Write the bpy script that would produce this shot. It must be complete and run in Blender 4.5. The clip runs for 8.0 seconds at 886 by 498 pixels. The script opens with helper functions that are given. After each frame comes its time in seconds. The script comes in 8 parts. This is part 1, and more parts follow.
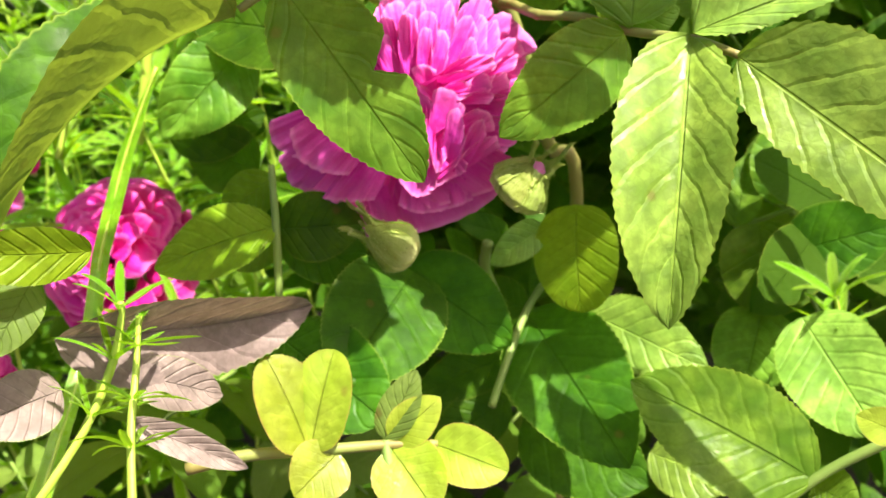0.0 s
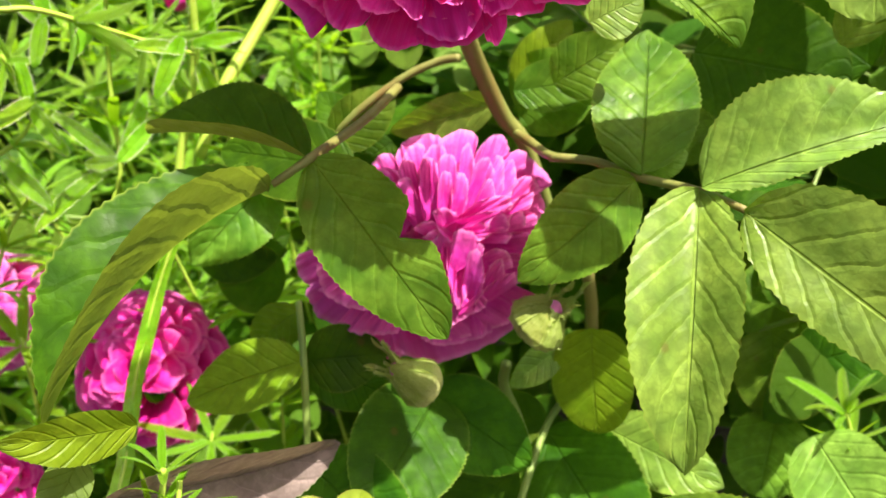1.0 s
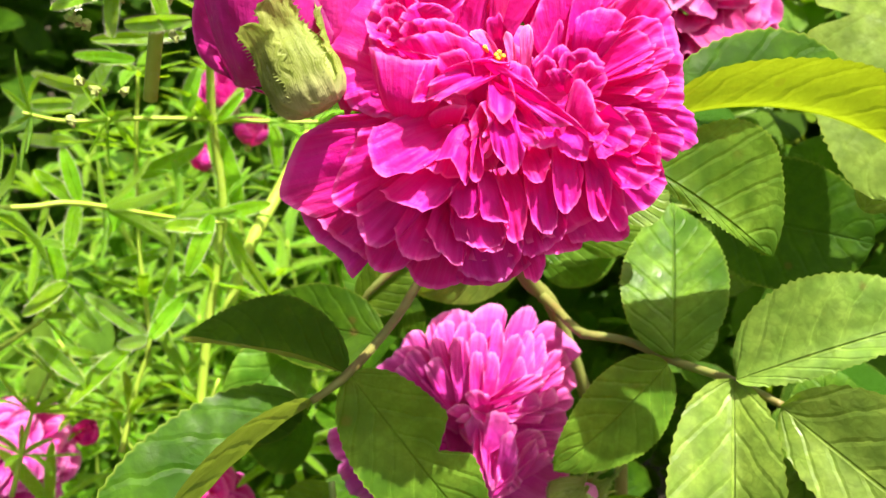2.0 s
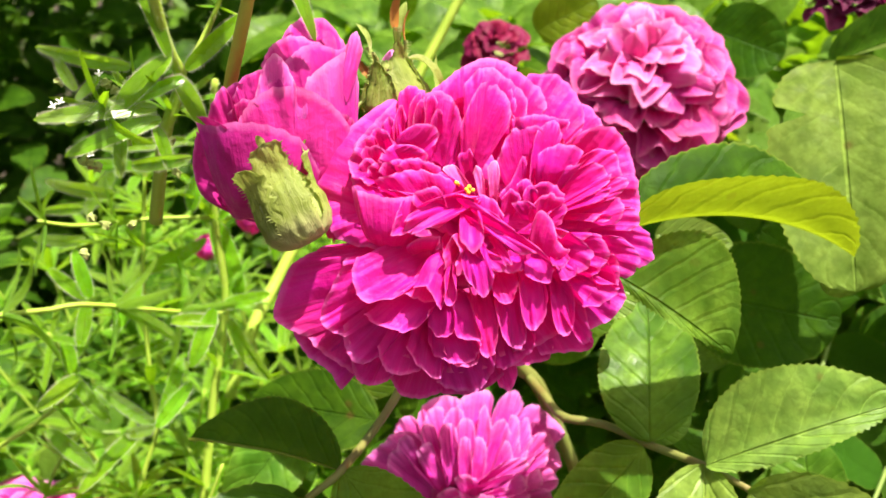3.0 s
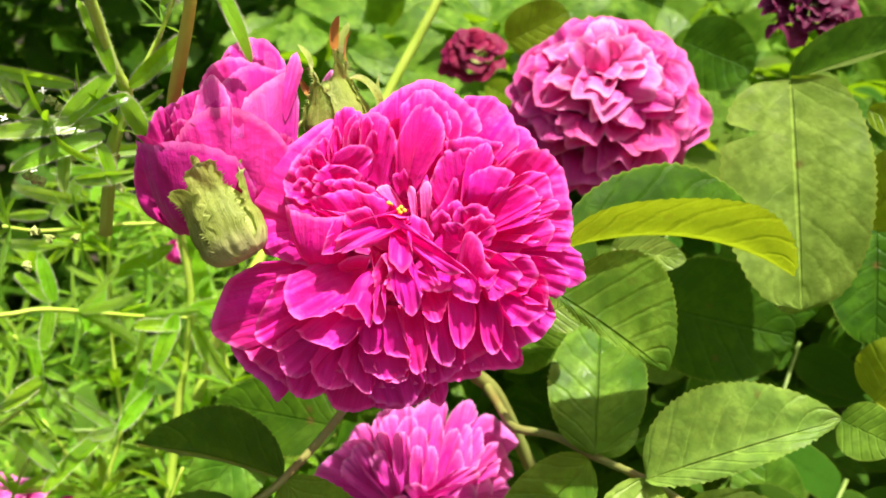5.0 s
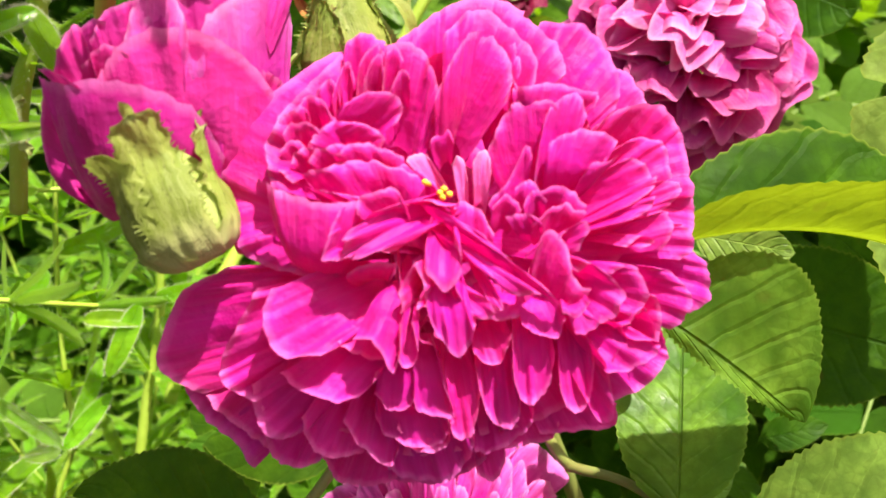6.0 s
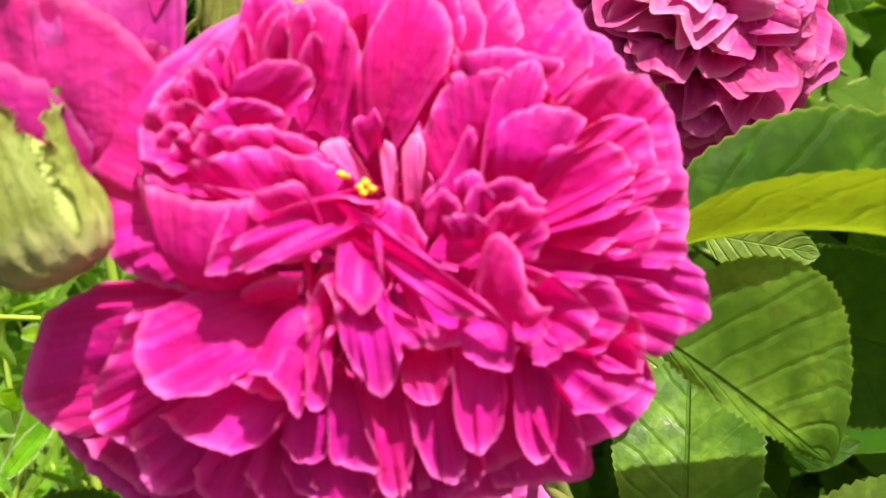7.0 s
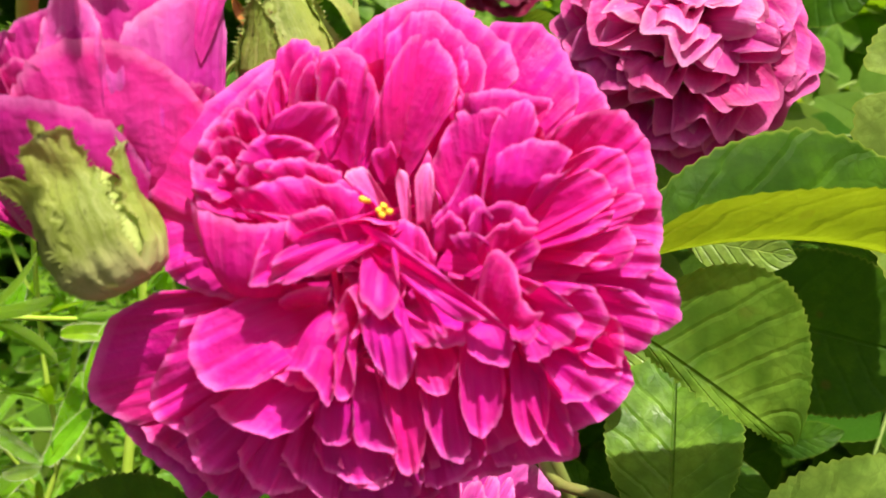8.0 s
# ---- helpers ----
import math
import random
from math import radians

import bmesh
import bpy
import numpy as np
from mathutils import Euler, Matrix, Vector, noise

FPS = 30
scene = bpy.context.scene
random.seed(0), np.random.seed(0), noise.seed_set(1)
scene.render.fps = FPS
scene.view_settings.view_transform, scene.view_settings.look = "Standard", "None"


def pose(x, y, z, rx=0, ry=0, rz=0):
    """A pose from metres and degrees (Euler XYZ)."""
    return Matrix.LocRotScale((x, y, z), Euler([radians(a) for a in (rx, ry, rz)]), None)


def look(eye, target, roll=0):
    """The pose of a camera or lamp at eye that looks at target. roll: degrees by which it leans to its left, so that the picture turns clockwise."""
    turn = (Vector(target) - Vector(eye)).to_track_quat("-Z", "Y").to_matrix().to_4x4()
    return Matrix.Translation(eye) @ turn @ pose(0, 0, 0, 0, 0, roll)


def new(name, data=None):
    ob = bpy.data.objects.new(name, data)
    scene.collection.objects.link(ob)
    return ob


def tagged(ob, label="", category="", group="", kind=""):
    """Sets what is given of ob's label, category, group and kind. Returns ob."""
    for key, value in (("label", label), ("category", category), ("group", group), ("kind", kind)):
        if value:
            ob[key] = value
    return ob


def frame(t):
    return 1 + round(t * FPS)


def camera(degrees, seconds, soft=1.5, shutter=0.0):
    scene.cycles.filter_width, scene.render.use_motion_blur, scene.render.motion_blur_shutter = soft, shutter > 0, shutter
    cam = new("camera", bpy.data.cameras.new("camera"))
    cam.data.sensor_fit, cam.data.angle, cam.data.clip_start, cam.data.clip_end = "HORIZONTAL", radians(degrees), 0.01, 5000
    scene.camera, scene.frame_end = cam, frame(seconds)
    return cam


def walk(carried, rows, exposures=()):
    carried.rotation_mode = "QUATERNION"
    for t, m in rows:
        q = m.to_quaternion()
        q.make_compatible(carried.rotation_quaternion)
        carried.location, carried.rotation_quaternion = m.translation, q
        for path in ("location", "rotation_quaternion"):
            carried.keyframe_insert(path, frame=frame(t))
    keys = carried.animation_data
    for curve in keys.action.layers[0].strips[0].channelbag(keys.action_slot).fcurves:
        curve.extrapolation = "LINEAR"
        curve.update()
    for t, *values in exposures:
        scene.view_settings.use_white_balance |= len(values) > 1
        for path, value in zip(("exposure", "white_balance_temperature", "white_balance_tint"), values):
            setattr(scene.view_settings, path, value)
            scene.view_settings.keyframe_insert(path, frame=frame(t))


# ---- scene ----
cam = camera(53.10, 8.0, soft=1.5)
PATH = [
    (0, (0.08020, 0.08987, 0.82128), (0.0893, 1.8068, -0.2045), 0.01),
    (0.5, (0.07766, 0.08936, 0.83564), (0.0729, 1.8630, -0.0886), -0.54),
    (1, (0.07824, 0.09361, 0.84484), (0.0617, 1.8536, -0.1049), -1.05),
    (1.5, (0.07558, 0.10029, 0.85937), (0.0541, 1.9074, 0.0027), -1.64),
    (2, (0.07326, 0.10594, 0.87211), (0.0456, 1.9200, 0.0305), -2.49),
    (2.2, (0.07236, 0.10680, 0.87418), (0.0421, 1.9175, 0.0254), -2.75),
    (3.3, (0.08523, 0.09598, 0.89412), (0.0412, 1.9537, 0.1545), -4.10),
    (3.5, (0.09035, 0.09552, 0.89554), (0.0419, 1.9491, 0.1459), -4.21),
    (4, (0.09658, 0.08931, 0.89991), (0.0367, 1.9479, 0.1636), -3.74),
    (4.5, (0.09489, 0.08626, 0.90015), (0.0522, 1.9533, 0.1844), -3.43),
    (4.7, (0.09472, 0.09022, 0.89721), (0.0466, 1.9530, 0.1707), -3.52),
    (5.8, (0.08333, 0.13040, 0.88825), (0.0204, 1.9310, 0.0200), -1.66),
    (6, (0.08411, 0.14789, 0.87931), (0.0193, 1.9510, 0.0165), -1.96),
    (6.5, (0.08978, 0.16656, 0.87131), (-0.0148, 1.9678, 0.0085), -2.49),
    (7, (0.09278, 0.16792, 0.87052), (-0.0290, 1.9681, 0.0076), -3.19),
    (7.5, (0.09206, 0.16603, 0.87208), (-0.0413, 1.9593, -0.0034), -3.54),
    (8, (0.09351, 0.15635, 0.87829), (-0.0407, 1.9507, 0.0052), -3.65),
]
walk(cam, [(t, look(eye, target, roll)) for t, eye, target, roll in PATH],
     [(0.0, 1.56, 7000, 10), (1.0, 1.22, 7000, 10), (2.2, 1.26, 7000, 10), (3.3, 1.02, 7000, 10), (4.7, 1.0, 7000, 10), (6.0, 0.98, 7000, 10), (7.0, 0.72, 7000, 10), (8.0, 0.64, 7000, 10)])
cam.data.dof.use_dof = True
cam.data.dof.focus_distance = 0.14
cam.data.dof.aperture_fstop = 36.0

# ---- daylight: a high midday sun and a clear sky ----
SUN = Vector((0.34, -0.12, 1.0)).normalized()
world = bpy.data.worlds.new("sky")
scene.world = world
world.use_nodes = True
wn = world.node_tree.nodes
sky = wn.new("ShaderNodeTexSky")
sky.sky_type = 'NISHITA'
sky.sun_disc = False
sky.air_density = 0.5
sky.dust_density = 7.0
sky.ozone_density = 0.2
sky.sun_elevation = math.asin(SUN.z)
sky.sun_rotation = math.atan2(SUN.x, SUN.y)
wn["Background"].inputs["Strength"].default_value = 0.076
world.node_tree.links.new(sky.outputs[0], wn["Background"].inputs["Color"])
sun = new("sun", bpy.data.lights.new("sun", 'SUN'))
sun.data.energy = 5.0
sun.data.angle = radians(0.6)
sun.data.color = (1.0, 0.95, 0.86)
sun.matrix_world = look(SUN * 5, (0, 0, 0))


# ---- materials ----
def nodes_of(name):
    m = bpy.data.materials.new(name)
    m.use_nodes = True
    nt = m.node_tree
    nt.nodes.clear()
    out = nt.nodes.new("ShaderNodeOutputMaterial")
    return m, nt, out


def add(nt, kind, **values):
    n = nt.nodes.new(kind)
    for k, v in values.items():
        if k == "operation":
            n.operation = v
        elif k == "blend":
            n.blend_type = v
        elif k == "feature":
            n.feature = v
    return n


def math_node(nt, op, a, b=None, c=None):
    n = nt.nodes.new("ShaderNodeMath")
    n.operation = op
    for i, x in enumerate((a, b, c)):
        if x is None:
            continue
        if isinstance(x, (int, float)):
            n.inputs[i].default_value = x
        else:
            nt.links.new(x, n.inputs[i])
    return n.outputs[0]


def mix_col(nt, fac, a, b, blend='MIX'):
    n = nt.nodes.new("ShaderNodeMix")
    n.data_type = 'RGBA'
    n.blend_type = blend
    for sock, x in ((n.inputs[0], fac), (n.inputs[6], a), (n.inputs[7], b)):
        if isinstance(x, (int, float)):
            sock.default_value = x
        elif isinstance(x, tuple):
            sock.default_value = (*x, 1)
        else:
            nt.links.new(x, sock)
    return n.outputs[2]


def noise_fac(nt, vec, scale, detail=3.0):
    n = nt.nodes.new("ShaderNodeTexNoise")
    n.inputs["Scale"].default_value = scale
    n.inputs["Detail"].default_value = detail
    if vec is not None:
        nt.links.new(vec, n.inputs["Vector"])
    return n.outputs[0]


def ramp(nt, fac, lo, hi):
    n = nt.nodes.new("ShaderNodeMapRange")
    n.inputs[1].default_value, n.inputs[2].default_value = lo, hi
    nt.links.new(fac, n.inputs[0])
    return n.outputs[0]


def thin(nt, out, col, through_col, rough, share, bump_h, bump_s, bump_d, spec=0.5, sheen=0.0):
    """A thin living sheet: gloss over colour, with light that passes to the other side."""
    p = nt.nodes.new("ShaderNodeBsdfPrincipled")
    nt.links.new(col, p.inputs["Base Color"])
    if isinstance(rough, float):
        p.inputs["Roughness"].default_value = rough
    else:
        nt.links.new(rough, p.inputs["Roughness"])
    p.inputs["Specular IOR Level"].default_value = spec
    p.inputs["Sheen Weight"].default_value = sheen
    p.inputs["Sheen Roughness"].default_value = 0.35
    p.inputs["Sheen Tint"].default_value = (1.0, 0.62, 0.95, 1)
    t = nt.nodes.new("ShaderNodeBsdfTranslucent")
    nt.links.new(through_col, t.inputs["Color"])
    b = nt.nodes.new("ShaderNodeBump")
    b.inputs["Strength"].default_value = bump_s
    b.inputs["Distance"].default_value = bump_d
    nt.links.new(bump_h, b.inputs["Height"])
    nt.links.new(b.outputs[0], p.inputs["Normal"])
    nt.links.new(b.outputs[0], t.inputs["Normal"])
    m = nt.nodes.new("ShaderNodeMixShader")
    m.inputs[0].default_value = share
    nt.links.new(p.outputs[0], m.inputs[1])
    nt.links.new(t.outputs[0], m.inputs[2])
    nt.links.new(m.outputs[0], out.inputs[0])


def leaf_material(name, deep, light, through_col, share=0.35, rough=0.42, veins=7.0, relief=1.0, rim=(0.24, 0.34, 0.04), groove=0.35, gloss=0.38):
    """Net-veined leaf: u runs from stalk to tip, v across; veins sweep forward from the midrib."""
    m, nt, out = nodes_of(name)
    tc = nt.nodes.new("ShaderNodeTexCoord")
    sep = nt.nodes.new("ShaderNodeSeparateXYZ")
    nt.links.new(tc.outputs["UV"], sep.inputs[0])
    u, v = sep.outputs[0], sep.outputs[1]
    av = math_node(nt, 'ABSOLUTE', math_node(nt, 'SUBTRACT', math_node(nt, 'MULTIPLY', v, 2.0), 1.0))
    info = nt.nodes.new("ShaderNodeObjectInfo")
    wob = noise_fac(nt, tc.outputs["Object"], 160.0)
    k = math_node(nt, 'SUBTRACT', math_node(nt, 'MULTIPLY', u, veins), math_node(nt, 'MULTIPLY', av, veins * 0.26))
    k = math_node(nt, 'ADD', k, math_node(nt, 'MULTIPLY', wob, 0.5))
    tri = math_node(nt, 'ABSOLUTE', math_node(nt, 'SUBTRACT', math_node(nt, 'FRACT', k), 0.5))
    side = ramp(nt, tri, 0.04, 0.01)
    mid = ramp(nt, av, 0.035, 0.012)
    vein = math_node(nt, 'MULTIPLY', side, ramp(nt, av, 1.0, 0.55))
    vor = nt.nodes.new("ShaderNodeTexVoronoi")
    vor.feature = 'DISTANCE_TO_EDGE'
    vor.inputs["Scale"].default_value = 500.0
    nt.links.new(tc.outputs["Object"], vor.inputs["Vector"])
    net = ramp(nt, vor.outputs["Distance"], 0.0, 0.4)
    blot = noise_fac(nt, tc.outputs["Object"], 130.0, 6.0)
    col = mix_col(nt, ramp(nt, blot, 0.36, 0.64), deep, light)
    col = mix_col(nt, math_node(nt, 'MULTIPLY', vein, 0.42), col, tuple(min(1, c * 1.7) for c in light))
    col = mix_col(nt, math_node(nt, 'MULTIPLY', ramp(nt, net, 0.3, 0.0), 0.22), col, tuple(c * 0.5 for c in deep))
    col = mix_col(nt, math_node(nt, 'MULTIPLY', mid, abs(groove)), col, tuple(c * 0.35 for c in deep) if groove > 0 else tuple(min(1, c * 1.8) for c in light))
    grain = noise_fac(nt, tc.outputs["Object"], 380.0, 5.0)
    col = mix_col(nt, math_node(nt, 'MULTIPLY', ramp(nt, grain, 0.58, 0.4), 0.45), col, tuple(c * 0.45 for c in deep))
    col = mix_col(nt, math_node(nt, 'MULTIPLY', ramp(nt, av, 0.965, 1.0), 0.8), col, rim)
    speck = nt.nodes.new("ShaderNodeTexVoronoi")
    speck.inputs["Scale"].default_value = 150.0
    nt.links.new(tc.outputs["Object"], speck.inputs["Vector"])
    tone = nt.nodes.new("ShaderNodeSeparateColor")
    nt.links.new(speck.outputs["Color"], tone.inputs[0])
    brown = math_node(nt, 'MULTIPLY', ramp(nt, math_node(nt, 'ADD', speck.outputs["Distance"], math_node(nt, 'MULTIPLY', grain, 0.2)), 0.3, 0.2), ramp(nt, tone.outputs[0], 0.86, 0.9))
    col = mix_col(nt, math_node(nt, 'MULTIPLY', brown, 0.7), col, (0.13, 0.075, 0.02))
    hsv = nt.nodes.new("ShaderNodeHueSaturation")
    nt.links.new(col, hsv.inputs["Color"])
    nt.links.new(math_node(nt, 'ADD', math_node(nt, 'MULTIPLY', info.outputs["Random"], 0.4), 0.8), hsv.inputs["Value"])
    hue = math_node(nt, 'ADD', math_node(nt, 'MULTIPLY', info.outputs["Random"], 0.03), 0.487)
    nt.links.new(hue, hsv.inputs["Hue"])
    thr = mix_col(nt, math_node(nt, 'MULTIPLY', vein, 0.5), through_col, tuple(c * 0.5 for c in through_col))
    mask = ramp(nt, noise_fac(nt, tc.outputs["Object"], 110.0), 0.38, 0.62)
    h = math_node(nt, 'ADD', math_node(nt, 'MULTIPLY', math_node(nt, 'MULTIPLY', net, mask), 0.09), math_node(nt, 'MULTIPLY', ramp(nt, tri, 0.0, 0.16), 0.20 * relief))
    h = math_node(nt, 'ADD', math_node(nt, 'SUBTRACT', h, math_node(nt, 'MULTIPLY', mid, 0.6)), math_node(nt, 'MULTIPLY', blot, 0.5))
    spots = noise_fac(nt, tc.outputs["Object"], 240.0, 2.0)
    rg = math_node(nt, 'ADD', math_node(nt, 'MULTIPLY', ramp(nt, spots, 0.35, 0.65), 0.28), rough - 0.1)
    thin(nt, out, hsv.outputs[0], thr, rg, share, h, 0.75, 0.001, gloss)
    return m


def petal_material(name, deep, light, pale, through_col, share=0.35, pale_lit_rim=0.25, streak=0.13, dots=0.0, sheen=0.12, tip=0.0):
    """Rose petal: pale claw, fine rays towards the rim, thin lighter rim that also carries painted edge highlights.
    tip: how far the outer blade is paled to look lit.
    """
    m, nt, out = nodes_of(name)
    tc = nt.nodes.new("ShaderNodeTexCoord")
    sep = nt.nodes.new("ShaderNodeSeparateXYZ")
    nt.links.new(tc.outputs["UV"], sep.inputs[0])
    u, v = sep.outputs[0], sep.outputs[1]
    info = nt.nodes.new("ShaderNodeObjectInfo")
    comb = nt.nodes.new("ShaderNodeCombineXYZ")
    nt.links.new(math_node(nt, 'MULTIPLY', u, 2.5), comb.inputs[0])
    nt.links.new(math_node(nt, 'MULTIPLY', v, 34.0), comb.inputs[1])
    nt.links.new(info.outputs["Random"], comb.inputs[2])
    rays = noise_fac(nt, comb.outputs[0], 1.0, 2.0)
    blot = noise_fac(nt, tc.outputs["Object"], 120.0)
    col = mix_col(nt, ramp(nt, blot, 0.3, 0.72), deep, light)
    col = mix_col(nt, math_node(nt, 'MULTIPLY', ramp(nt, rays, 0.45, 0.75), streak), col, pale)
    col = mix_col(nt, ramp(nt, u, 0.3, 0.02), col, pale)
    # lighter rim: its own pale edge plus highlights put into the colour
    col = mix_col(nt, math_node(nt, 'MULTIPLY', ramp(nt, u, 0.945, 0.99), pale_lit_rim), col, pale)
    # light on the petal's outer part, painted as a paling gradient
    if tip:
        col = mix_col(nt, math_node(nt, 'MULTIPLY', ramp(nt, u, 0.7, 1.0), tip), col, pale)
    if dots:
        gl = nt.nodes.new("ShaderNodeTexVoronoi")
        gl.inputs["Scale"].default_value = 1100.0
        nt.links.new(tc.outputs["Object"], gl.inputs["Vector"])
        col = mix_col(nt, math_node(nt, 'MULTIPLY', ramp(nt, gl.outputs["Distance"], 0.22, 0.14), dots), col, (0.02, 0.02, 0.01))
    hsv = nt.nodes.new("ShaderNodeHueSaturation")
    nt.links.new(col, hsv.inputs["Color"])
    nt.links.new(math_node(nt, 'ADD', math_node(nt, 'MULTIPLY', info.outputs["Random"], 0.024), 0.488), hsv.inputs["Hue"])
    nt.links.new(math_node(nt, 'ADD', math_node(nt, 'MULTIPLY', info.outputs["Random"], 0.3), 0.85), hsv.inputs["Value"])
    thr = mix_col(nt, math_node(nt, 'MULTIPLY', rays, 0.3), through_col, deep)
    fine = math_node(nt, 'ADD', math_node(nt, 'MULTIPLY', rays, 0.35), noise_fac(nt, tc.outputs["Object"], 620.0, 5.0))
    thin(nt, out, hsv.outputs[0], thr, 0.5, share, fine, 0.42, 0.0008, 0.22, sheen)
    return m


def plain_material(name, a, b, scale, rough=0.55, bump=0.3, dist=0.0004, spots=None, stretch=(1, 1, 1)):
    """Stalks, hips, soil: two colours mixed by grain, with fine relief."""
    m, nt, out = nodes_of(name)
    tc = nt.nodes.new("ShaderNodeTexCoord")
    mp = nt.nodes.new("ShaderNodeMapping")
    mp.inputs["Scale"].default_value = stretch
    nt.links.new(tc.outputs["Object"], mp.inputs["Vector"])
    n1 = noise_fac(nt, mp.outputs[0], scale)
    n2 = noise_fac(nt, mp.outputs[0], scale * 6)
    col = mix_col(nt, ramp(nt, n1, 0.3, 0.7), a, b)
    if spots:
        col = mix_col(nt, math_node(nt, 'MULTIPLY', ramp(nt, n2, 0.62, 0.7), 0.8), col, spots)
    p = nt.nodes.new("ShaderNodeBsdfPrincipled")
    nt.links.new(col, p.inputs["Base Color"])
    p.inputs["Roughness"].default_value = rough
    p.inputs["Subsurface Weight"].default_value = 0.0
    bp = nt.nodes.new("ShaderNodeBump")
    bp.inputs["Strength"].default_value = bump
    bp.inputs["Distance"].default_value = dist
    nt.links.new(n2, bp.inputs["Height"])
    nt.links.new(bp.outputs[0], p.inputs["Normal"])
    nt.links.new(p.outputs[0], out.inputs[0])
    return m


LEAF = leaf_material("leaf_green", (0.060, 0.146, 0.012), (0.172, 0.305, 0.030), (0.29, 0.54, 0.012), share=0.34, gloss=0.18)
LEAF_PALE = leaf_material("leaf_pale", (0.142, 0.268, 0.036), (0.275, 0.435, 0.066), (0.32, 0.55, 0.02), share=0.28, rough=0.42, groove=-0.3, gloss=0.36)
LEAF_DULL = leaf_material("leaf_dull", (0.12, 0.235, 0.03), (0.22, 0.37, 0.06), (0.32, 0.55, 0.02), share=0.28, rough=0.6, groove=-0.5, gloss=0.12, relief=0.6)
# darker copy of the green leaf: shade is put into the colour
LEAF_DARK_SHADE = leaf_material("leaf_dark_shade", (0.026, 0.086, 0.004), (0.066, 0.168, 0.008), (0.15, 0.37, 0.012), share=0.33, rough=0.5, gloss=0.13)
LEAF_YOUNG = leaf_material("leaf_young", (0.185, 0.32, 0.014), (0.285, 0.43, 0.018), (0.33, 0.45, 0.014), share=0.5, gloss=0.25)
LEAF_UNDER = leaf_material("leaf_underside", (0.13, 0.22, 0.035), (0.19, 0.30, 0.055), (0.26, 0.36, 0.03), share=0.5, rough=0.6)
LEAF_BRONZE = leaf_material("leaf_bronze", (0.25, 0.19, 0.175), (0.34, 0.265, 0.245), (0.3, 0.2, 0.12), share=0.25, rough=0.65, rim=(0.25, 0.35, 0.08))
LEAF_GOLD = leaf_material("leaf_gold", (0.27, 0.37, 0.025), (0.38, 0.46, 0.05), (0.52, 0.58, 0.05), share=0.45, rim=(0.6, 0.28, 0.12), relief=0.2)
WEED = leaf_material("weed_leaf", (0.15, 0.37, 0.010), (0.27, 0.54, 0.018), (0.44, 0.80, 0.018), share=0.45, veins=3.0, relief=0.2, rim=(0.48, 0.66, 0.22), rough=0.27, gloss=0.6)
PINK = petal_material("petal_pink", (0.63, 0.004, 0.25), (0.82, 0.011, 0.45), (0.92, 0.30, 0.78), (0.92, 0.003, 0.22), share=0.36, pale_lit_rim=0.38, streak=0.10, tip=0.06, sheen=0.17)
LILAC = petal_material("petal_lilac_pink", (0.57, 0.010, 0.31), (0.78, 0.055, 0.54), (0.92, 0.46, 0.80), (0.85, 0.02, 0.37), pale_lit_rim=0.35, tip=0.2)
HEART = petal_material("petal_heart", (0.78, 0.05, 0.38), (0.86, 0.12, 0.53), (0.92, 0.5, 0.78), (0.88, 0.08, 0.42), streak=0.3, pale_lit_rim=0.5, tip=0.2)
MAUVE = petal_material("petal_mauve", (0.54, 0.006, 0.22), (0.74, 0.022, 0.38), (0.92, 0.36, 0.70), (0.82, 0.01, 0.28), pale_lit_rim=0.3, tip=0.12)
ROSE = petal_material("petal_rose", (0.50, 0.008, 0.19), (0.72, 0.035, 0.38), (0.85, 0.24, 0.62), (0.8, 0.015, 0.28), share=0.22, pale_lit_rim=0.5, streak=0.06)
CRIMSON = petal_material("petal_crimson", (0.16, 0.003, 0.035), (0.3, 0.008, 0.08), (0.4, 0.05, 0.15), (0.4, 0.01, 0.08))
SPENT = petal_material("petal_spent", (0.10, 0.006, 0.045), (0.2, 0.02, 0.09), (0.3, 0.06, 0.16), (0.25, 0.01, 0.08))
STEM = plain_material("stem_green", (0.12, 0.22, 0.04), (0.22, 0.32, 0.07), 90, stretch=(1, 1, 0.2))
STEM_RED = plain_material("stem_red", (0.19, 0.12, 0.035), (0.2, 0.26, 0.06), 80, stretch=(1, 1, 0.2))
STEM_WEED = plain_material("weed_stem", (0.30, 0.45, 0.04), (0.42, 0.58, 0.08), 120)
STEM_TAN = plain_material("weed_stem_tan", (0.52, 0.33, 0.05), (0.5, 0.52, 0.07), 120)
HIP = plain_material("hip_green", (0.26, 0.34, 0.07), (0.42, 0.49, 0.16), 140, bump=0.6, spots=(0.22, 0.13, 0.05))
SEPAL = petal_material("sepal_green", (0.20, 0.29, 0.045), (0.36, 0.45, 0.09), (0.66, 0.68, 0.32), (0.42, 0.52, 0.1), share=0.3, streak=0.45, pale_lit_rim=0.55, dots=0.5, sheen=0.0)
BRISTLE = plain_material("bristle_pale", (0.5, 0.56, 0.3), (0.7, 0.72, 0.5), 200)
WHITE = plain_material("flower_white", (0.75, 0.77, 0.66), (0.85, 0.86, 0.8), 300)
ORANGE = plain_material("sepal_tip_orange", (0.5, 0.12, 0.02), (0.36, 0.24, 0.04), 150)
YELLOW = plain_material("stamen_yellow", (0.75, 0.5, 0.02), (0.9, 0.72, 0.06), 300)
SOIL = plain_material("soil", (0.035, 0.025, 0.016), (0.07, 0.055, 0.03), 14, rough=0.9, bump=0.8, dist=0.02)


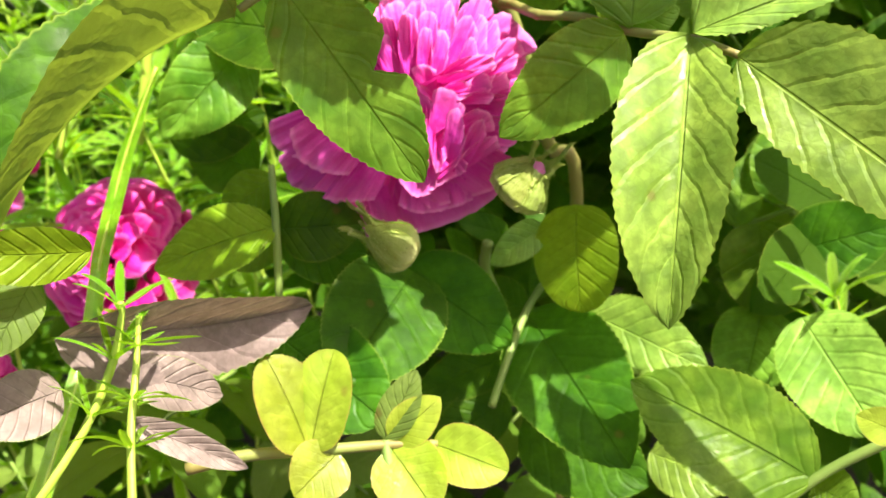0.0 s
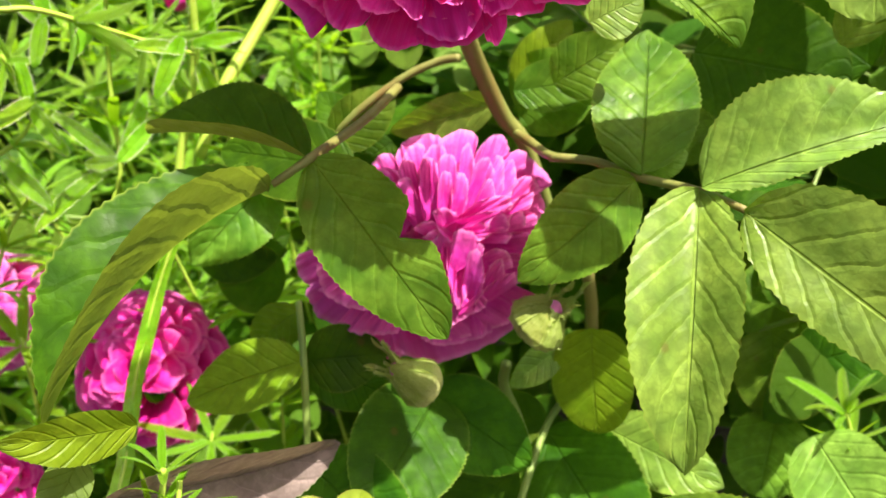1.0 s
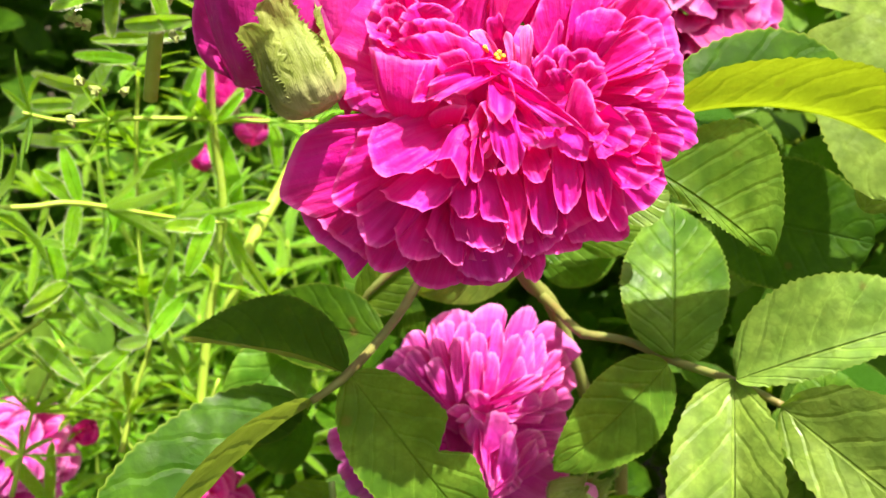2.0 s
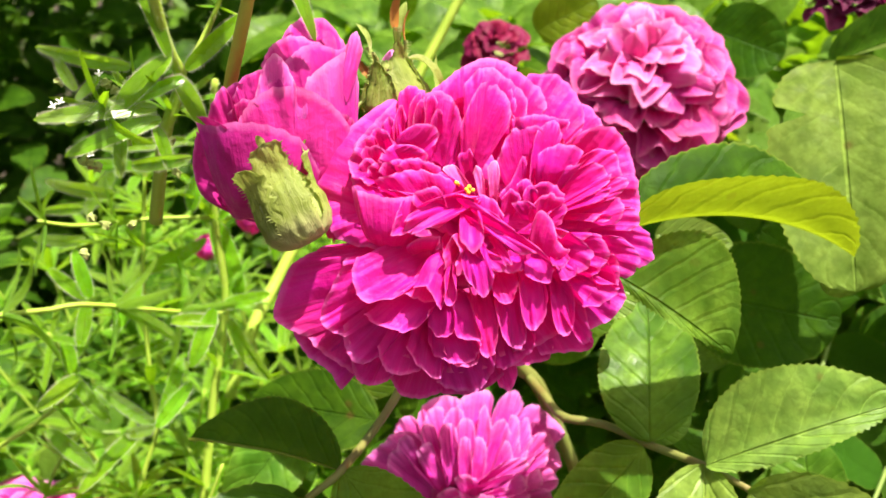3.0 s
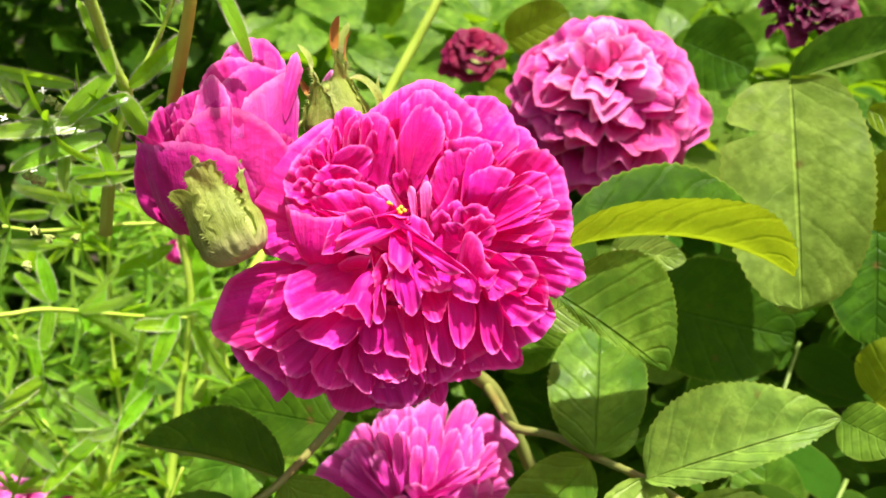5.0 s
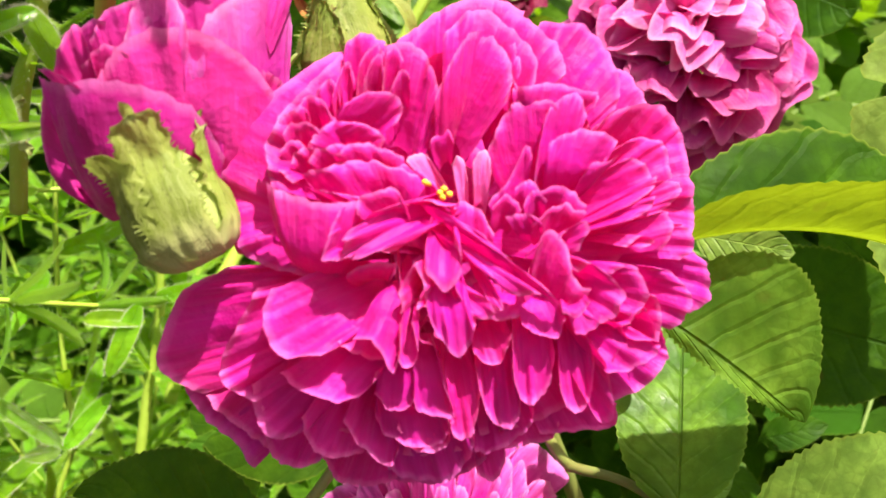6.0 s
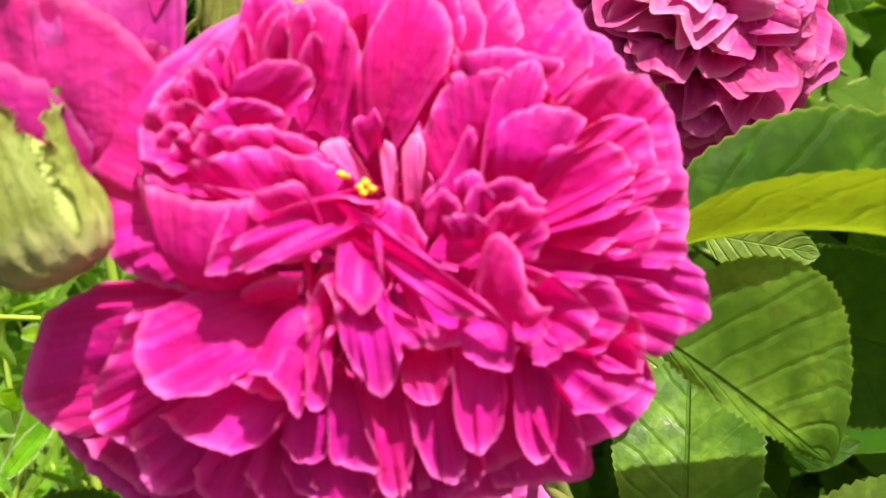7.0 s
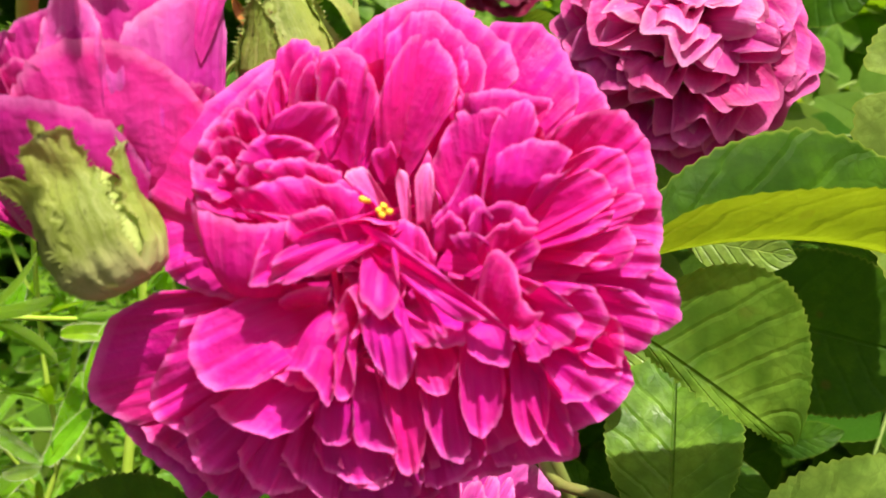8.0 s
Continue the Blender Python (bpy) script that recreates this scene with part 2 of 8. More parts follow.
# ---- mesh makers ----
def mesh_object(name, verts, faces, material, parent=None, uvs=None, label="", smooth=True, slots=None):
    me = bpy.data.meshes.new(name)
    me.from_pydata([tuple(p) for p in verts], [], faces)
    for m in (material if isinstance(material, tuple) else (material,)):
        me.materials.append(m)
    if slots:
        me.polygons.foreach_set("material_index", slots)
    if smooth:
        me.polygons.foreach_set("use_smooth", [True] * len(me.polygons))
    if uvs is not None:
        lay = me.uv_layers.new(name="UVMap")
        idx = np.empty(len(me.loops), dtype=np.int32)
        me.loops.foreach_get("vertex_index", idx)
        lay.data.foreach_set("uv", np.asarray(uvs, dtype=np.float32)[idx].ravel())
    me.update()
    ob = new(name, me)
    if parent is not None:
        ob.parent = parent
    if label:
        tagged(ob, label)
    return ob


def holder(name, at, label, category, group=""):
    e = new(name)
    e.location = at
    e.empty_display_size = 0.01
    return tagged(e, label, category, group)


def tube_data(points, radii, sides=8, steps=6):
    """A rounded stalk through the points."""
    pts = [Vector(p) for p in points]
    path, rad = [], []
    for i in range(len(pts) - 1):
        p0, p1, p2, p3 = pts[max(i - 1, 0)], pts[i], pts[i + 1], pts[min(i + 2, len(pts) - 1)]
        for k in range(steps):
            s = k / steps
            path.append(0.5 * ((2 * p1) + (p2 - p0) * s + (2 * p0 - 5 * p1 + 4 * p2 - p3) * s * s + (3 * p1 - p0 - 3 * p2 + p3) * s ** 3))
            rad.append(radii[i] * (1 - s) + radii[i + 1] * s)
    path.append(pts[-1])
    rad.append(radii[-1])
    verts, faces = [], []
    ref = Vector((0.31, 0.2, 0.93))
    for i, p in enumerate(path):
        d = (path[min(i + 1, len(path) - 1)] - path[max(i - 1, 0)]).normalized()
        a = d.cross(ref).normalized()
        b = d.cross(a)
        for k in range(sides):
            w = 2 * math.pi * k / sides
            verts.append(p + (a * math.cos(w) + b * math.sin(w)) * rad[i])
    for i in range(len(path) - 1):
        for k in range(sides):
            q = (k + 1) % sides
            faces.append((i * sides + k, i * sides + q, i * sides + sides + q, i * sides + sides + k))
    faces.append(tuple(range(sides))[::-1])
    faces.append(tuple((len(path) - 1) * sides + k for k in range(sides)))
    return verts, faces


def tube(name, points, radii, material, parent=None, sides=8, label="", steps=6):
    org = parent.location if parent is not None else Vector()
    verts, faces = tube_data([Vector(p) - org for p in points], radii, sides, steps)
    return mesh_object(name, verts, faces, material, parent, label=label)


def axes_for(base, tip, up):
    x = (Vector(tip) - Vector(base))
    length = x.length
    x.normalize()
    z = Vector(up)
    z = (z - x * z.dot(x)).normalized()
    return x, z.cross(x), z, length


def leaf_grid(length, width, fold, curl, seed, nu=56, nv=5, teeth=True, blunt=1.0, wave=1.0, twist=0.0, notch=None, half=(1.0, 1.0)):
    """A toothed ovate blade along x, z up: two halves folded along the midrib, veins raised, tip curled down."""
    rnd = random.Random(seed)
    ph = rnd.random() * 9
    fold_r = radians(fold)
    verts, uvs, faces = [], [], []
    for i in range(nu + 1):
        u = i / nu
        ea, eb = 0.55 * blunt, 0.78 * blunt ** 1.3
        um = ea / (ea + eb)
        prof = u ** ea * (1 - u) ** eb / (um ** ea * (1 - um) ** eb)
        hw = max(width * 0.5 * prof, width * 0.006)
        a = curl * u * u
        for j in range(-nv, nv + 1):
            v = j / nv
            edge = abs(v)
            out = hw * edge * (half[0] if v < 0 else half[1])
            if teeth and abs(j) == nv and 0.06 < u < 0.97:
                out += width * (0.015 * rnd.uniform(0.4, 1.2) if i % 2 else -0.006 * rnd.random())
            if notch and notch[0] * v > 0 and abs(u - notch[1]) < notch[2]:
                out *= 1 - 0.55 * edge * (1 - abs(u - notch[1]) / notch[2])
            k = u * 8 - edge * 2.3 + 0.3 * math.sin(ph)
            quilt = 0.015 * width * wave * (0.5 - abs((k % 1) - 0.5)) * 2 * math.sin(math.pi * min(edge * 1.15, 1)) * min(1, 6 * u)
            ruf = 0.03 * width * wave * edge * edge * math.sin(9 * u + ph + (2 if v > 0 else 0))
            s = -1 if v < 0 else 1
            fr = fold_r * (0.45 + 0.55 * min(1, edge * 2))
            y = s * out * math.cos(fr)
            z = out * math.sin(fr) + quilt + ruf
            tw = twist * u
            y, z = y * math.cos(tw) - z * math.sin(tw), y * math.sin(tw) + z * math.cos(tw)
            x = length * u
            # bend the blade along its length
            if abs(curl) > 1e-4:
                rr = length / curl * 0.5
                th = 2 * curl * u - curl
                x0 = length * 0.5 + rr * math.sin(th)
                z0 = rr * (math.cos(th) - math.cos(curl))
                x, z = x0 + z * math.sin(th), z0 + z * math.cos(th)
            verts.append((x, y, z))
            uvs.append((u, 0.5 + 0.5 * v))
    row = 2 * nv + 1
    halves = []
    for i in range(nu):
        for j in range(row - 1):
            q = i * row + j
            faces.append((q, q + row, q + row + 1, q + 1))
            halves.append(0 if j < nv else 1)
    return verts, faces, uvs, halves


def fringe(verts, faces, uvs, halves, nu, nv, length):
    """Fine bristles along both margins of a narrow leaf and on its upper face."""
    row = 2 * nv + 1
    for i in range(1, nu - 1):
        for j, s in [(0, -1), (2 * nv, 1)] + [(k, 0) for k in range(1 + i % 2, 2 * nv, 2)]:
            a, b = Vector(verts[i * row + j]), Vector(verts[(i + 1) * row + j])
            along = b - a
            out = Vector((0, s, 0.25 if s else 0.7)) * length * (0.7 + 0.5 * ((i * 7 + j * 3) % 5) / 5)
            o = len(verts)
            verts.extend((tuple(a), tuple(a + along * 0.36), tuple(a + out - along.normalized() * length * 0.5)))
            uvs.extend(((i / nu, 1.0), (i / nu, 1.0), (i / nu, 1.0)))
            faces.append((o, o + 1, o + 2))
            halves.append(0)


def leaflet(parent, base, tip, up, width, material, fold=8, curl=0.2, seed=1, under=0, blunt=1.0, wave=1.0, twist=0.0, notch=None, half=(1.0, 1.0), name="leaflet", label="", hairs=0.0):
    """One leaflet from base to tip; up is the way its upper face looks. under: the half (-1 or 1) that shows its paler underside."""
    x, y, z, length = axes_for(base, tip, up)
    verts, faces, uvs, halves = leaf_grid(length, width, fold, curl, seed, blunt=blunt, wave=wave, twist=twist, notch=notch, half=half)
    if hairs:
        fringe(verts, faces, uvs, halves, 56, 5, hairs)
    org = Vector(base) - parent.location
    verts = [org + x * a + y * b + z * c for a, b, c in verts]
    slots = None
    mats = (material,)
    if hairs:
        blade = 56 * 10
        mats = (material, BRISTLE)
        slots = [0 if k < blade else 1 for k in range(len(faces))]
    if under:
        # under of 2 or -2: yellow-green half that imitates sun shining through
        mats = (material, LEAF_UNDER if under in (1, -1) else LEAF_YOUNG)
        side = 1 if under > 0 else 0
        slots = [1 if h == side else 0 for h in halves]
    return mesh_object(name, verts, faces, mats, parent, uvs, label, slots=slots)


def petal_grid(curve, width, arc, cup, ruffle, twist, seed, nu=12, nv=8, notch=0.08):
    """A petal in the plane of radius and height, from its claw to its rim. arc: how far it wraps round the flower's axis."""
    rnd = random.Random(seed)
    p0, p1, p2 = curve
    ph, ph2 = rnd.random() * 6.3, rnd.random() * 6.3
    fr = 2.0 + rnd.random() * 2.2
    side = rnd.uniform(-0.12, 0.12)
    verts, uvs, faces = [], [], []
    size = (p2 - p0).length
    for i in range(nu + 1):
        u0 = i / nu
        for j in range(nv + 1):
            v = -1 + 2 * j / nv
            # rounded, slightly notched rim
            top = 1.0 - 0.30 * abs(v) ** 2.4 - notch * math.exp(-(v / 0.16) ** 2) + side * v + 0.03 * math.sin(7 * v + ph)
            u = u0 * top
            q = (1 - u) ** 2 * p0 + 2 * u * (1 - u) * p1 + u * u * p2
            d = (2 * (1 - u) * (p1 - p0) + 2 * u * (p2 - p1)).normalized()
            nrm = Vector((-d.y, d.x))
            w = width * (0.16 + 0.84 * math.sin(min(1, u0 * 1.12) * math.pi * 0.5) ** 0.9)
            s = v * w
            rub = ruffle * u * u * (math.sin(fr * v * 2.2 + ph) * 0.6 + math.sin(fr * 4.1 * v + ph2) * 0.3 * abs(v) + 0.35 * math.sin(11 * v + ph) * u ** 4)
            lift = cup * w * v * v + rub * size + math.tan(twist) * s * u
            roll_in = 0.05 * size * max(0, u - 0.85) / 0.15
            r = q.x + nrm.x * (lift - roll_in)
            z = q.y + nrm.y * (lift - roll_in)
            rc = max(r, width * 0.55)
            ang = s / rc * arc
            x = r + (rc * math.cos(ang) - rc) * arc
            y = s * (1 - arc) + rc * math.sin(ang) / max(arc, 1e-3) * arc
            verts.append((x, y, z))
            uvs.append((u0, 0.5 + 0.5 * v))
    row = nv + 1
    for i in range(nu):
        for j in range(nv):
            q = i * row + j
            faces.append((q, q + row, q + row + 1, q + 1))
    return verts, faces, uvs


def axis_matrix(axis, spin=0.0):
    z = Vector(axis).normalized()
    return z.to_track_quat('Z', 'Y').to_matrix() @ Matrix.Rotation(spin, 3, 'Z')


def petal_blade(parent, base, tip, up, width, material, cup=0.2, curl=0.3, ruffle=0.5, seed=1, name="petal", crinkle=0.0006):
    """One petal from its hidden claw to its rim, seen from the side that up names; the rim is waved and rolls back."""
    rnd = random.Random(seed)
    x, y, z, length = axes_for(base, tip, up)
    org = Vector(base) - parent.location
    ph, ph2, ph3 = (rnd.random() * 6.28 for _ in range(3))
    side = rnd.uniform(-0.1, 0.1)
    k1, k2 = rnd.uniform(2.0, 3.4), rnd.uniform(5.0, 8.0)
    nu, nv = 18, 18
    seat = Vector((ph, ph2, ph3)) * 3
    verts, uvs, faces = [], [], []
    for i in range(nu + 1):
        u0 = i / nu
        for j in range(nv + 1):
            v = -1 + 2 * j / nv
            top = 1.0 - 0.34 * abs(v) ** 3.4 + side * v + 0.03 * math.sin(k1 * v + ph) + 0.014 * math.sin(k2 * v + ph2)
            u = u0 * top
            w = 0.53 * width * (0.40 + 0.60 * math.sin(min(1.0, u0 * 1.15) * math.pi / 2))
            s = v * w
            wav = ruffle * u0 ** 2 * (0.10 * math.sin(k1 * v * 1.6 + ph3) + 0.045 * math.sin(k2 * v + ph) * u0 * u0)
            crease = 0.035 * ruffle * math.sin(4 * v + 5 * u + ph2) + 0.015 * ruffle * math.sin(11 * v + 3 * u + ph)
            h = 0.16 * length * math.sin(math.pi * u) + cup * w * v * v - curl * length * max(0, u - 0.55) ** 2 + (wav + crease) * min(width, length) - 0.05 * width * max(0, (u0 - 0.8) / 0.2) ** 2
            h += crinkle * (0.4 + 0.6 * u0) * noise.noise(seat + Vector((u * length, s, 0)) * 320)
            h += 0.32 * crinkle * noise.noise(seat + Vector((u * length, s, 3)) * 760)
            h += 0.3 * crinkle * u0 * noise.noise(seat + Vector((u * length * 110, s * 420, 7)))
            h -= 0.3 * crinkle * max(0, (u0 - 0.86) / 0.14) ** 2 * (1 + math.sin(k2 * 1.1 * v + ph3))
            verts.append(org + x * (u * length) + y * s + z * h)
            uvs.append((0.25 + 0.75 * u0, 0.5 + 0.5 * v))
    row = nv + 1
    for i in range(nu):
        for j in range(nv):
            q = i * row + j
            faces.append((q, q + row, q + row + 1, q + 1))
    return mesh_object(name, verts, faces, material, parent, uvs)


def face_matrix(parent, at, right, facing):
    """Millimetres on a flower's face (to its right, up, and out of it) into the flower's own space."""
    x, z = Vector(right).normalized(), Vector(facing).normalized()
    y = z.cross(x).normalized()
    m = Matrix((y.cross(z), y, z)).transposed().to_4x4()
    return Matrix.Translation(Vector(at) - parent.location) @ m @ Matrix.Scale(0.001, 4)


def spline(points, s):
    """A smooth curve through the points, s from 0 to 1."""
    k = s * (len(points) - 1)
    i = min(int(k), len(points) - 2)
    f = k - i
    p1, p2 = points[i], points[i + 1]
    p0 = points[i - 1] if i else p1 * 2 - p2
    p3 = points[i + 2] if i + 2 < len(points) else p2 * 2 - p1
    return 0.5 * (p1 * 2 + (p2 - p0) * f + (p0 * 2 - p1 * 5 + p2 * 4 - p3) * f * f + (p1 * 3 - p0 - p2 * 3 + p3) * f ** 3)


def bloom_petal(parent, place, claw, rim, material, bulge, roll, ruffle, seed):
    """A petal that grows from its claw and opens to a waved rim; it swells towards the viewer by bulge and its edge rolls back, in millimetres."""
    rnd = random.Random(seed)
    c = Vector(claw)
    pts = [Vector(p) for p in rim]
    middle = spline(pts, 0.5)
    axis = middle - c
    length = axis.length
    span = sum((pts[i + 1] - pts[i]).length for i in range(len(pts) - 1))
    x = axis.normalized()
    z = Vector((0, 0, 1))
    z = (z - x * z.dot(x)).normalized()
    ph = [rnd.random() * 6.28 for _ in range(4)]
    waves = max(2.0, span / 2.6) * rnd.uniform(0.8, 1.2)
    small = min(1.0, max(0.4, span / 16))
    nu, nv = 18, 36
    seat = Vector(ph[:3]) * 7
    verts, uvs, faces = [], [], []
    for j in range(nv + 1):
        v = j / nv
        edge = spline(pts, v)
        tooth = 0.34 * noise.noise(Vector((v * span * 0.8, seed, 0))) + 0.14 * noise.noise(Vector((v * span * 2.5, seed, 4)))
        edge = edge + (edge - c).normalized() * tooth
        foot = c + (edge - middle) * 0.5
        mid = 1 - (2 * v - 1) ** 2
        for i in range(nu + 1):
            u = i / nu
            p = foot.lerp(edge, u)
            p += (edge - middle) * 0.10 * math.sin(math.pi * u) * (1 - 0.6 * u)
            h = bulge * math.sin(math.pi * u ** 0.9) * (0.55 + 0.45 * mid)
            h += small * ruffle * u ** 2.5 * (1.5 * math.sin(waves * v * 2.6 + ph[0]) + 0.8 * math.sin(waves * v * 6.1 + ph[1]))
            h += 0.8 * small * ruffle * math.sin(5 * v + 4 * u + ph[2]) * math.sin(math.pi * u)
            h += 0.75 * small * (0.3 + 0.7 * u) * noise.noise(seat + Vector((v * span * 0.42, u * length * 0.2, 0)))
            h += 0.2 * u * noise.noise(seat + Vector((v * span * 1.3, u * length * 0.35, 5)))
            h += 0.5 * small * u * (0.5 - abs(noise.noise(seat + Vector((v * span * 0.55, u * length * 0.06, 9)))) * 2)
            h -= roll * max(0.0, (u - 0.84) / 0.16) ** 2
            verts.append(place @ (p + z * h))
            uvs.append((0.28 + 0.72 * u, v))
    row = nu + 1
    for j in range(nv):
        for i in range(nu):
            q = j * row + i
            faces.append((q, q + 1, q + row + 1, q + row))
    return mesh_object("petal", verts, faces, material, parent, uvs)


def rose(center, axis, R, count, material, label, seed, openness=1.0, tall=1.0, spin=0.0, flat=1.0, ruffle=0.07, stamens=0, res=(12, 8), quarters=0, droop=0.45, sepals=5, name="rose_flower", group="rose flowers", inner=None, blade=1.0):
    """A many-petalled old rose: claws on a small hip, tips spread over a dome. openness 0: a wrapped globe."""
    rnd = random.Random(seed)
    th = holder(name, center, label, "flower", group)
    rot = axis_matrix(axis, spin)
    for i in range(count):
        f = (i + 0.5) / count
        o = openness
        rho = R * ((0.10 + 0.90 * f ** 0.62) * o + (0.22 + 0.42 * f) * (1 - o)) * rnd.uniform(0.94, 1.05)
        h = R * ((0.30 - (0.30 + droop) * f ** 2.4) * flat * o + (0.62 + 0.25 * (1 - f)) * tall * (1 - o)) + R * rnd.uniform(-0.05, 0.05)
        p0 = Vector((R * 0.10 * f, -R * 0.55))
        p2 = Vector((rho, h))
        open_mid = Vector((rho * (0.92 - 0.30 * f), (-0.15 * R) * (1 - f * f) + (h + 0.42 * R) * f * f))
        shut_mid = Vector((R * (0.35 + 0.95 * f), -0.15 * R))
        p1 = open_mid * o + shut_mid * (1 - o)
        width = R * ((0.20 + 0.30 * f ** 0.8) * o + (0.4 + 0.75 * f) * (1 - o)) * rnd.uniform(0.85, 1.15)
        ang = i * 2.39996 + rnd.uniform(-0.25, 0.25)
        tw = 0.0
        if quarters and f < 0.62:
            qn = i % quarters
            ang = 2 * math.pi * qn / quarters + rnd.uniform(-0.62, 0.62)
            tw = rnd.uniform(-0.4, 0.4)
        else:
            tw = rnd.uniform(-0.22, 0.22)
        verts, faces, uvs = petal_grid((p0, p1, p2), width, 0.55 * o + 1.0 * (1 - o), rnd.uniform(0.05, 0.35) * o + 0.02,
                                       ruffle * (0.5 + rnd.random()) * (1.25 - 0.5 * f), tw, rnd.random(), res[0], res[1],
                                       notch=rnd.choice((0.02, 0.06, 0.1)))
        m = rot @ Matrix.Rotation(ang, 3, 'Z')
        mat = inner if inner and f < 0.3 else material
        if o > 0.5:
            rr = R * (0.06 + 0.94 * f ** 0.55) * rnd.uniform(0.9, 1.04)
            hh = R * (0.34 - (0.34 + droop) * (rr / R) ** 2.3) + R * rnd.uniform(-0.06, 0.06)
            tilt = rnd.uniform(-0.5, 0.5) * (1 - f)
            bl = Vector((rr * (0.5 if f > 0.3 else 0.2), rr * 0.3 * tilt, hh - R * (0.42 - 0.2 * f)))
            tl = Vector((rr, 0, hh))
            ul = Vector((0.7 * f - 0.45 * (1 - f), tilt, 0.75))
            petal_blade(th, th.location + m @ bl, th.location + m @ tl, m @ ul, R * blade * (0.42 + 0.34 * f) * rnd.uniform(0.8, 1.2), mat,
                        cup=rnd.uniform(-0.1, 0.45), curl=rnd.uniform(0.1, 0.8), ruffle=ruffle * 11 * rnd.uniform(0.6, 1.3), seed=rnd.randrange(9999))
            continue
        mesh_object("petal", [m @ Vector(p) for p in verts], faces, mat, th, uvs)
    for k in range(stamens):
        a = rnd.random() * 6.28
        q0 = Vector((0.02 * R * math.cos(a), 0.02 * R * math.sin(a), -0.1 * R))
        q1 = Vector((0.10 * R * math.cos(a), 0.10 * R * math.sin(a), R * rnd.uniform(0.22, 0.34)))
        verts, faces = tube_data([rot @ q0, rot @ ((q0 + q1) * 0.5 + Vector((0.01 * R, 0, 0))), rot @ q1, rot @ (q1 + Vector((0, 0, 0.035 * R)))],
                                 [0.008 * R, 0.008 * R, 0.022 * R, 0.02 * R], 6, 3)
        mesh_object("stamen", verts, faces, YELLOW, th, label="yellow stamen" if k == 0 else "")
    # hip and sepals behind the petals
    verts, faces = tube_data([rot @ Vector((0, 0, z * R)) for z in (-0.98, -0.85, -0.68, -0.52)], [0.07 * R, 0.17 * R, 0.2 * R, 0.12 * R], 10, 4)
    mesh_object("hip", verts, faces, HIP, th, label="green glandular hip")
    for k in range(sepals):
        a = k * 2 * math.pi / sepals + seed
        base = Vector((0.14 * R, 0, -0.56 * R))
        tip = Vector((0.72 * R, 0, (-0.62 if openness > 0.5 else 0.0) * R))
        turn = rot @ Matrix.Rotation(a, 3, 'Z')
        leaf_verts, leaf_faces, leaf_uvs, _ = leaf_grid(1, 0.3, 10, 0.5, k, nu=12, nv=2, teeth=False)
        x, y, z, length = axes_for(base, tip, (0.3, 0, 1))
        mesh_object("sepal", [turn @ (base + (x * p[0] + y * p[1] + z * p[2]) * length) for p in leaf_verts], leaf_faces, SEPAL, th, leaf_uvs)
    return th


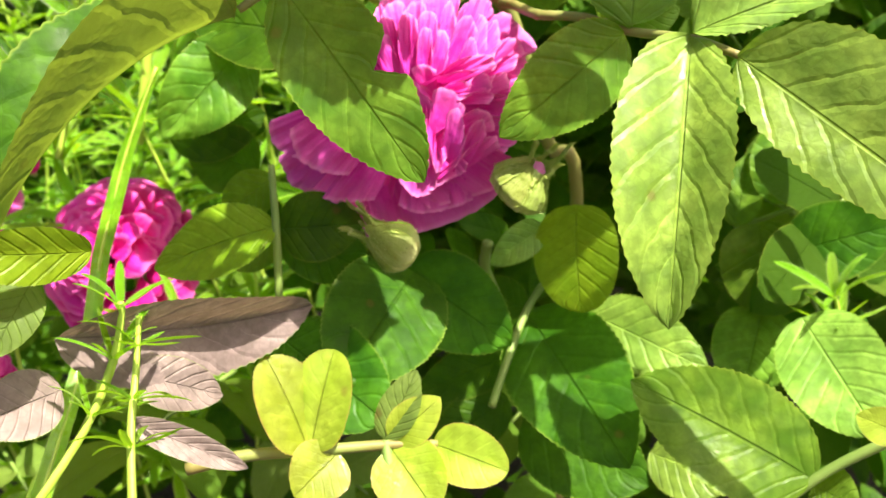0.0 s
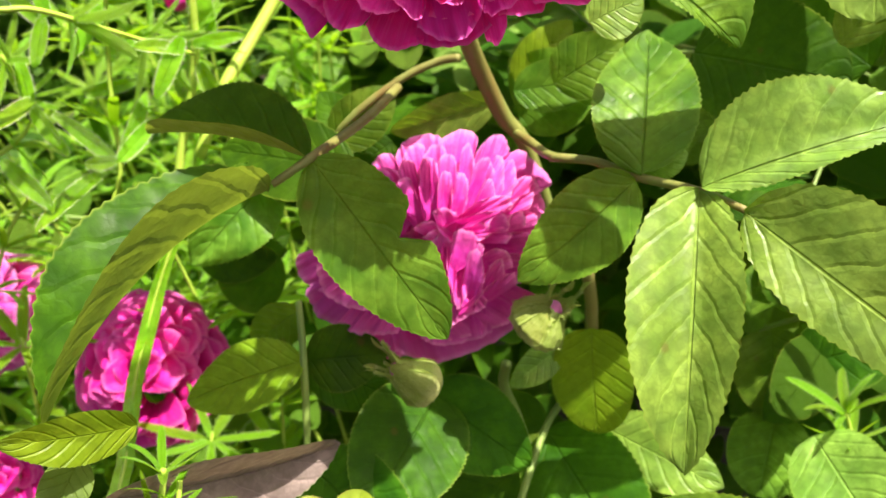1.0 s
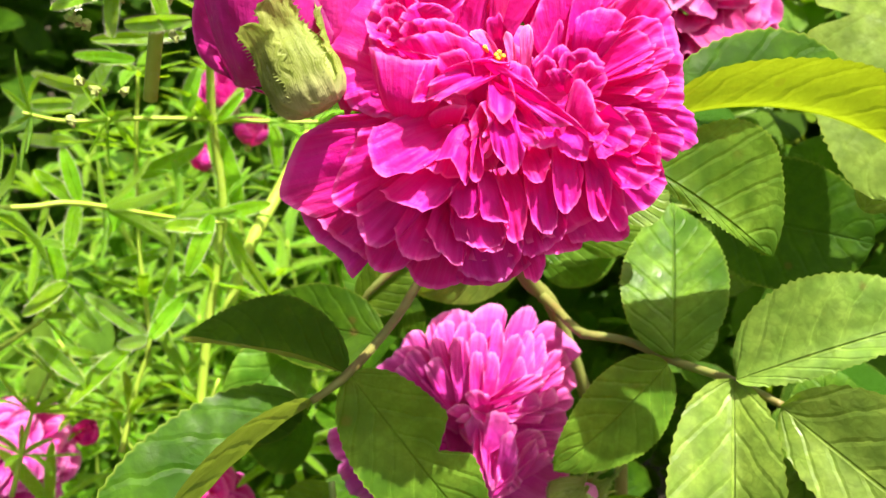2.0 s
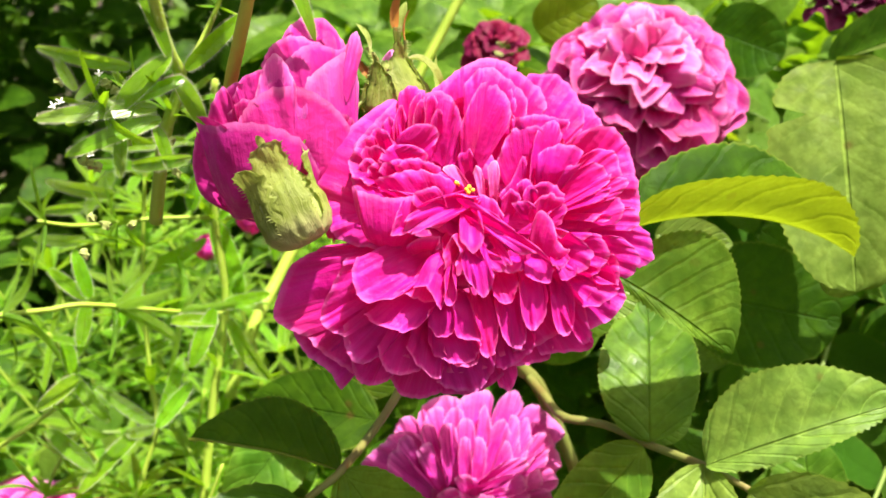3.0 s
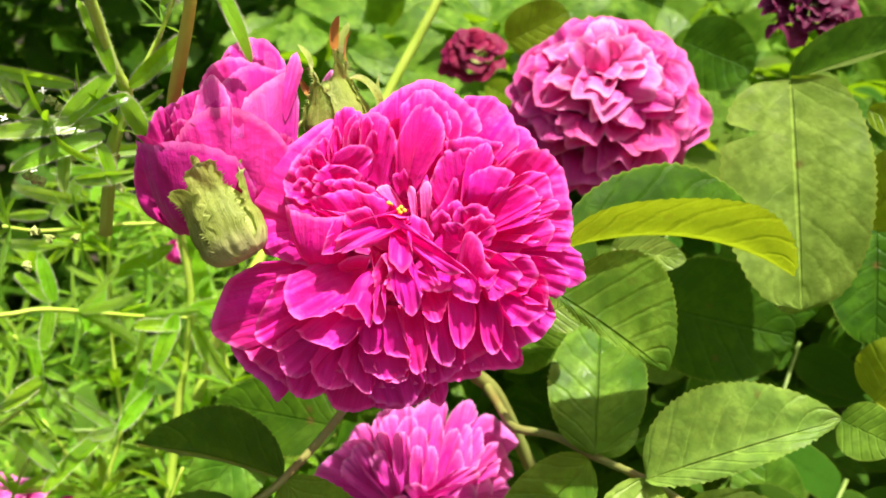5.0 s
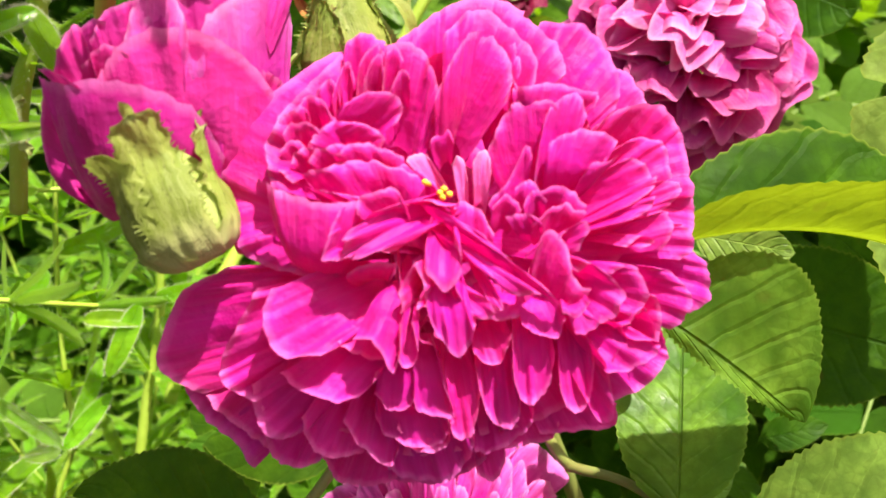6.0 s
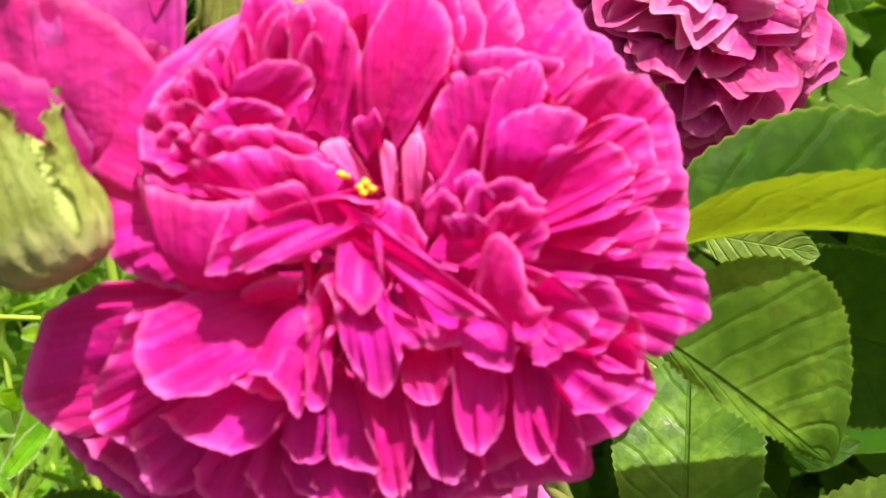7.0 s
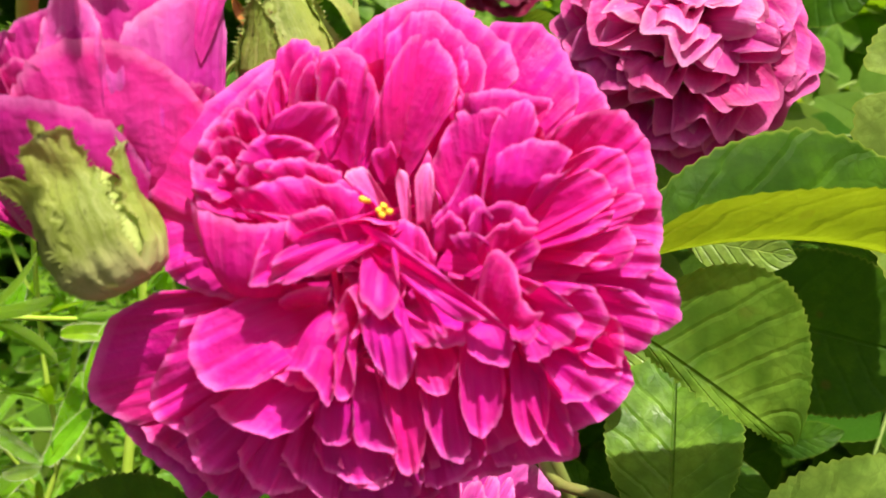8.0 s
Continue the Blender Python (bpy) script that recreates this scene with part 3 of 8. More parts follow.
def rose_bud(base, tip, R, label, seed, tuft=1.0, pink=True, spread=0.35, orange=False, stout=False):
    """A green bud: swollen hip wrapped by five ribbed sepals drawn out to frilled leafy points, a little colour between them."""
    rnd = random.Random(seed)
    b, t = Vector(base), Vector(tip)
    th = holder("rose_bud", b, label, "bud", "rose buds")
    L = (t - b).length
    rot = axis_matrix(t - b, seed)
    prof = ((0, 0.40), (0.10, 0.82), (0.25, 1.0), (0.42, 0.84), (0.58, 0.56), (0.72, 0.28))
    if stout:
        prof = ((0, 0.38), (0.08, 0.72), (0.25, 0.95), (0.5, 1.0), (0.75, 0.9), (0.9, 0.76), (1.0, 0.66))
    top = prof[-1][0]
    verts, faces = tube_data([rot @ Vector((0, 0, z * L)) for z, _ in prof], [r * R for _, r in prof], 18, 4)
    mesh_object("hip", verts, faces, HIP, th, label="swollen green glandular hip")
    if pink:
        verts, faces = tube_data([rot @ Vector((0, 0, z * L)) for z in (0.45, 0.6, 0.72, 0.80)], [0.6 * R, 0.5 * R, 0.3 * R, 0.04 * R], 12, 4)
        mesh_object("petal_tip", verts, faces, ROSE, th, label="pink petals showing between the sepals")
    for k in range(5):
        a = k * 2 * math.pi / 5 + rnd.uniform(-0.2, 0.2)
        turn = rot @ Matrix.Rotation(a, 3, 'Z')
        far = rnd.uniform(0.85, 1.15) * L * tuft
        lean = rnd.uniform(-0.3, 0.3)
        bend = spread * rnd.uniform(0.4, 1.6)
        nu, nv = 30, 8 if stout else 4
        vv, ff, uu = [], [], []
        for i in range(nu + 1):
            u = i / nu
            z = L * 0.02 + (far - L * 0.02) * u
            zr = min(z / L, top)
            r = R * prof[-1][1]
            for (z0, r0), (z1, r1) in zip(prof, prof[1:]):
                if z0 <= zr <= z1:
                    r = R * (r0 + (r1 - r0) * (zr - z0) / (z1 - z0))
            r += R * (0.06 + bend * max(0, u - 0.55) ** 1.5 * 2.2)
            w = R * (0.78 * math.sin(math.pi * min(1, 0.22 + u * 0.9)) ** 0.8 * (1 - u) ** 0.35 + 0.06)
            if stout:
                w = R * (0.66 + 0.16 * noise.noise(Vector((u * 9, k * 5, 2)))) * (1 - u) ** 0.16
            if 0.55 < u < 0.95 and i % 4 < 2:
                w += R * (0.4 if stout else 0.20) * (1 - u)
            for j in range(-nv, nv + 1):
                v = j / nv
                ang = v * w / max(r, R * 0.5)
                rib = R * ((0.0 if stout else 0.035) * math.cos(j * math.pi) + 0.05 * abs(v) ** 3 + 0.02 * math.sin(14 * u + 3 * v + k))
                if stout:
                    rib += R * (0.10 * noise.noise(Vector((u * 2.5 + k, v * 6.0 + 1.5 * u, seed + 3.3))) + 0.09 * noise.noise(Vector((k * 3.1 + u * 2.0, v * 3.0, seed))) + 0.22 * max(0, u - 0.7) * math.sin(6 * v + k + 9 * u))
                rr = r + rib
                vv.append(turn @ Vector((rr * math.cos(ang), rr * math.sin(ang) + lean * R * u * u, z)))
                uu.append((u, 0.5 + v / 2))
        row = 2 * nv + 1
        for i in range(nu):
            for j in range(row - 1):
                q = i * row + j
                ff.append((q, q + row, q + row + 1, q + 1))
        for i in range(3, nu):
            for j, e in ((0, 1), (row - 1, row - 2)):
                a, b = vv[i * row + j], vv[i * row + e]
                out = (a - b).normalized() * R * rnd.uniform(0.04, 0.16 if stout else 0.1)
                up = (vv[(i + 1) * row + j] - a) if i < nu else Vector()
                o = len(vv)
                vv.extend((a.copy(), a + up * 0.4, a + out + up * rnd.uniform(0, 0.8) + (turn @ Vector((1, 0, 0))) * R * rnd.uniform(0, 0.1)))
                uu.extend(((i / nu, 0.0),) * 3)
                ff.append((o, o + 1, o + 2))
        sep = mesh_object("sepal", vv, ff, SEPAL, th, uu)
        if k < (4 if orange else 3):
            at = vv[nu * row + nv].lerp(vv[(nu - 3) * row + nv], 0.4)
            way = (turn @ Vector((0.25 + bend * 0.3, 0.3 * math.sin(k * 2.3), 1))).normalized()
            x, y, z, _ = axes_for(at, at + way, turn @ Vector((-1, 0.2, 0.2)))
            lv, lf, lu, _ = leaf_grid(L * (rnd.uniform(0.3, 0.42) if orange else rnd.uniform(0.15, 0.26)), R * (0.36 if orange else 0.26), 18, 0.4, k, nu=16, nv=2)
            mesh_object("sepal_tip", [at + x * p[0] + y * p[1] + z * p[2] for p in lv], lf, ORANGE if orange and k < 2 else SEPAL, sep, lu,
                        "orange leafy sepal tip" if orange and k < 2 else "")
    return th


# narrow leaves of the climbing weed: four shared meshes
def weed_mesh(seed, curl, fold, width):
    verts, faces, uvs, halves = leaf_grid(1, width, fold, curl, seed, nu=18, nv=2, teeth=True, blunt=0.75, wave=0.5)
    fringe(verts, faces, uvs, halves, 18, 2, 0.035)
    ob = mesh_object("weed_template", verts, faces, WEED, None, uvs)
    me = ob.data
    bpy.data.objects.remove(ob)
    return me


WEED_MESH = [weed_mesh(3, 0.25, 18, 0.16), weed_mesh(5, -0.15, 26, 0.145), weed_mesh(8, 0.5, 14, 0.17), weed_mesh(9, 0.05, 32, 0.15)]


def cleavers(points, radius, nodes, leaf_len, seed, label, per=7, lean=75, material=None, tips=True):
    """A scrambling weed: square ribbed stem with whorls of narrow leaves at the given stretches along it (0 to 1)."""
    rnd = random.Random(seed)
    pts = [Vector(p) for p in points]
    th = holder("cleavers_plant", pts[0], label, "weed", "cleavers")
    tube("stem", pts, [radius * (1 - 0.35 * i / (len(pts) - 1)) for i in range(len(pts))], material or STEM_WEED, th, 4 if radius < 0.001 else 6, steps=5)
    lens = [(pts[i + 1] - pts[i]).length for i in range(len(pts) - 1)]
    total = sum(lens)
    for s in nodes:
        d = s * total
        i = 0
        while i < len(lens) - 1 and d > lens[i]:
            d -= lens[i]
            i += 1
        at = pts[i].lerp(pts[i + 1], min(1, d / lens[i]))
        way = (pts[i + 1] - pts[i]).normalized()
        turn = axis_matrix(way, rnd.random() * 6)
        for k in range(per):
            a = k * 2 * math.pi / per + rnd.uniform(-0.15, 0.15)
            el = radians(lean + rnd.uniform(-22, 22))
            out = turn @ Vector((math.sin(el) * math.cos(a), math.sin(el) * math.sin(a), math.cos(el)))
            up = turn @ Vector((-math.cos(el) * math.cos(a), -math.cos(el) * math.sin(a), math.sin(el)))
            L = leaf_len * rnd.uniform(0.75, 1.15)
            x = out.normalized()
            z = (up - x * up.dot(x)).normalized()
            y = z.cross(x)
            ob = new("whorl_leaf", rnd.choice(WEED_MESH))
            ob.parent = th
            ob.matrix_basis = Matrix.Translation(at + x * radius * 0.5 - pts[0]) @ Matrix((x, y, z)).transposed().to_4x4() @ Matrix.Scale(L, 4)
    return th


def bristles(parent, points, radius, count, length, seed):
    """Short pale hooked hairs that stand off a stem."""
    rnd = random.Random(seed)
    pts = [Vector(p) for p in points]
    verts, faces = [], []
    for k in range(count):
        s = rnd.random() * (len(pts) - 1.001)
        i = int(s)
        way = (pts[i + 1] - pts[i]).normalized()
        side = way.orthogonal().normalized()
        side.rotate(Matrix.Rotation(rnd.random() * 6.283, 3, way))
        at = pts[i].lerp(pts[i + 1], s - i) + side * radius * 0.8 - parent.location
        t = way.cross(side) * length * 0.06
        tip = at + side * (length * rnd.uniform(0.6, 1.2)) - way * length * 0.4
        o = len(verts)
        verts.extend((at - t, at + t, at + way * length * 0.09, tip))
        faces.extend(((o, o + 1, o + 3), (o + 1, o + 2, o + 3), (o + 2, o, o + 3)))
    ob = mesh_object("bristles", verts, faces, BRISTLE, parent, label="pale hooked bristles", smooth=False)
    return tagged(ob, "pale hooked bristles", kind="stuff")


def burr(parent, at, size, seed):
    """A small round green fruit with hooked hairs."""
    rnd = random.Random(seed)
    bm = bmesh.new()
    bmesh.ops.create_icosphere(bm, subdivisions=2, radius=size)
    for v in bm.verts:
        v.co *= rnd.choice((0.85, 0.95, 1.0, 1.55))
        v.co += Vector(at) - parent.location
    me = bpy.data.meshes.new("burr")
    bm.to_mesh(me)
    bm.free()
    me.materials.append(HIP)
    ob = new("burr", me)
    ob.parent = parent
    return ob


def tiny_flower(parent, at, size, axis, seed):
    """A white four-petalled flower of the climbing weed."""
    m = axis_matrix(axis, seed)
    verts, faces = [], []
    c = Vector(at) - parent.location
    verts.append(c)
    for k in range(4):
        a = k * math.pi / 2
        for r, d, z in ((0.55, -0.55, 0.15), (1.0, -0.18, 0.45), (1.12, 0.0, 0.5), (1.0, 0.18, 0.45), (0.55, 0.55, 0.15)):
            verts.append(c + m @ Vector((r * math.cos(a + d), r * math.sin(a + d), z)) * size)
        o = 1 + k * 5
        faces.extend(((0, o, o + 1), (0, o + 1, o + 2), (0, o + 2, o + 3), (0, o + 3, o + 4)))
    return mesh_object("white_flower", verts, faces, WHITE, parent, label="tiny white flower")


def cane(points, radii, material, label, rooted=False):
    """A stalk through the points; a rooted one goes on down into the soil."""
    if rooted:
        x, y, z = points[-1]
        points = list(points) + [(x + 0.01, y + 0.05, z * 0.55), (x, y + 0.06, -0.03)]
        radii = list(radii) + [radii[-1] * 1.3, radii[-1] * 1.6]
    th = holder("stalk", points[0], label, "stalk", "stalks")
    tube("stem", points, radii, material, th, 10)
    return th


def grass_blade(points, width, label):
    th = holder("grass_blade", points[0], label, "grass", "")
    pts = [Vector(p) for p in points]
    verts, faces, uvs = [], [], []
    n = 24
    for i in range(n + 1):
        s = i / n * (len(pts) - 1)
        k = min(int(s), len(pts) - 2)
        p = pts[k].lerp(pts[k + 1], s - k)
        d = (pts[k + 1] - pts[k]).normalized()
        side = d.cross(Vector((0.15, -1, 0.4))).normalized()
        up = side.cross(d)
        w = width * 0.5 * min(1, 0.25 + i / n * 2.4)
        for v in (-1, -0.5, 0, 0.5, 1):
            verts.append(p - pts[0] + side * w * v + up * abs(v) * w * 0.35)
            uvs.append((i / n, 0.5 + v / 2))
    for i in range(n):
        for j in range(4):
            q = i * 5 + j
            faces.append((q, q + 5, q + 6, q + 1))
    mesh_object("blade", verts, faces, WEED, th, uvs)
    tube("midrib", [p + Vector((0, -0.0004, 0.0002)) for p in pts], [0.0004] * len(pts), STEM_WEED, th, 6)
    return th


# ---- ground ----
n = 60
gv, gf = [], []
for i in range(n + 1):
    for j in range(n + 1):
        a, b = (i / n * 2 - 1), (j / n * 2 - 1)
        x, y = 400 * a * abs(a) ** 3, 400 * b * abs(b) ** 3
        gv.append((x, y, 0.05 * noise.noise((x * 2, y * 2, 0)) * min(1, 1.0)))
for i in range(n):
    for j in range(n):
        q = i * (n + 1) + j
        gf.append((q, q + n + 1, q + n + 2, q + 1))
ground = mesh_object("ground", gv, gf, SOIL)
tagged(ground, "dark bare soil under the rose bush", "ground", kind="structure")

# ---- the bush's leaves that stand in front ----

th = holder("rose_leaf", (0.1205, 0.2742, 0.7647), "five-part rose leaf with large toothed pale green leaflets", "leaf", "rose leaves")
tube("rachis", [(0.1021, 0.2879, 0.7642), (0.1118, 0.2823, 0.7653), (0.1207, 0.2741, 0.7647), (0.1305, 0.2617, 0.7669), (0.1377, 0.2538, 0.7662)], [0.0011, 0.001, 0.001, 0.0009, 0.0008], STEM_RED, th)
leaflet(th, (0.1194, 0.2728, 0.7648), (0.0926, 0.2599, 0.7465), (0.1435, -0.8959, 0.4205), 0.0190, LEAF, fold=6, curl=0.3, seed=1)
leaflet(th, (0.1206, 0.2730, 0.7660), (0.1270, 0.3070, 0.7888), (-0.1522, -0.5305, 0.8339), 0.0240, LEAF, fold=6, curl=0.15, seed=2)
leaflet(th, (0.1300, 0.2613, 0.7681), (0.1237, 0.2262, 0.7215), (-0.2525, -0.7557, 0.6042), 0.0275, LEAF_PALE, fold=32, curl=0.28, seed=3, half=(1.08, 0.8))
leaflet(th, (0.1296, 0.2591, 0.7689), (0.1708, 0.2581, 0.7836), (-0.2432, -0.7377, 0.6298), 0.0305, LEAF_PALE, fold=20, curl=0.2, seed=4, half=(0.3, 1.0))
leaflet(th, (0.1371, 0.2536, 0.7662), (0.1768, 0.2168, 0.7433), (-0.4529, -0.7687, 0.4517), 0.0300, LEAF_PALE, fold=12, curl=0.2, seed=5, half=(0.62, 1.1))

th = holder("rose_leaf", (0.0523, 0.2474, 0.7815), "rose leaf with folded drooping green leaflets", "leaf", "rose leaves")
tube("rachis", [(0.0663, 0.2964, 0.7790), (0.0604, 0.2703, 0.7804), (0.0526, 0.2475, 0.7817), (0.0455, 0.2438, 0.7779)], [0.0012, 0.001, 0.0009, 0.0007], STEM_RED, th)
leaflet(th, (0.0523, 0.2474, 0.7815), (0.0775, 0.2362, 0.7480), (0.1027, -0.9172, 0.3850), 0.0202, LEAF, fold=7, curl=0.25, seed=11, notch=(1, 0.5, 0.1))
leaflet(th, (0.0523, 0.2474, 0.7814), (0.0183, 0.2596, 0.7822), (-0.0279, -0.1427, 0.9894), 0.0210, LEAF_DARK_SHADE, fold=46, curl=0.25, seed=12, under=1)
leaflet(th, (0.0449, 0.2444, 0.7770), (0.0117, 0.2062, 0.7522), (-0.3767, -0.2519, 0.8914), 0.0308, LEAF_DARK_SHADE, fold=46, curl=0.45, seed=13, under=1, half=(0.9, 1.3))

th = holder("rose_leaf", (0.1125, 0.2713, 0.8185), "young folded rose leaf, one half coloured yellow-green for sun, one dark for shade", "leaf", "rose leaves")
# upper half dark for shade, lower half yellow-green for sun: both by colour
leaflet(th, (0.1113, 0.2647, 0.8232), (0.1631, 0.2712, 0.8112), (0.2241, 0.0128, 0.9745), 0.0300, LEAF_DARK_SHADE, fold=54, curl=0.45, seed=21, under=-2)
leaflet(th, (0.1095, 0.2602, 0.8156), (0.1320, 0.2547, 0.7989), (0.1059, -0.8932, 0.4370), 0.0265, LEAF, fold=10, curl=0.3, seed=22, half=(0.16, 1.25))

# shade on this leaf is part of its dark colour
th = holder("rose_leaf", (0.1471, 0.3340, 0.7736), "rose leaf with shade put into its dark green colour", "leaf", "rose leaves")
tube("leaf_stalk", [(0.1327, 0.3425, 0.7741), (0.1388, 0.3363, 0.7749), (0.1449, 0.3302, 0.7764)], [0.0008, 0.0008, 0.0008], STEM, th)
leaflet(th, (0.1446, 0.3303, 0.7765), (0.1817, 0.3140, 0.7724), (-0.3121, -0.8263, 0.4688), 0.0348, LEAF_DARK_SHADE, fold=6, curl=0.2, seed=23, blunt=0.75)

th = holder("rose_leaf", (0.1755, 0.3033, 0.7975), "large pale rose leaf with torn edges", "leaf", "rose leaves")
leaflet(th, (0.1777, 0.3262, 0.8420), (0.1718, 0.2880, 0.7945), (-0.3040, -0.7235, 0.6197), 0.0355, LEAF_DULL, fold=7, curl=0.2, seed=24, blunt=0.62, wave=1.8, notch=(-1, 0.27, 0.045))
leaflet(th, (0.1744, 0.3086, 0.7840), (0.1884, 0.3086, 0.8075), (-0.4303, -0.8668, 0.2518), 0.0131, LEAF_PALE, seed=25)

th = holder("rose_leaf", (0.2010, 0.3180, 0.8014), "dark green rose leaf at the bush's edge", "leaf", "rose leaves")
leaflet(th, (0.2025, 0.3200, 0.8022), (0.1986, 0.3033, 0.7750), (-0.3733, -0.7664, 0.5228), 0.0240, LEAF_DARK_SHADE, seed=26, blunt=0.7)
leaflet(th, (0.1926, 0.3069, 0.8079), (0.2047, 0.3040, 0.8312), (-0.5008, -0.8517, 0.1543), 0.0177, LEAF_YOUNG, seed=27)
leaflet(th, (0.1959, 0.2940, 0.7640), (0.2072, 0.2926, 0.7813), (-0.5477, -0.7841, 0.2917), 0.0217, LEAF_YOUNG, seed=28, blunt=0.8)
leaflet(th, (0.2001, 0.3293, 0.8322), (0.2135, 0.3153, 0.8259), (-0.5914, -0.7255, 0.3520), 0.0085, LEAF_YOUNG, seed=29)
leaflet(th, (0.1818, 0.2830, 0.7667), (0.1936, 0.2748, 0.7633), (-0.3645, -0.7587, 0.5399), 0.0143, LEAF, seed=30)

th = holder("rose_leaf", (0.1886, 0.3515, 0.8367), "broad green rose leaf, one half coloured paler for a sunlit edge", "leaf", "rose leaves")
# the sunlit edge is painted as a paler half against the dark one
leaflet(th, (0.1871, 0.3517, 0.8351), (0.2178, 0.3309, 0.8496), (-0.5562, -0.2767, 0.7836), 0.0214, LEAF_DARK_SHADE, fold=35, curl=0.2, seed=31, under=-1)
leaflet(th, (0.1741, 0.4245, 0.8354), (0.1946, 0.4067, 0.8273), (-0.5449, -0.7745, 0.3212), 0.0264, LEAF_DARK_SHADE, seed=32, blunt=0.7)

th = holder("rose_leaf", (0.1100, 0.4108, 0.8417), "small yellow-green rose leaf", "leaf", "rose leaves")
leaflet(th, (0.1096, 0.4107, 0.8407), (0.1303, 0.4088, 0.8504), (-0.1509, -0.9799, 0.1303), 0.0176, LEAF_YOUNG, seed=33, blunt=0.7)
leaflet(th, (0.1011, 0.4108, 0.8257), (0.1133, 0.4091, 0.8201), (-0.0322, -0.9718, 0.2335), 0.0095, LEAF_YOUNG, seed=34)
leaflet(th, (0.1450, 0.4433, 0.8557), (0.1744, 0.4381, 0.8566), (-0.1754, -0.9769, 0.1217), 0.0138, LEAF_YOUNG, seed=35)
leaflet(th, (0.1179, 0.3662, 0.8163), (0.1228, 0.3534, 0.8106), (-0.4175, -0.4997, 0.7589), 0.0100, LEAF, seed=36)

th = holder("rose_leaf", (0.1321, 0.3158, 0.8003), "pale green rose leaf below the open flower", "leaf", "rose leaves")
leaflet(th, (0.1306, 0.3164, 0.8010), (0.1499, 0.3116, 0.7986), (-0.1747, -0.8993, 0.4009), 0.0111, LEAF_PALE, seed=37)
leaflet(th, (0.1094, 0.2883, 0.7956), (0.1210, 0.2897, 0.8006), (-0.0827, -0.8879, 0.4526), 0.0129, LEAF_PALE, seed=38)
leaflet(th, (0.1208, 0.2795, 0.7640), (0.1324, 0.2804, 0.7678), (-0.1279, -0.8114, 0.5704), 0.0090, LEAF_PALE, seed=39)
leaflet(th, (0.0533, 0.3107, 0.7515), (0.0145, 0.3250, 0.7523), (-0.2630, -0.7435, 0.6149), 0.0232, LEAF_DARK_SHADE, seed=40)

# these leaflets are coloured darker to stand for shade
th = holder("rose_leaf", (0.0711, 0.2815, 0.7006), "rose leaf with oval leaflets coloured dark green for shade", "leaf", "rose leaves")
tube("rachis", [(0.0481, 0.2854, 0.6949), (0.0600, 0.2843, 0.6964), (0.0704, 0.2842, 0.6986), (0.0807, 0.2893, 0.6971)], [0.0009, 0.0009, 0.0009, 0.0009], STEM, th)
leaflet(th, (0.0707, 0.2801, 0.7020), (0.0983, 0.2691, 0.6857), (0.0191, -0.8143, 0.5801), 0.0238, LEAF_DARK_SHADE, fold=8, seed=41)
leaflet(th, (0.0741, 0.2771, 0.7028), (0.0580, 0.2451, 0.6932), (0.3029, -0.4110, 0.8598), 0.0288, LEAF_DARK_SHADE, fold=8, seed=42, blunt=0.8)
leaflet(th, (0.0430, 0.2598, 0.6950), (0.0680, 0.2387, 0.6882), (-0.2423, -0.5438, 0.8035), 0.0244, LEAF_DARK_SHADE, fold=6, seed=43, blunt=0.75)

# the darkest leaflets here have shade painted into their colour
th = holder("rose_leaf", (0.1034, 0.2810, 0.6885), "rose leaf with large leaflets, some coloured dark for shade", "leaf", "rose leaves")
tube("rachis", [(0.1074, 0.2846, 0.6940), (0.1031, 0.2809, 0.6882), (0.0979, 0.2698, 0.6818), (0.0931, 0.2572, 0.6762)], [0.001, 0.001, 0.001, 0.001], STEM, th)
leaflet(th, (0.1035, 0.2841, 0.6857), (0.1256, 0.2440, 0.6681), (-0.3151, -0.5217, 0.7928), 0.0309, LEAF_DARK_SHADE, fold=8, seed=44)
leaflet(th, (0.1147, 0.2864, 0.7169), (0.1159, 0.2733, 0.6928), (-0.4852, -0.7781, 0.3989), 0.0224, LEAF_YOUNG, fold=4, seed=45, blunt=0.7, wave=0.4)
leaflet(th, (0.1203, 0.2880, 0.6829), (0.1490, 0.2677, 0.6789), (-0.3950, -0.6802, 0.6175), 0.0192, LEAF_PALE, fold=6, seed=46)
leaflet(th, (0.1040, 0.2885, 0.6834), (0.0899, 0.2991, 0.6848), (-0.4181, -0.6439, 0.6408), 0.0118, LEAF_DARK_SHADE, seed=47)
leaflet(th, (0.1004, 0.2874, 0.6694), (0.0735, 0.2807, 0.6599), (-0.0270, -0.7780, 0.6276), 0.0143, LEAF_DARK_SHADE, seed=48)
leaflet(th, (0.1069, 0.2889, 0.7092), (0.0932, 0.2805, 0.7025), (0.1446, -0.7494, 0.6462), 0.0101, LEAF_PALE, seed=49, fold=25)

th = holder("rose_leaf", (0.1635, 0.2326, 0.6761), "broad rose leaf with toothed edge", "leaf", "rose leaves")
tube("rachis", [(0.1785, 0.2302, 0.6914), (0.1694, 0.2321, 0.6822), (0.1635, 0.2325, 0.6759), (0.1595, 0.2324, 0.6707)], [0.0012, 0.0012, 0.0012, 0.0012], STEM, th)
leaflet(th, (0.1637, 0.2324, 0.6760), (0.1246, 0.2511, 0.6894), (-0.0970, -0.7056, 0.7020), 0.0268, LEAF, fold=10, seed=51)
leaflet(th, (0.1366, 0.2657, 0.6527), (0.1553, 0.2522, 0.6539), (-0.4527, -0.5709, 0.6850), 0.0173, LEAF_PALE, seed=52)
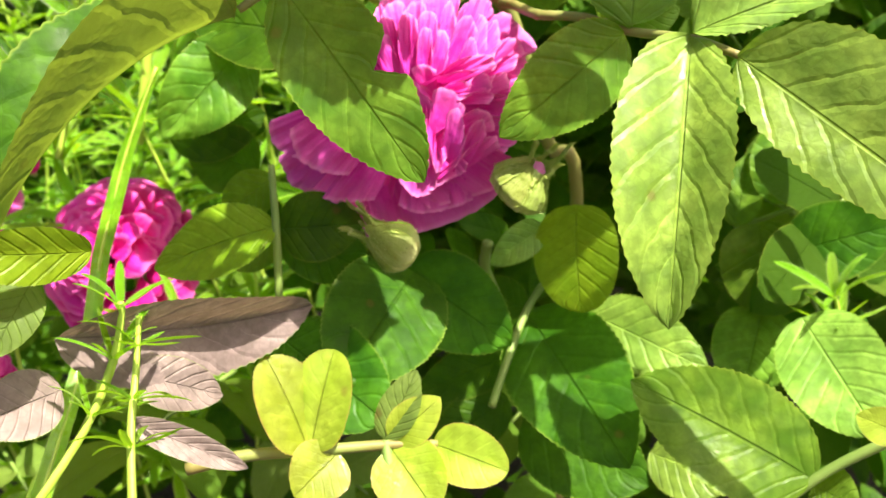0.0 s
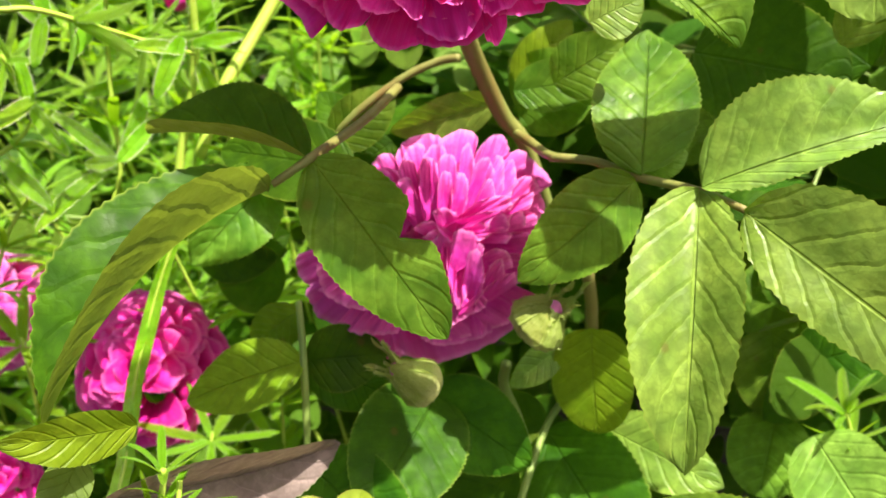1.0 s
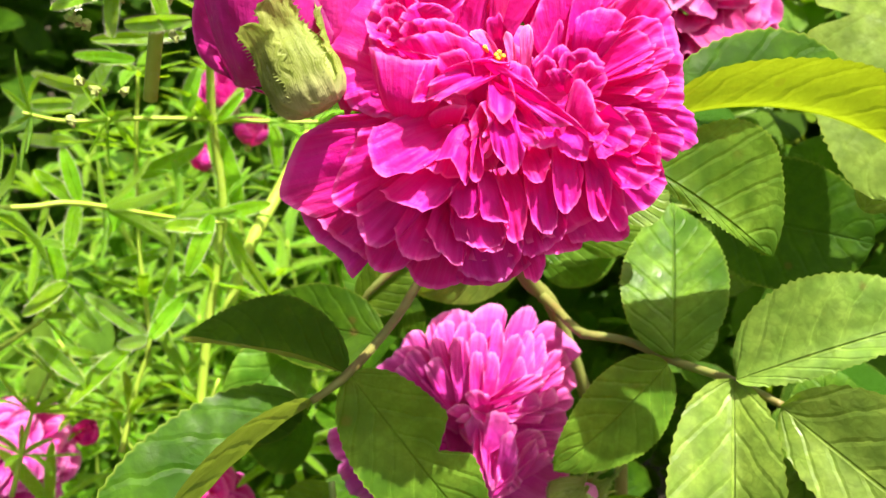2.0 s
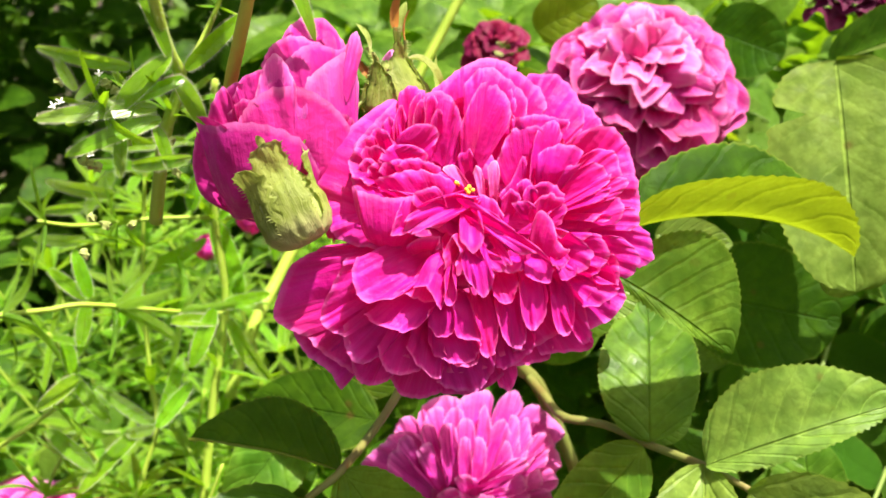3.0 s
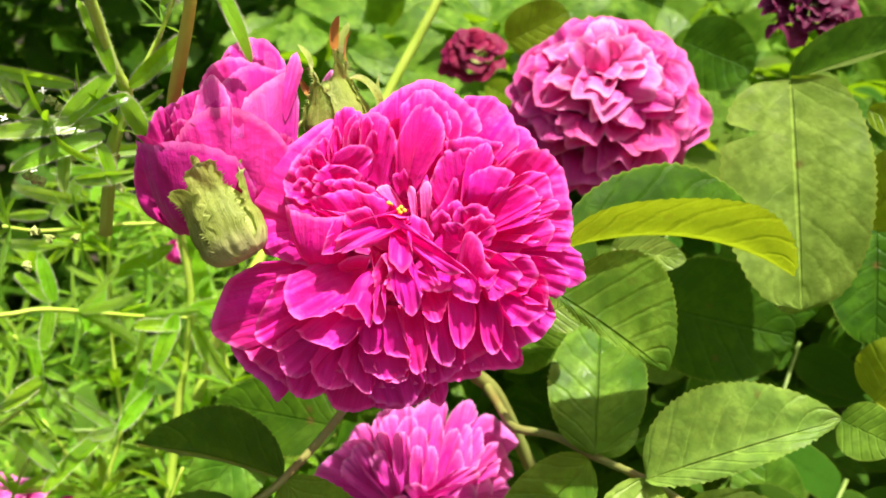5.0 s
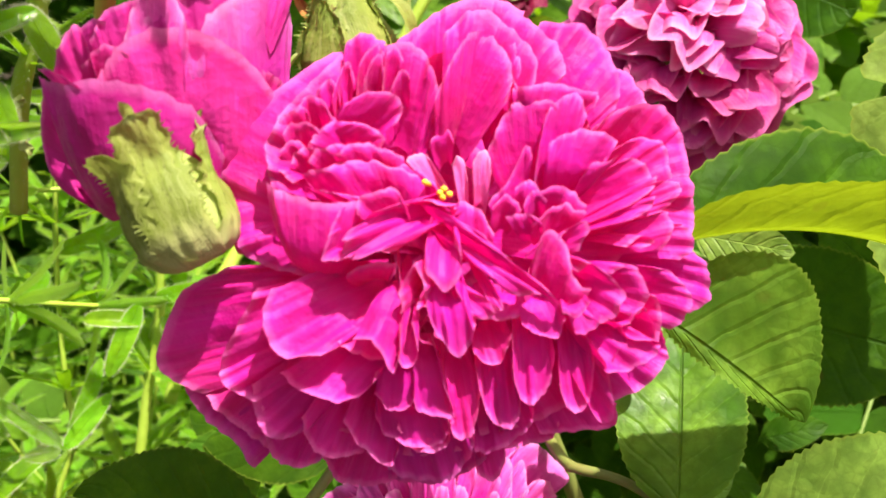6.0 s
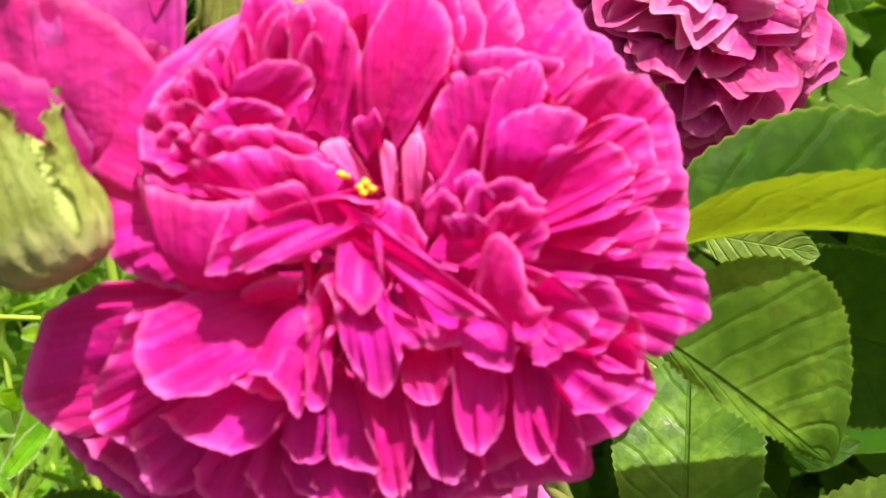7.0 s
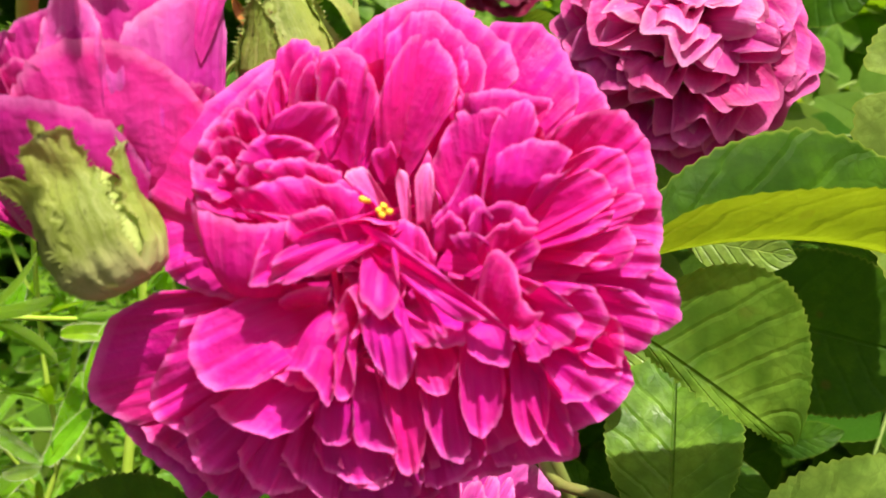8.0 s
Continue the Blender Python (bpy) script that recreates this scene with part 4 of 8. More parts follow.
leaflet(th, (0.1036, 0.2796, 0.6525), (0.1361, 0.2596, 0.6464), (-0.2691, -0.6520, 0.7089), 0.0273, LEAF_DARK_SHADE, seed=53)
leaflet(th, (0.0994, 0.2796, 0.6597), (0.0774, 0.2705, 0.6484), (-0.0329, -0.7418, 0.6698), 0.0159, LEAF_DARK_SHADE, seed=54)
leaflet(th, (0.1653, 0.2349, 0.6717), (0.1713, 0.2258, 0.6742), (-0.7132, -0.2984, 0.6342), 0.0128, LEAF, seed=55)

th = holder("rose_leaf", (0.1730, 0.2746, 0.6898), "pale grey-green rose leaf held low", "leaf", "rose leaves")
leaflet(th, (0.1720, 0.2734, 0.6912), (0.1833, 0.2455, 0.6769), (-0.4901, -0.5458, 0.6797), 0.0251, LEAF_PALE, fold=8, seed=56, blunt=0.8)
leaflet(th, (0.1779, 0.3097, 0.6684), (0.1700, 0.2930, 0.6508), (-0.2772, -0.6333, 0.7225), 0.0243, LEAF, fold=6, seed=57, blunt=0.7)

th = holder("rose_leaf", (0.1855, 0.3230, 0.6957), "rose leaf with small dull leaflets deep in the bush", "leaf", "rose leaves")
tube("rachis", [(0.1736, 0.3290, 0.6865), (0.1855, 0.3230, 0.6957), (0.1968, 0.3211, 0.7023)], [0.0007, 0.0007, 0.0007], STEM, th)
leaflet(th, (0.1774, 0.3239, 0.6908), (0.1772, 0.3075, 0.6685), (-0.3426, -0.7550, 0.5591), 0.0239, LEAF, fold=6, seed=58, blunt=0.75)
leaflet(th, (0.1855, 0.3235, 0.6966), (0.1857, 0.3397, 0.7186), (-0.3716, -0.7460, 0.5526), 0.0223, LEAF, fold=6, seed=59, blunt=0.75)
leaflet(th, (0.1705, 0.3252, 0.6883), (0.1760, 0.3384, 0.7067), (-0.2794, -0.7381, 0.6141), 0.0128, LEAF, seed=60)
leaflet(th, (0.1796, 0.3063, 0.6900), (0.2046, 0.2989, 0.7042), (-0.4715, -0.7713, 0.4276), 0.0224, LEAF_DARK_SHADE, seed=61)
leaflet(th, (0.1855, 0.3154, 0.6825), (0.1913, 0.3209, 0.6968), (-0.3798, -0.8014, 0.4621), 0.0127, LEAF, seed=62)

th = holder("rose_leaf", (0.0431, 0.2662, 0.7221), "bright green rose leaf lit by the sun", "leaf", "rose leaves")
tube("rachis", [(0.0415, 0.2758, 0.7328), (0.0431, 0.2662, 0.7221), (0.0434, 0.2608, 0.7105), (0.0434, 0.2568, 0.7003)], [0.0008, 0.0009, 0.0009, 0.0009], STEM, th)
leaflet(th, (0.0431, 0.2662, 0.7221), (0.0141, 0.2647, 0.7116), (-0.1, -0.6, 0.8), 0.0175, LEAF_YOUNG, fold=8, seed=63)
leaflet(th, (0.0422, 0.2722, 0.7180), (0.0625, 0.2743, 0.7183), (0.0825, -0.8703, 0.4856), 0.0169, LEAF_DARK_SHADE, seed=64)
leaflet(th, (0.0422, 0.2747, 0.7162), (0.0639, 0.2750, 0.7036), (0.2664, -0.8590, 0.4371), 0.0160, LEAF_DARK_SHADE, seed=65)
leaflet(th, (0.0413, 0.2796, 0.7128), (0.0254, 0.2838, 0.7004), (-0.3642, -0.9180, 0.1571), 0.0109, LEAF, seed=66)
leaflet(th, (0.0409, 0.2801, 0.7281), (0.0268, 0.2844, 0.7149), (-0.3642, -0.9275, 0.0842), 0.0116, LEAF, seed=67)

th = holder("rose_leaf", (0.0136, 0.2155, 0.7281), "rose leaf turned over, showing a bronze-grey underside", "leaf", "rose leaves")
leaflet(th, (0.0148, 0.2115, 0.7310), (0.0534, 0.2450, 0.7149), (0.6312, -0.7706, -0.0877), 0.0213, LEAF_BRONZE, fold=28, curl=0.15, seed=68)
leaflet(th, (0.0243, 0.2151, 0.7208), (0.0381, 0.2236, 0.7084), (0.7007, -0.6169, 0.3584), 0.0100, LEAF_BRONZE, fold=10, seed=69)
leaflet(th, (0.0247, 0.2097, 0.7143), (0.0444, 0.2116, 0.7007), (0.4465, -0.7015, 0.5554), 0.0066, LEAF_BRONZE, fold=30, seed=70)
leaflet(th, (0.0164, 0.2068, 0.7239), (0.0062, 0.1949, 0.7259), (0.6629, -0.4697, 0.5831), 0.0114, LEAF_BRONZE, seed=71)

th = holder("rose_leaf", (0.0250, 0.2106, 0.7491), "yellow-green young rose leaf hanging near the ground", "leaf", "rose leaves")
leaflet(th, (0.0252, 0.2105, 0.7489), (0.0091, 0.1969, 0.7566), (0.6792, -0.7212, 0.1365), 0.0093, LEAF_YOUNG, fold=15, seed=72)
leaflet(th, (0.0164, 0.2067, 0.7458), (0.0127, 0.1959, 0.7387), (0.4429, -0.5915, 0.6737), 0.0081, LEAF_UNDER, seed=73)

th = holder("rose_leaf", (0.0277, 0.3225, 0.7462), "crumpled green rose leaf among the weeds", "leaf", "rose leaves")
leaflet(th, (0.0292, 0.3230, 0.7468), (0.0076, 0.3041, 0.7272), (0.3435, -0.8365, 0.4270), 0.0220, LEAF, fold=15, seed=74, wave=3.0)
leaflet(th, (0.0053, 0.3175, 0.7205), (0.0310, 0.3264, 0.7252), (0.2390, -0.8939, 0.3791), 0.0182, LEAF_DARK_SHADE, seed=75)
leaflet(th, (0.0290, 0.3196, 0.7108), (0.0096, 0.3180, 0.7185), (0.2344, -0.8812, 0.4105), 0.0199, LEAF_DARK_SHADE, seed=76)

th = holder("rose_leaf", (0.0906, 0.3285, 0.7639), "pale rose leaf behind the middle flower", "leaf", "rose leaves")
leaflet(th, (0.0912, 0.3286, 0.7642), (0.0618, 0.3242, 0.7575), (0.1694, -0.9801, -0.1034), 0.0143, LEAF_PALE, fold=10, seed=77)
leaflet(th, (0.0466, 0.3209, 0.7555), (0.0639, 0.3249, 0.7696), (0.0239, -0.9696, 0.2433), 0.0149, LEAF, seed=78)
leaflet(th, (0.0978, 0.3468, 0.7567), (0.1200, 0.3418, 0.7672), (-0.3003, -0.9336, 0.1956), 0.0255, LEAF, seed=79, blunt=0.7)
leaflet(th, (0.0974, 0.3440, 0.7651), (0.1147, 0.3511, 0.7805), (0.0425, -0.9262, 0.3747), 0.0128, LEAF_YOUNG, seed=80)
leaflet(th, (0.1077, 0.3332, 0.7672), (0.1264, 0.3333, 0.7796), (-0.1545, -0.9573, 0.2443), 0.0179, LEAF, seed=81)
leaflet(th, (0.0547, 0.3236, 0.7512), (0.0415, 0.3370, 0.7651), (-0.1385, -0.7749, 0.6167), 0.0130, LEAF_DARK_SHADE, seed=82)
leaflet(th, (0.0623, 0.3299, 0.7523), (0.0510, 0.3263, 0.7452), (0.0825, -0.9364, 0.3410), 0.0146, LEAF_DARK_SHADE, seed=83)
leaflet(th, (0.1542, 0.3248, 0.7545), (0.1457, 0.3329, 0.7667), (-0.2862, -0.8796, 0.3801), 0.0182, LEAF_PALE, seed=84)
leaflet(th, (0.1928, 0.3275, 0.7725), (0.1703, 0.3483, 0.7878), (-0.4909, -0.7933, 0.3602), 0.0295, LEAF_DARK_SHADE, seed=85)
leaflet(th, (0.0972, 0.3408, 0.7631), (0.1221, 0.3387, 0.7668), (-0.1313, -0.9222, 0.3636), 0.0149, LEAF, seed=86)


th = holder("young_shoot", (0.0412, 0.2239, 0.6924), "young shoot with yellow-green heart-shaped leaflets", "shoot", "")
tube("shoot_stem", [(0.0295, 0.2200, 0.6924), (0.0417, 0.2224, 0.6937), (0.0553, 0.2233, 0.6941), (0.0689, 0.2250, 0.6939), (0.0799, 0.2254, 0.6939)], [0.0014, 0.0013, 0.0012, 0.0011, 0.0008], STEM_RED, th)
tube("shoot_stem", [(0.0691, 0.2256, 0.6946), (0.0701, 0.2209, 0.6897), (0.0701, 0.2175, 0.6837)], [0.001, 0.0012, 0.0013], STEM, th)
leaflet(th, (0.0536, 0.2232, 0.6943), (0.0451, 0.2327, 0.7107), (0.4989, -0.6117, 0.6139), 0.0147, LEAF_GOLD, fold=12, seed=91, blunt=0.7, wave=0.3)
leaflet(th, (0.0541, 0.2232, 0.6943), (0.0588, 0.2353, 0.7106), (-0.2302, -0.7506, 0.6193), 0.0141, LEAF_GOLD, fold=12, seed=92, blunt=0.7, wave=0.3)
leaflet(th, (0.0689, 0.2257, 0.6947), (0.0756, 0.2336, 0.7065), (-0.0122, -0.8274, 0.5615), 0.0085, LEAF_UNDER, fold=12, seed=93, wave=0.3)
leaflet(th, (0.0703, 0.2255, 0.6944), (0.0805, 0.2301, 0.7022), (-0.0841, -0.8045, 0.5879), 0.0092, LEAF_GOLD, fold=10, seed=94, wave=0.3)
leaflet(th, (0.0701, 0.2247, 0.6935), (0.0793, 0.2146, 0.6860), (-0.0462, -0.6244, 0.7797), 0.0153, LEAF_GOLD, fold=10, seed=95, blunt=0.8, wave=0.3)
leaflet(th, (0.0787, 0.2254, 0.6939), (0.0941, 0.2197, 0.6916), (-0.1470, -0.6809, 0.7175), 0.0124, LEAF_GOLD, fold=10, seed=96, blunt=0.8, wave=0.3)
leaflet(th, (0.0598, 0.2235, 0.6935), (0.0514, 0.2151, 0.6896), (0.2432, -0.5998, 0.7623), 0.0130, LEAF_GOLD, fold=10, seed=97, wave=0.3)
leaflet(th, (0.1716, 0.2204, 0.7004), (0.1642, 0.2257, 0.7009), (-0.4387, -0.6660, 0.6033), 0.0076, LEAF_GOLD, fold=10, seed=98, wave=0.3)

# ---- roses ----
main = rose((0.0802, 0.2596, 0.8272), (0.0, -0.82, 0.57), 0.0225, 50, PINK, "fully open deep pink rose with ruffled quartered petals", 7, quarters=5, stamens=0, droop=0.55, ruffle=0.03)
FACE = face_matrix(main, (0.0802, 0.2556, 0.8304), (1, 0, 0), (0.0, -0.8211, 0.5708))
bloom_petal(main, FACE, (-13.3, -10.9, 9), [(-24, -6.3, 14.1), (-29.1, -8.2, 12.7), (-32.3, -11.2, 11), (-34.8, -16.8, 8.2), (-33.2, -19.1, 7.7), (-29.3, -21.1, 7.2)], PINK, 1.9, -0.57, 0.2, 1)
bloom_petal(main, FACE, (-13.9, -14.7, 6.7), [(-31.6, -19.8, 6.7), (-29.8, -23.8, 5.1), (-26, -26.9, 4.2), (-24, -30.4, 1.8)], PINK, 1.4, -0.57, 0.3, 2)
bloom_petal(main, FACE, (-10.3, -0.2, 11), [(-24.1, -4.5, 12.4), (-25.7, 0.9, 14.9), (-25.7, 5.2, 15.7), (-22.9, 10.7, 16.5), (-16.7, 16.3, 16.4), (-11.4, 20.3, 14.8)], PINK, 2.2, 1.6, 0.15, 3)
bloom_petal(main, FACE, (-13.3, -1.5, 12), [(-24.8, 0.8, 15.2), (-23.8, -2.7, 15.9), (-22.2, -5.2, 15.6), (-17.7, -7.2, 15.7), (-12.1, -8.3, 15.9)], PINK, 1.5, 0.45, 0.15, 4)
bloom_petal(main, FACE, (1.3, 14.5, 9.3), [(-4.7, 20, 16.4), (-1, 23.2, 15.4), (2.1, 25.6, 14.3), (6.5, 27, 13.2), (11, 24.9, 13.1)], PINK, 1, 1.2, 0.2, 5)
bloom_petal(main, FACE, (6.5, 10.9, 9.2), [(8.4, 25.5, 13.6), (11.6, 23.3, 13.7), (14.4, 20.4, 13.9), (15.5, 16.8, 14.4), (14.5, 15.1, 14.8)], PINK, 1, 1.0, 0.2, 6)
bloom_petal(main, FACE, (13.1, 10.8, 8.7), [(12.9, 23.7, 12.5), (16.8, 24.4, 11.3), (20, 22.6, 10.9), (21.7, 19, 11.4), (22.5, 15.4, 11.9), (21.4, 12, 12.3)], PINK, 1.5, 0.8, 0.2, 7)
bloom_petal(main, FACE, (18.3, 10.2, 7.6), [(21.5, 18.7, 9.9), (23.8, 18.3, 9.3), (25.3, 16.2, 9.2), (26.2, 14.1, 9.2)], PINK, 0.6, 0.6, 0.2, 8)
bloom_petal(main, FACE, (18.2, 5.6, 6.8), [(25.8, 13.9, 10), (28.4, 12.7, 9.2), (30.5, 9.8, 8.6), (31.1, 6.1, 8.6), (31.6, 2.2, 8.3)], PINK, 0.9, 1.0, 0.2, 9)
bloom_petal(main, FACE, (18.1, 3.6, 6.8), [(31.2, 7, 7.6), (31.5, 3.7, 7.5), (31.9, -0.2, 7.1), (31, -2.8, 7.2)], PINK, 0.9, 0.8, 0.3, 10)
bloom_petal(main, FACE, (19.8, -4.4, 6.6), [(29, -3.5, 9.8), (32, -5, 8.3), (33.3, -7.5, 7.2), (33.4, -10.3, 6.5), (30.5, -12, 7.2)], PINK, 0.78, 1.2, 0.3, 11)
bloom_petal(main, FACE, (17.5, -12.1, 6.3), [(20, -22.6, 6.4), (24.2, -21.2, 6.1), (26.9, -18.4, 6.4), (27.5, -16.5, 6.9), (26.5, -14.3, 8.1)], PINK, 1.4, -0.57, 0.3, 12)
bloom_petal(main, FACE, (4.2, 10.2, 12), [(1, 20.5, 16.7), (3.5, 23.8, 15.7), (6.6, 24.3, 15.1), (9.1, 21.2, 15.7), (10.2, 16.4, 16.3)], PINK, 0.5, 0.8, 0.2, 13)
bloom_petal(main, FACE, (5.4, 9.4, 12.3), [(7.9, 22.7, 15.5), (10.3, 20.5, 15.6), (12, 17.7, 15.9), (11.7, 14.7, 16.2)], PINK, 0.36, 0.6, 0.2, 14)
bloom_petal(main, FACE, (-3.5, 7, 12.7), [(-6.2, 18.8, 17.9), (-3.1, 19.2, 18), (-0.7, 16.9, 17.9), (0.1, 14, 17.1), (-0, 10.4, 15.3)], PINK, 0.18, 0.6, 0.2, 15)
bloom_petal(main, FACE, (1.6, 8, 12.1), [(-0, 12.6, 17.4), (1.9, 16.4, 18.9), (3.9, 19.6, 18.6), (5.2, 20.4, 17.8)], PINK, 0.72, 0.45, 0.15, 16)
bloom_petal(main, FACE, (2.5, 7.9, 12.3), [(5.4, 20.2, 16.9), (7, 19.7, 17.2), (8.5, 17.2, 17.6), (8.9, 14.7, 17.6), (8.3, 12.1, 17)], PINK, 0.54, 0.6, 0.2, 17)
bloom_petal(main, FACE, (0.9, 6.3, 12.2), [(-0.9, 7.4, 14.7), (-0.1, 8.8, 15), (1.3, 9.2, 15), (2, 8.3, 14.8)], PINK, 0.18, 0.45, 0.3, 18)
bloom_petal(main, FACE, (-3.6, 12.2, 15.3), [(-5.3, 12.5, 18.8), (-4.2, 14.5, 19.4), (-3.3, 15.3, 19.3), (-2.9, 14.8, 18.8)], PINK, 0.18, 0.45, 0.3, 19)
bloom_petal(main, FACE, (-11.6, 4.7, 15.9), [(-10.5, 18.1, 18.5), (-15.6, 12.4, 19.8), (-18.2, 8.7, 20.4), (-19, 5.1, 20.4), (-18.2, 1.6, 20.3)], PINK, 0.4, 0.45, 0.4, 20)
bloom_petal(main, FACE, (-14.8, -7.5, 15.1), [(-18.8, 1.8, 21.1), (-17.2, 0.7, 21.6), (-14.7, -0.2, 21.7), (-11.2, -0.9, 21.7), (-7.9, -0.6, 20.8)], PINK, 2, 0.6, 0.3, 21)
bloom_petal(main, FACE, (-8.9, -2.7, 16.6), [(-10.2, -1, 21.7), (-11.5, -4, 21.6), (-12.1, -6.6, 20.9), (-9.3, -6.5, 21)], PINK, 0.36, 0.45, 0.2, 22)
bloom_petal(main, FACE, (1.7, -0.1, 13.7), [(1, -2.3, 18.5), (-2.7, -4.7, 21), (-5.4, -6, 21.6), (-8.8, -6.2, 21.7), (-10.1, -4.7, 21.6), (-7.9, -2.2, 21.1), (-3.6, -0.6, 19.2)], PINK, 1.2, 0.6, 0.6, 23)
bloom_petal(main, FACE, (-6.5, -0, 16.7), [(-15, 2.7, 20), (-13.4, 3.5, 20.6), (-10.4, 4.2, 20.4), (-7.1, 4.6, 19.3), (-3.9, 4.1, 17.6), (-1.3, 3, 16.7)], PINK, 0.4, 0.45, 0.5, 24)
bloom_petal(main, FACE, (-6.4, -1.6, 16.9), [(-16.7, 2.5, 21), (-13.7, 1.2, 21.4), (-10.7, 0.6, 21.4), (-7.7, 0.2, 20.6)], PINK, 0.8, 0.45, 0.4, 25)
bloom_petal(main, FACE, (-4, -1.7, 17), [(-8.4, -2.1, 21.6), (-7.8, -0.3, 22), (-5.7, 1, 21.3), (-4, 0.7, 20.5), (-3.8, -0.5, 20.2)], PINK, 0.48, 0.45, 0.4, 26)
bloom_petal(main, FACE, (-11.8, 6.7, 17.5), [(-10.8, 9.1, 20.8), (-8.1, 8.8, 20.2), (-6, 7.7, 18.9), (-6.8, 5.5, 18.9)], PINK, 0.3, 0.45, 0.3, 27)
bloom_petal(main, FACE, (-10.7, 6.2, 17.3), [(-14.1, 6.2, 20.8), (-12.9, 7.6, 20.9), (-10.8, 9.1, 20.5)], PINK, 0.18, 0.45, 0.4, 28)
bloom_petal(main, FACE, (-9, 8.7, 16.7), [(-10.3, 10.9, 21), (-8.3, 12.1, 20.8), (-5.3, 12.6, 19.8), (-4.1, 11.5, 18.6), (-4.7, 9.5, 18)], PINK, 0.7, 0.45, 0.4, 29)
bloom_petal(main, FACE, (-9.1, 12.4, 16.3), [(-10.8, 14.2, 19.8), (-10.2, 18.6, 19.6), (-7.8, 20, 19.1), (-5.7, 18.8, 18.9)], PINK, 0.48, 0.6, 0.4, 30)
bloom_petal(main, FACE, (-8.5, 11.8, 16.1), [(-8.9, 13.3, 20.1), (-8.3, 16.3, 20.3), (-6.7, 18.3, 19.8), (-5.8, 17.1, 19.5)], PINK, 0.3, 0.45, 0.4, 31)
bloom_petal(main, FACE, (-7.5, 12.3, 16.3), [(-8.1, 13.2, 20.1), (-7.3, 15.8, 20.4), (-6.2, 16.9, 20), (-5.8, 15.4, 19.3)], PINK, 0.24, 0.45, 0.4, 32)
bloom_petal(main, FACE, (-5.8, 12.8, 15.8), [(-6, 14.2, 19), (-5.5, 17.2, 19.5), (-4.4, 18.2, 19.2), (-3.6, 16.8, 18.7)], PINK, 0.18, 0.45, 0.3, 33)
bloom_petal(main, FACE, (-11.4, 9.8, 16.8), [(-13.9, 11.3, 20.5), (-12.7, 13.3, 20.6), (-11.4, 13.9, 20.3), (-10.8, 11.7, 19.7)], PINK, 0.3, 0.45, 0.4, 34)
bloom_petal(main, FACE, (-10.6, 11.4, 16.6), [(-11.6, 12.1, 20.5), (-10.6, 15.2, 20.4), (-9.7, 16.1, 20), (-9.2, 13.9, 19.6)], PINK, 0.24, 0.45, 0.4, 35)
bloom_petal(main, FACE, (-13.2, 8.7, 17.1), [(-16, 10.5, 20.7), (-13.5, 11.7, 21), (-11.2, 9.6, 20.2)], PINK, 0.3, 0.45, 0.5, 36)
bloom_petal(main, FACE, (-14.5, 7.9, 17.1), [(-18.1, 8.3, 20.4), (-16.2, 10, 20.9), (-14.8, 10.7, 20.7), (-14, 9.1, 20.3)], PINK, 0.3, 0.45, 0.5, 37)
bloom_petal(main, FACE, (-14.6, 6.2, 17.7), [(-17.1, 7.4, 20.8), (-15.8, 8.5, 21.1), (-13.9, 8.6, 21.1), (-12.8, 7.7, 20.6)], PINK, 0.18, 0.45, 0.6, 38)
bloom_petal(main, FACE, (-14.8, 4.1, 17.7), [(-17.6, 5.7, 20.2), (-16.2, 6.8, 20.6), (-15.2, 6.4, 20.3), (-14, 5.5, 20.1)], PINK, 0.18, 0.45, 0.6, 39)
bloom_petal(main, FACE, (-15, 5.1, 16.1), [(-18.4, 5.6, 20.3), (-17.6, 3.7, 20.6), (-15.7, 2.2, 20.3)], PINK, 0.24, 0.45, 0.5, 40)
bloom_petal(main, FACE, (-13.6, 4, 17.7), [(-16.2, 4.4, 20.3), (-15.1, 5.5, 20.8), (-13.7, 6, 20.5)], PINK, 0.18, 0.45, 0.6, 41)
bloom_petal(main, FACE, (-10.6, 4, 17.4), [(-14, 4.1, 20.7), (-12.7, 5.6, 21.1), (-11, 6.2, 20.8), (-8.7, 6, 19.7)], PINK, 0.24, 0.45, 0.6, 42)
bloom_petal(main, FACE, (-6.6, 3.5, 16.1), [(-12.3, 5.1, 20.6), (-9.2, 6.2, 20.5), (-6, 6.2, 18.9), (-3.6, 5.2, 17)], PINK, 0.5, 0.45, 0.5, 43)
bloom_petal(main, FACE, (-1.8, 1.3, 15.1), [(-6.2, 4, 18.1), (-3.9, 4.7, 17.2), (-1.6, 3.8, 16.5), (0.1, 2.1, 16.7)], PINK, 0.24, 0.45, 0.4, 44)
bloom_petal(main, FACE, (1.2, 0.4, 14.6), [(-3.7, -0.4, 19.7), (-1.2, 0.1, 19.4), (1.8, -0.3, 19.1), (2.3, -0.9, 18.9)], PINK, 0.18, 0.45, 0.3, 45)
bloom_petal(main, FACE, (12.4, 8.5, 14.1), [(8.9, 13.3, 17.6), (10.8, 13.6, 17.9), (13.6, 13.9, 17.6), (16.6, 13.3, 17), (19.1, 13.2, 15.9)], PINK, 0.3, 0.6, 0.4, 46)
bloom_petal(main, FACE, (14.3, 8.5, 13.9), [(16.2, 12.2, 16.5), (17.8, 13.5, 16.2), (19.1, 12.9, 15.9), (18.7, 11.7, 15.9)], PINK, 0.18, 0.45, 0.4, 47)
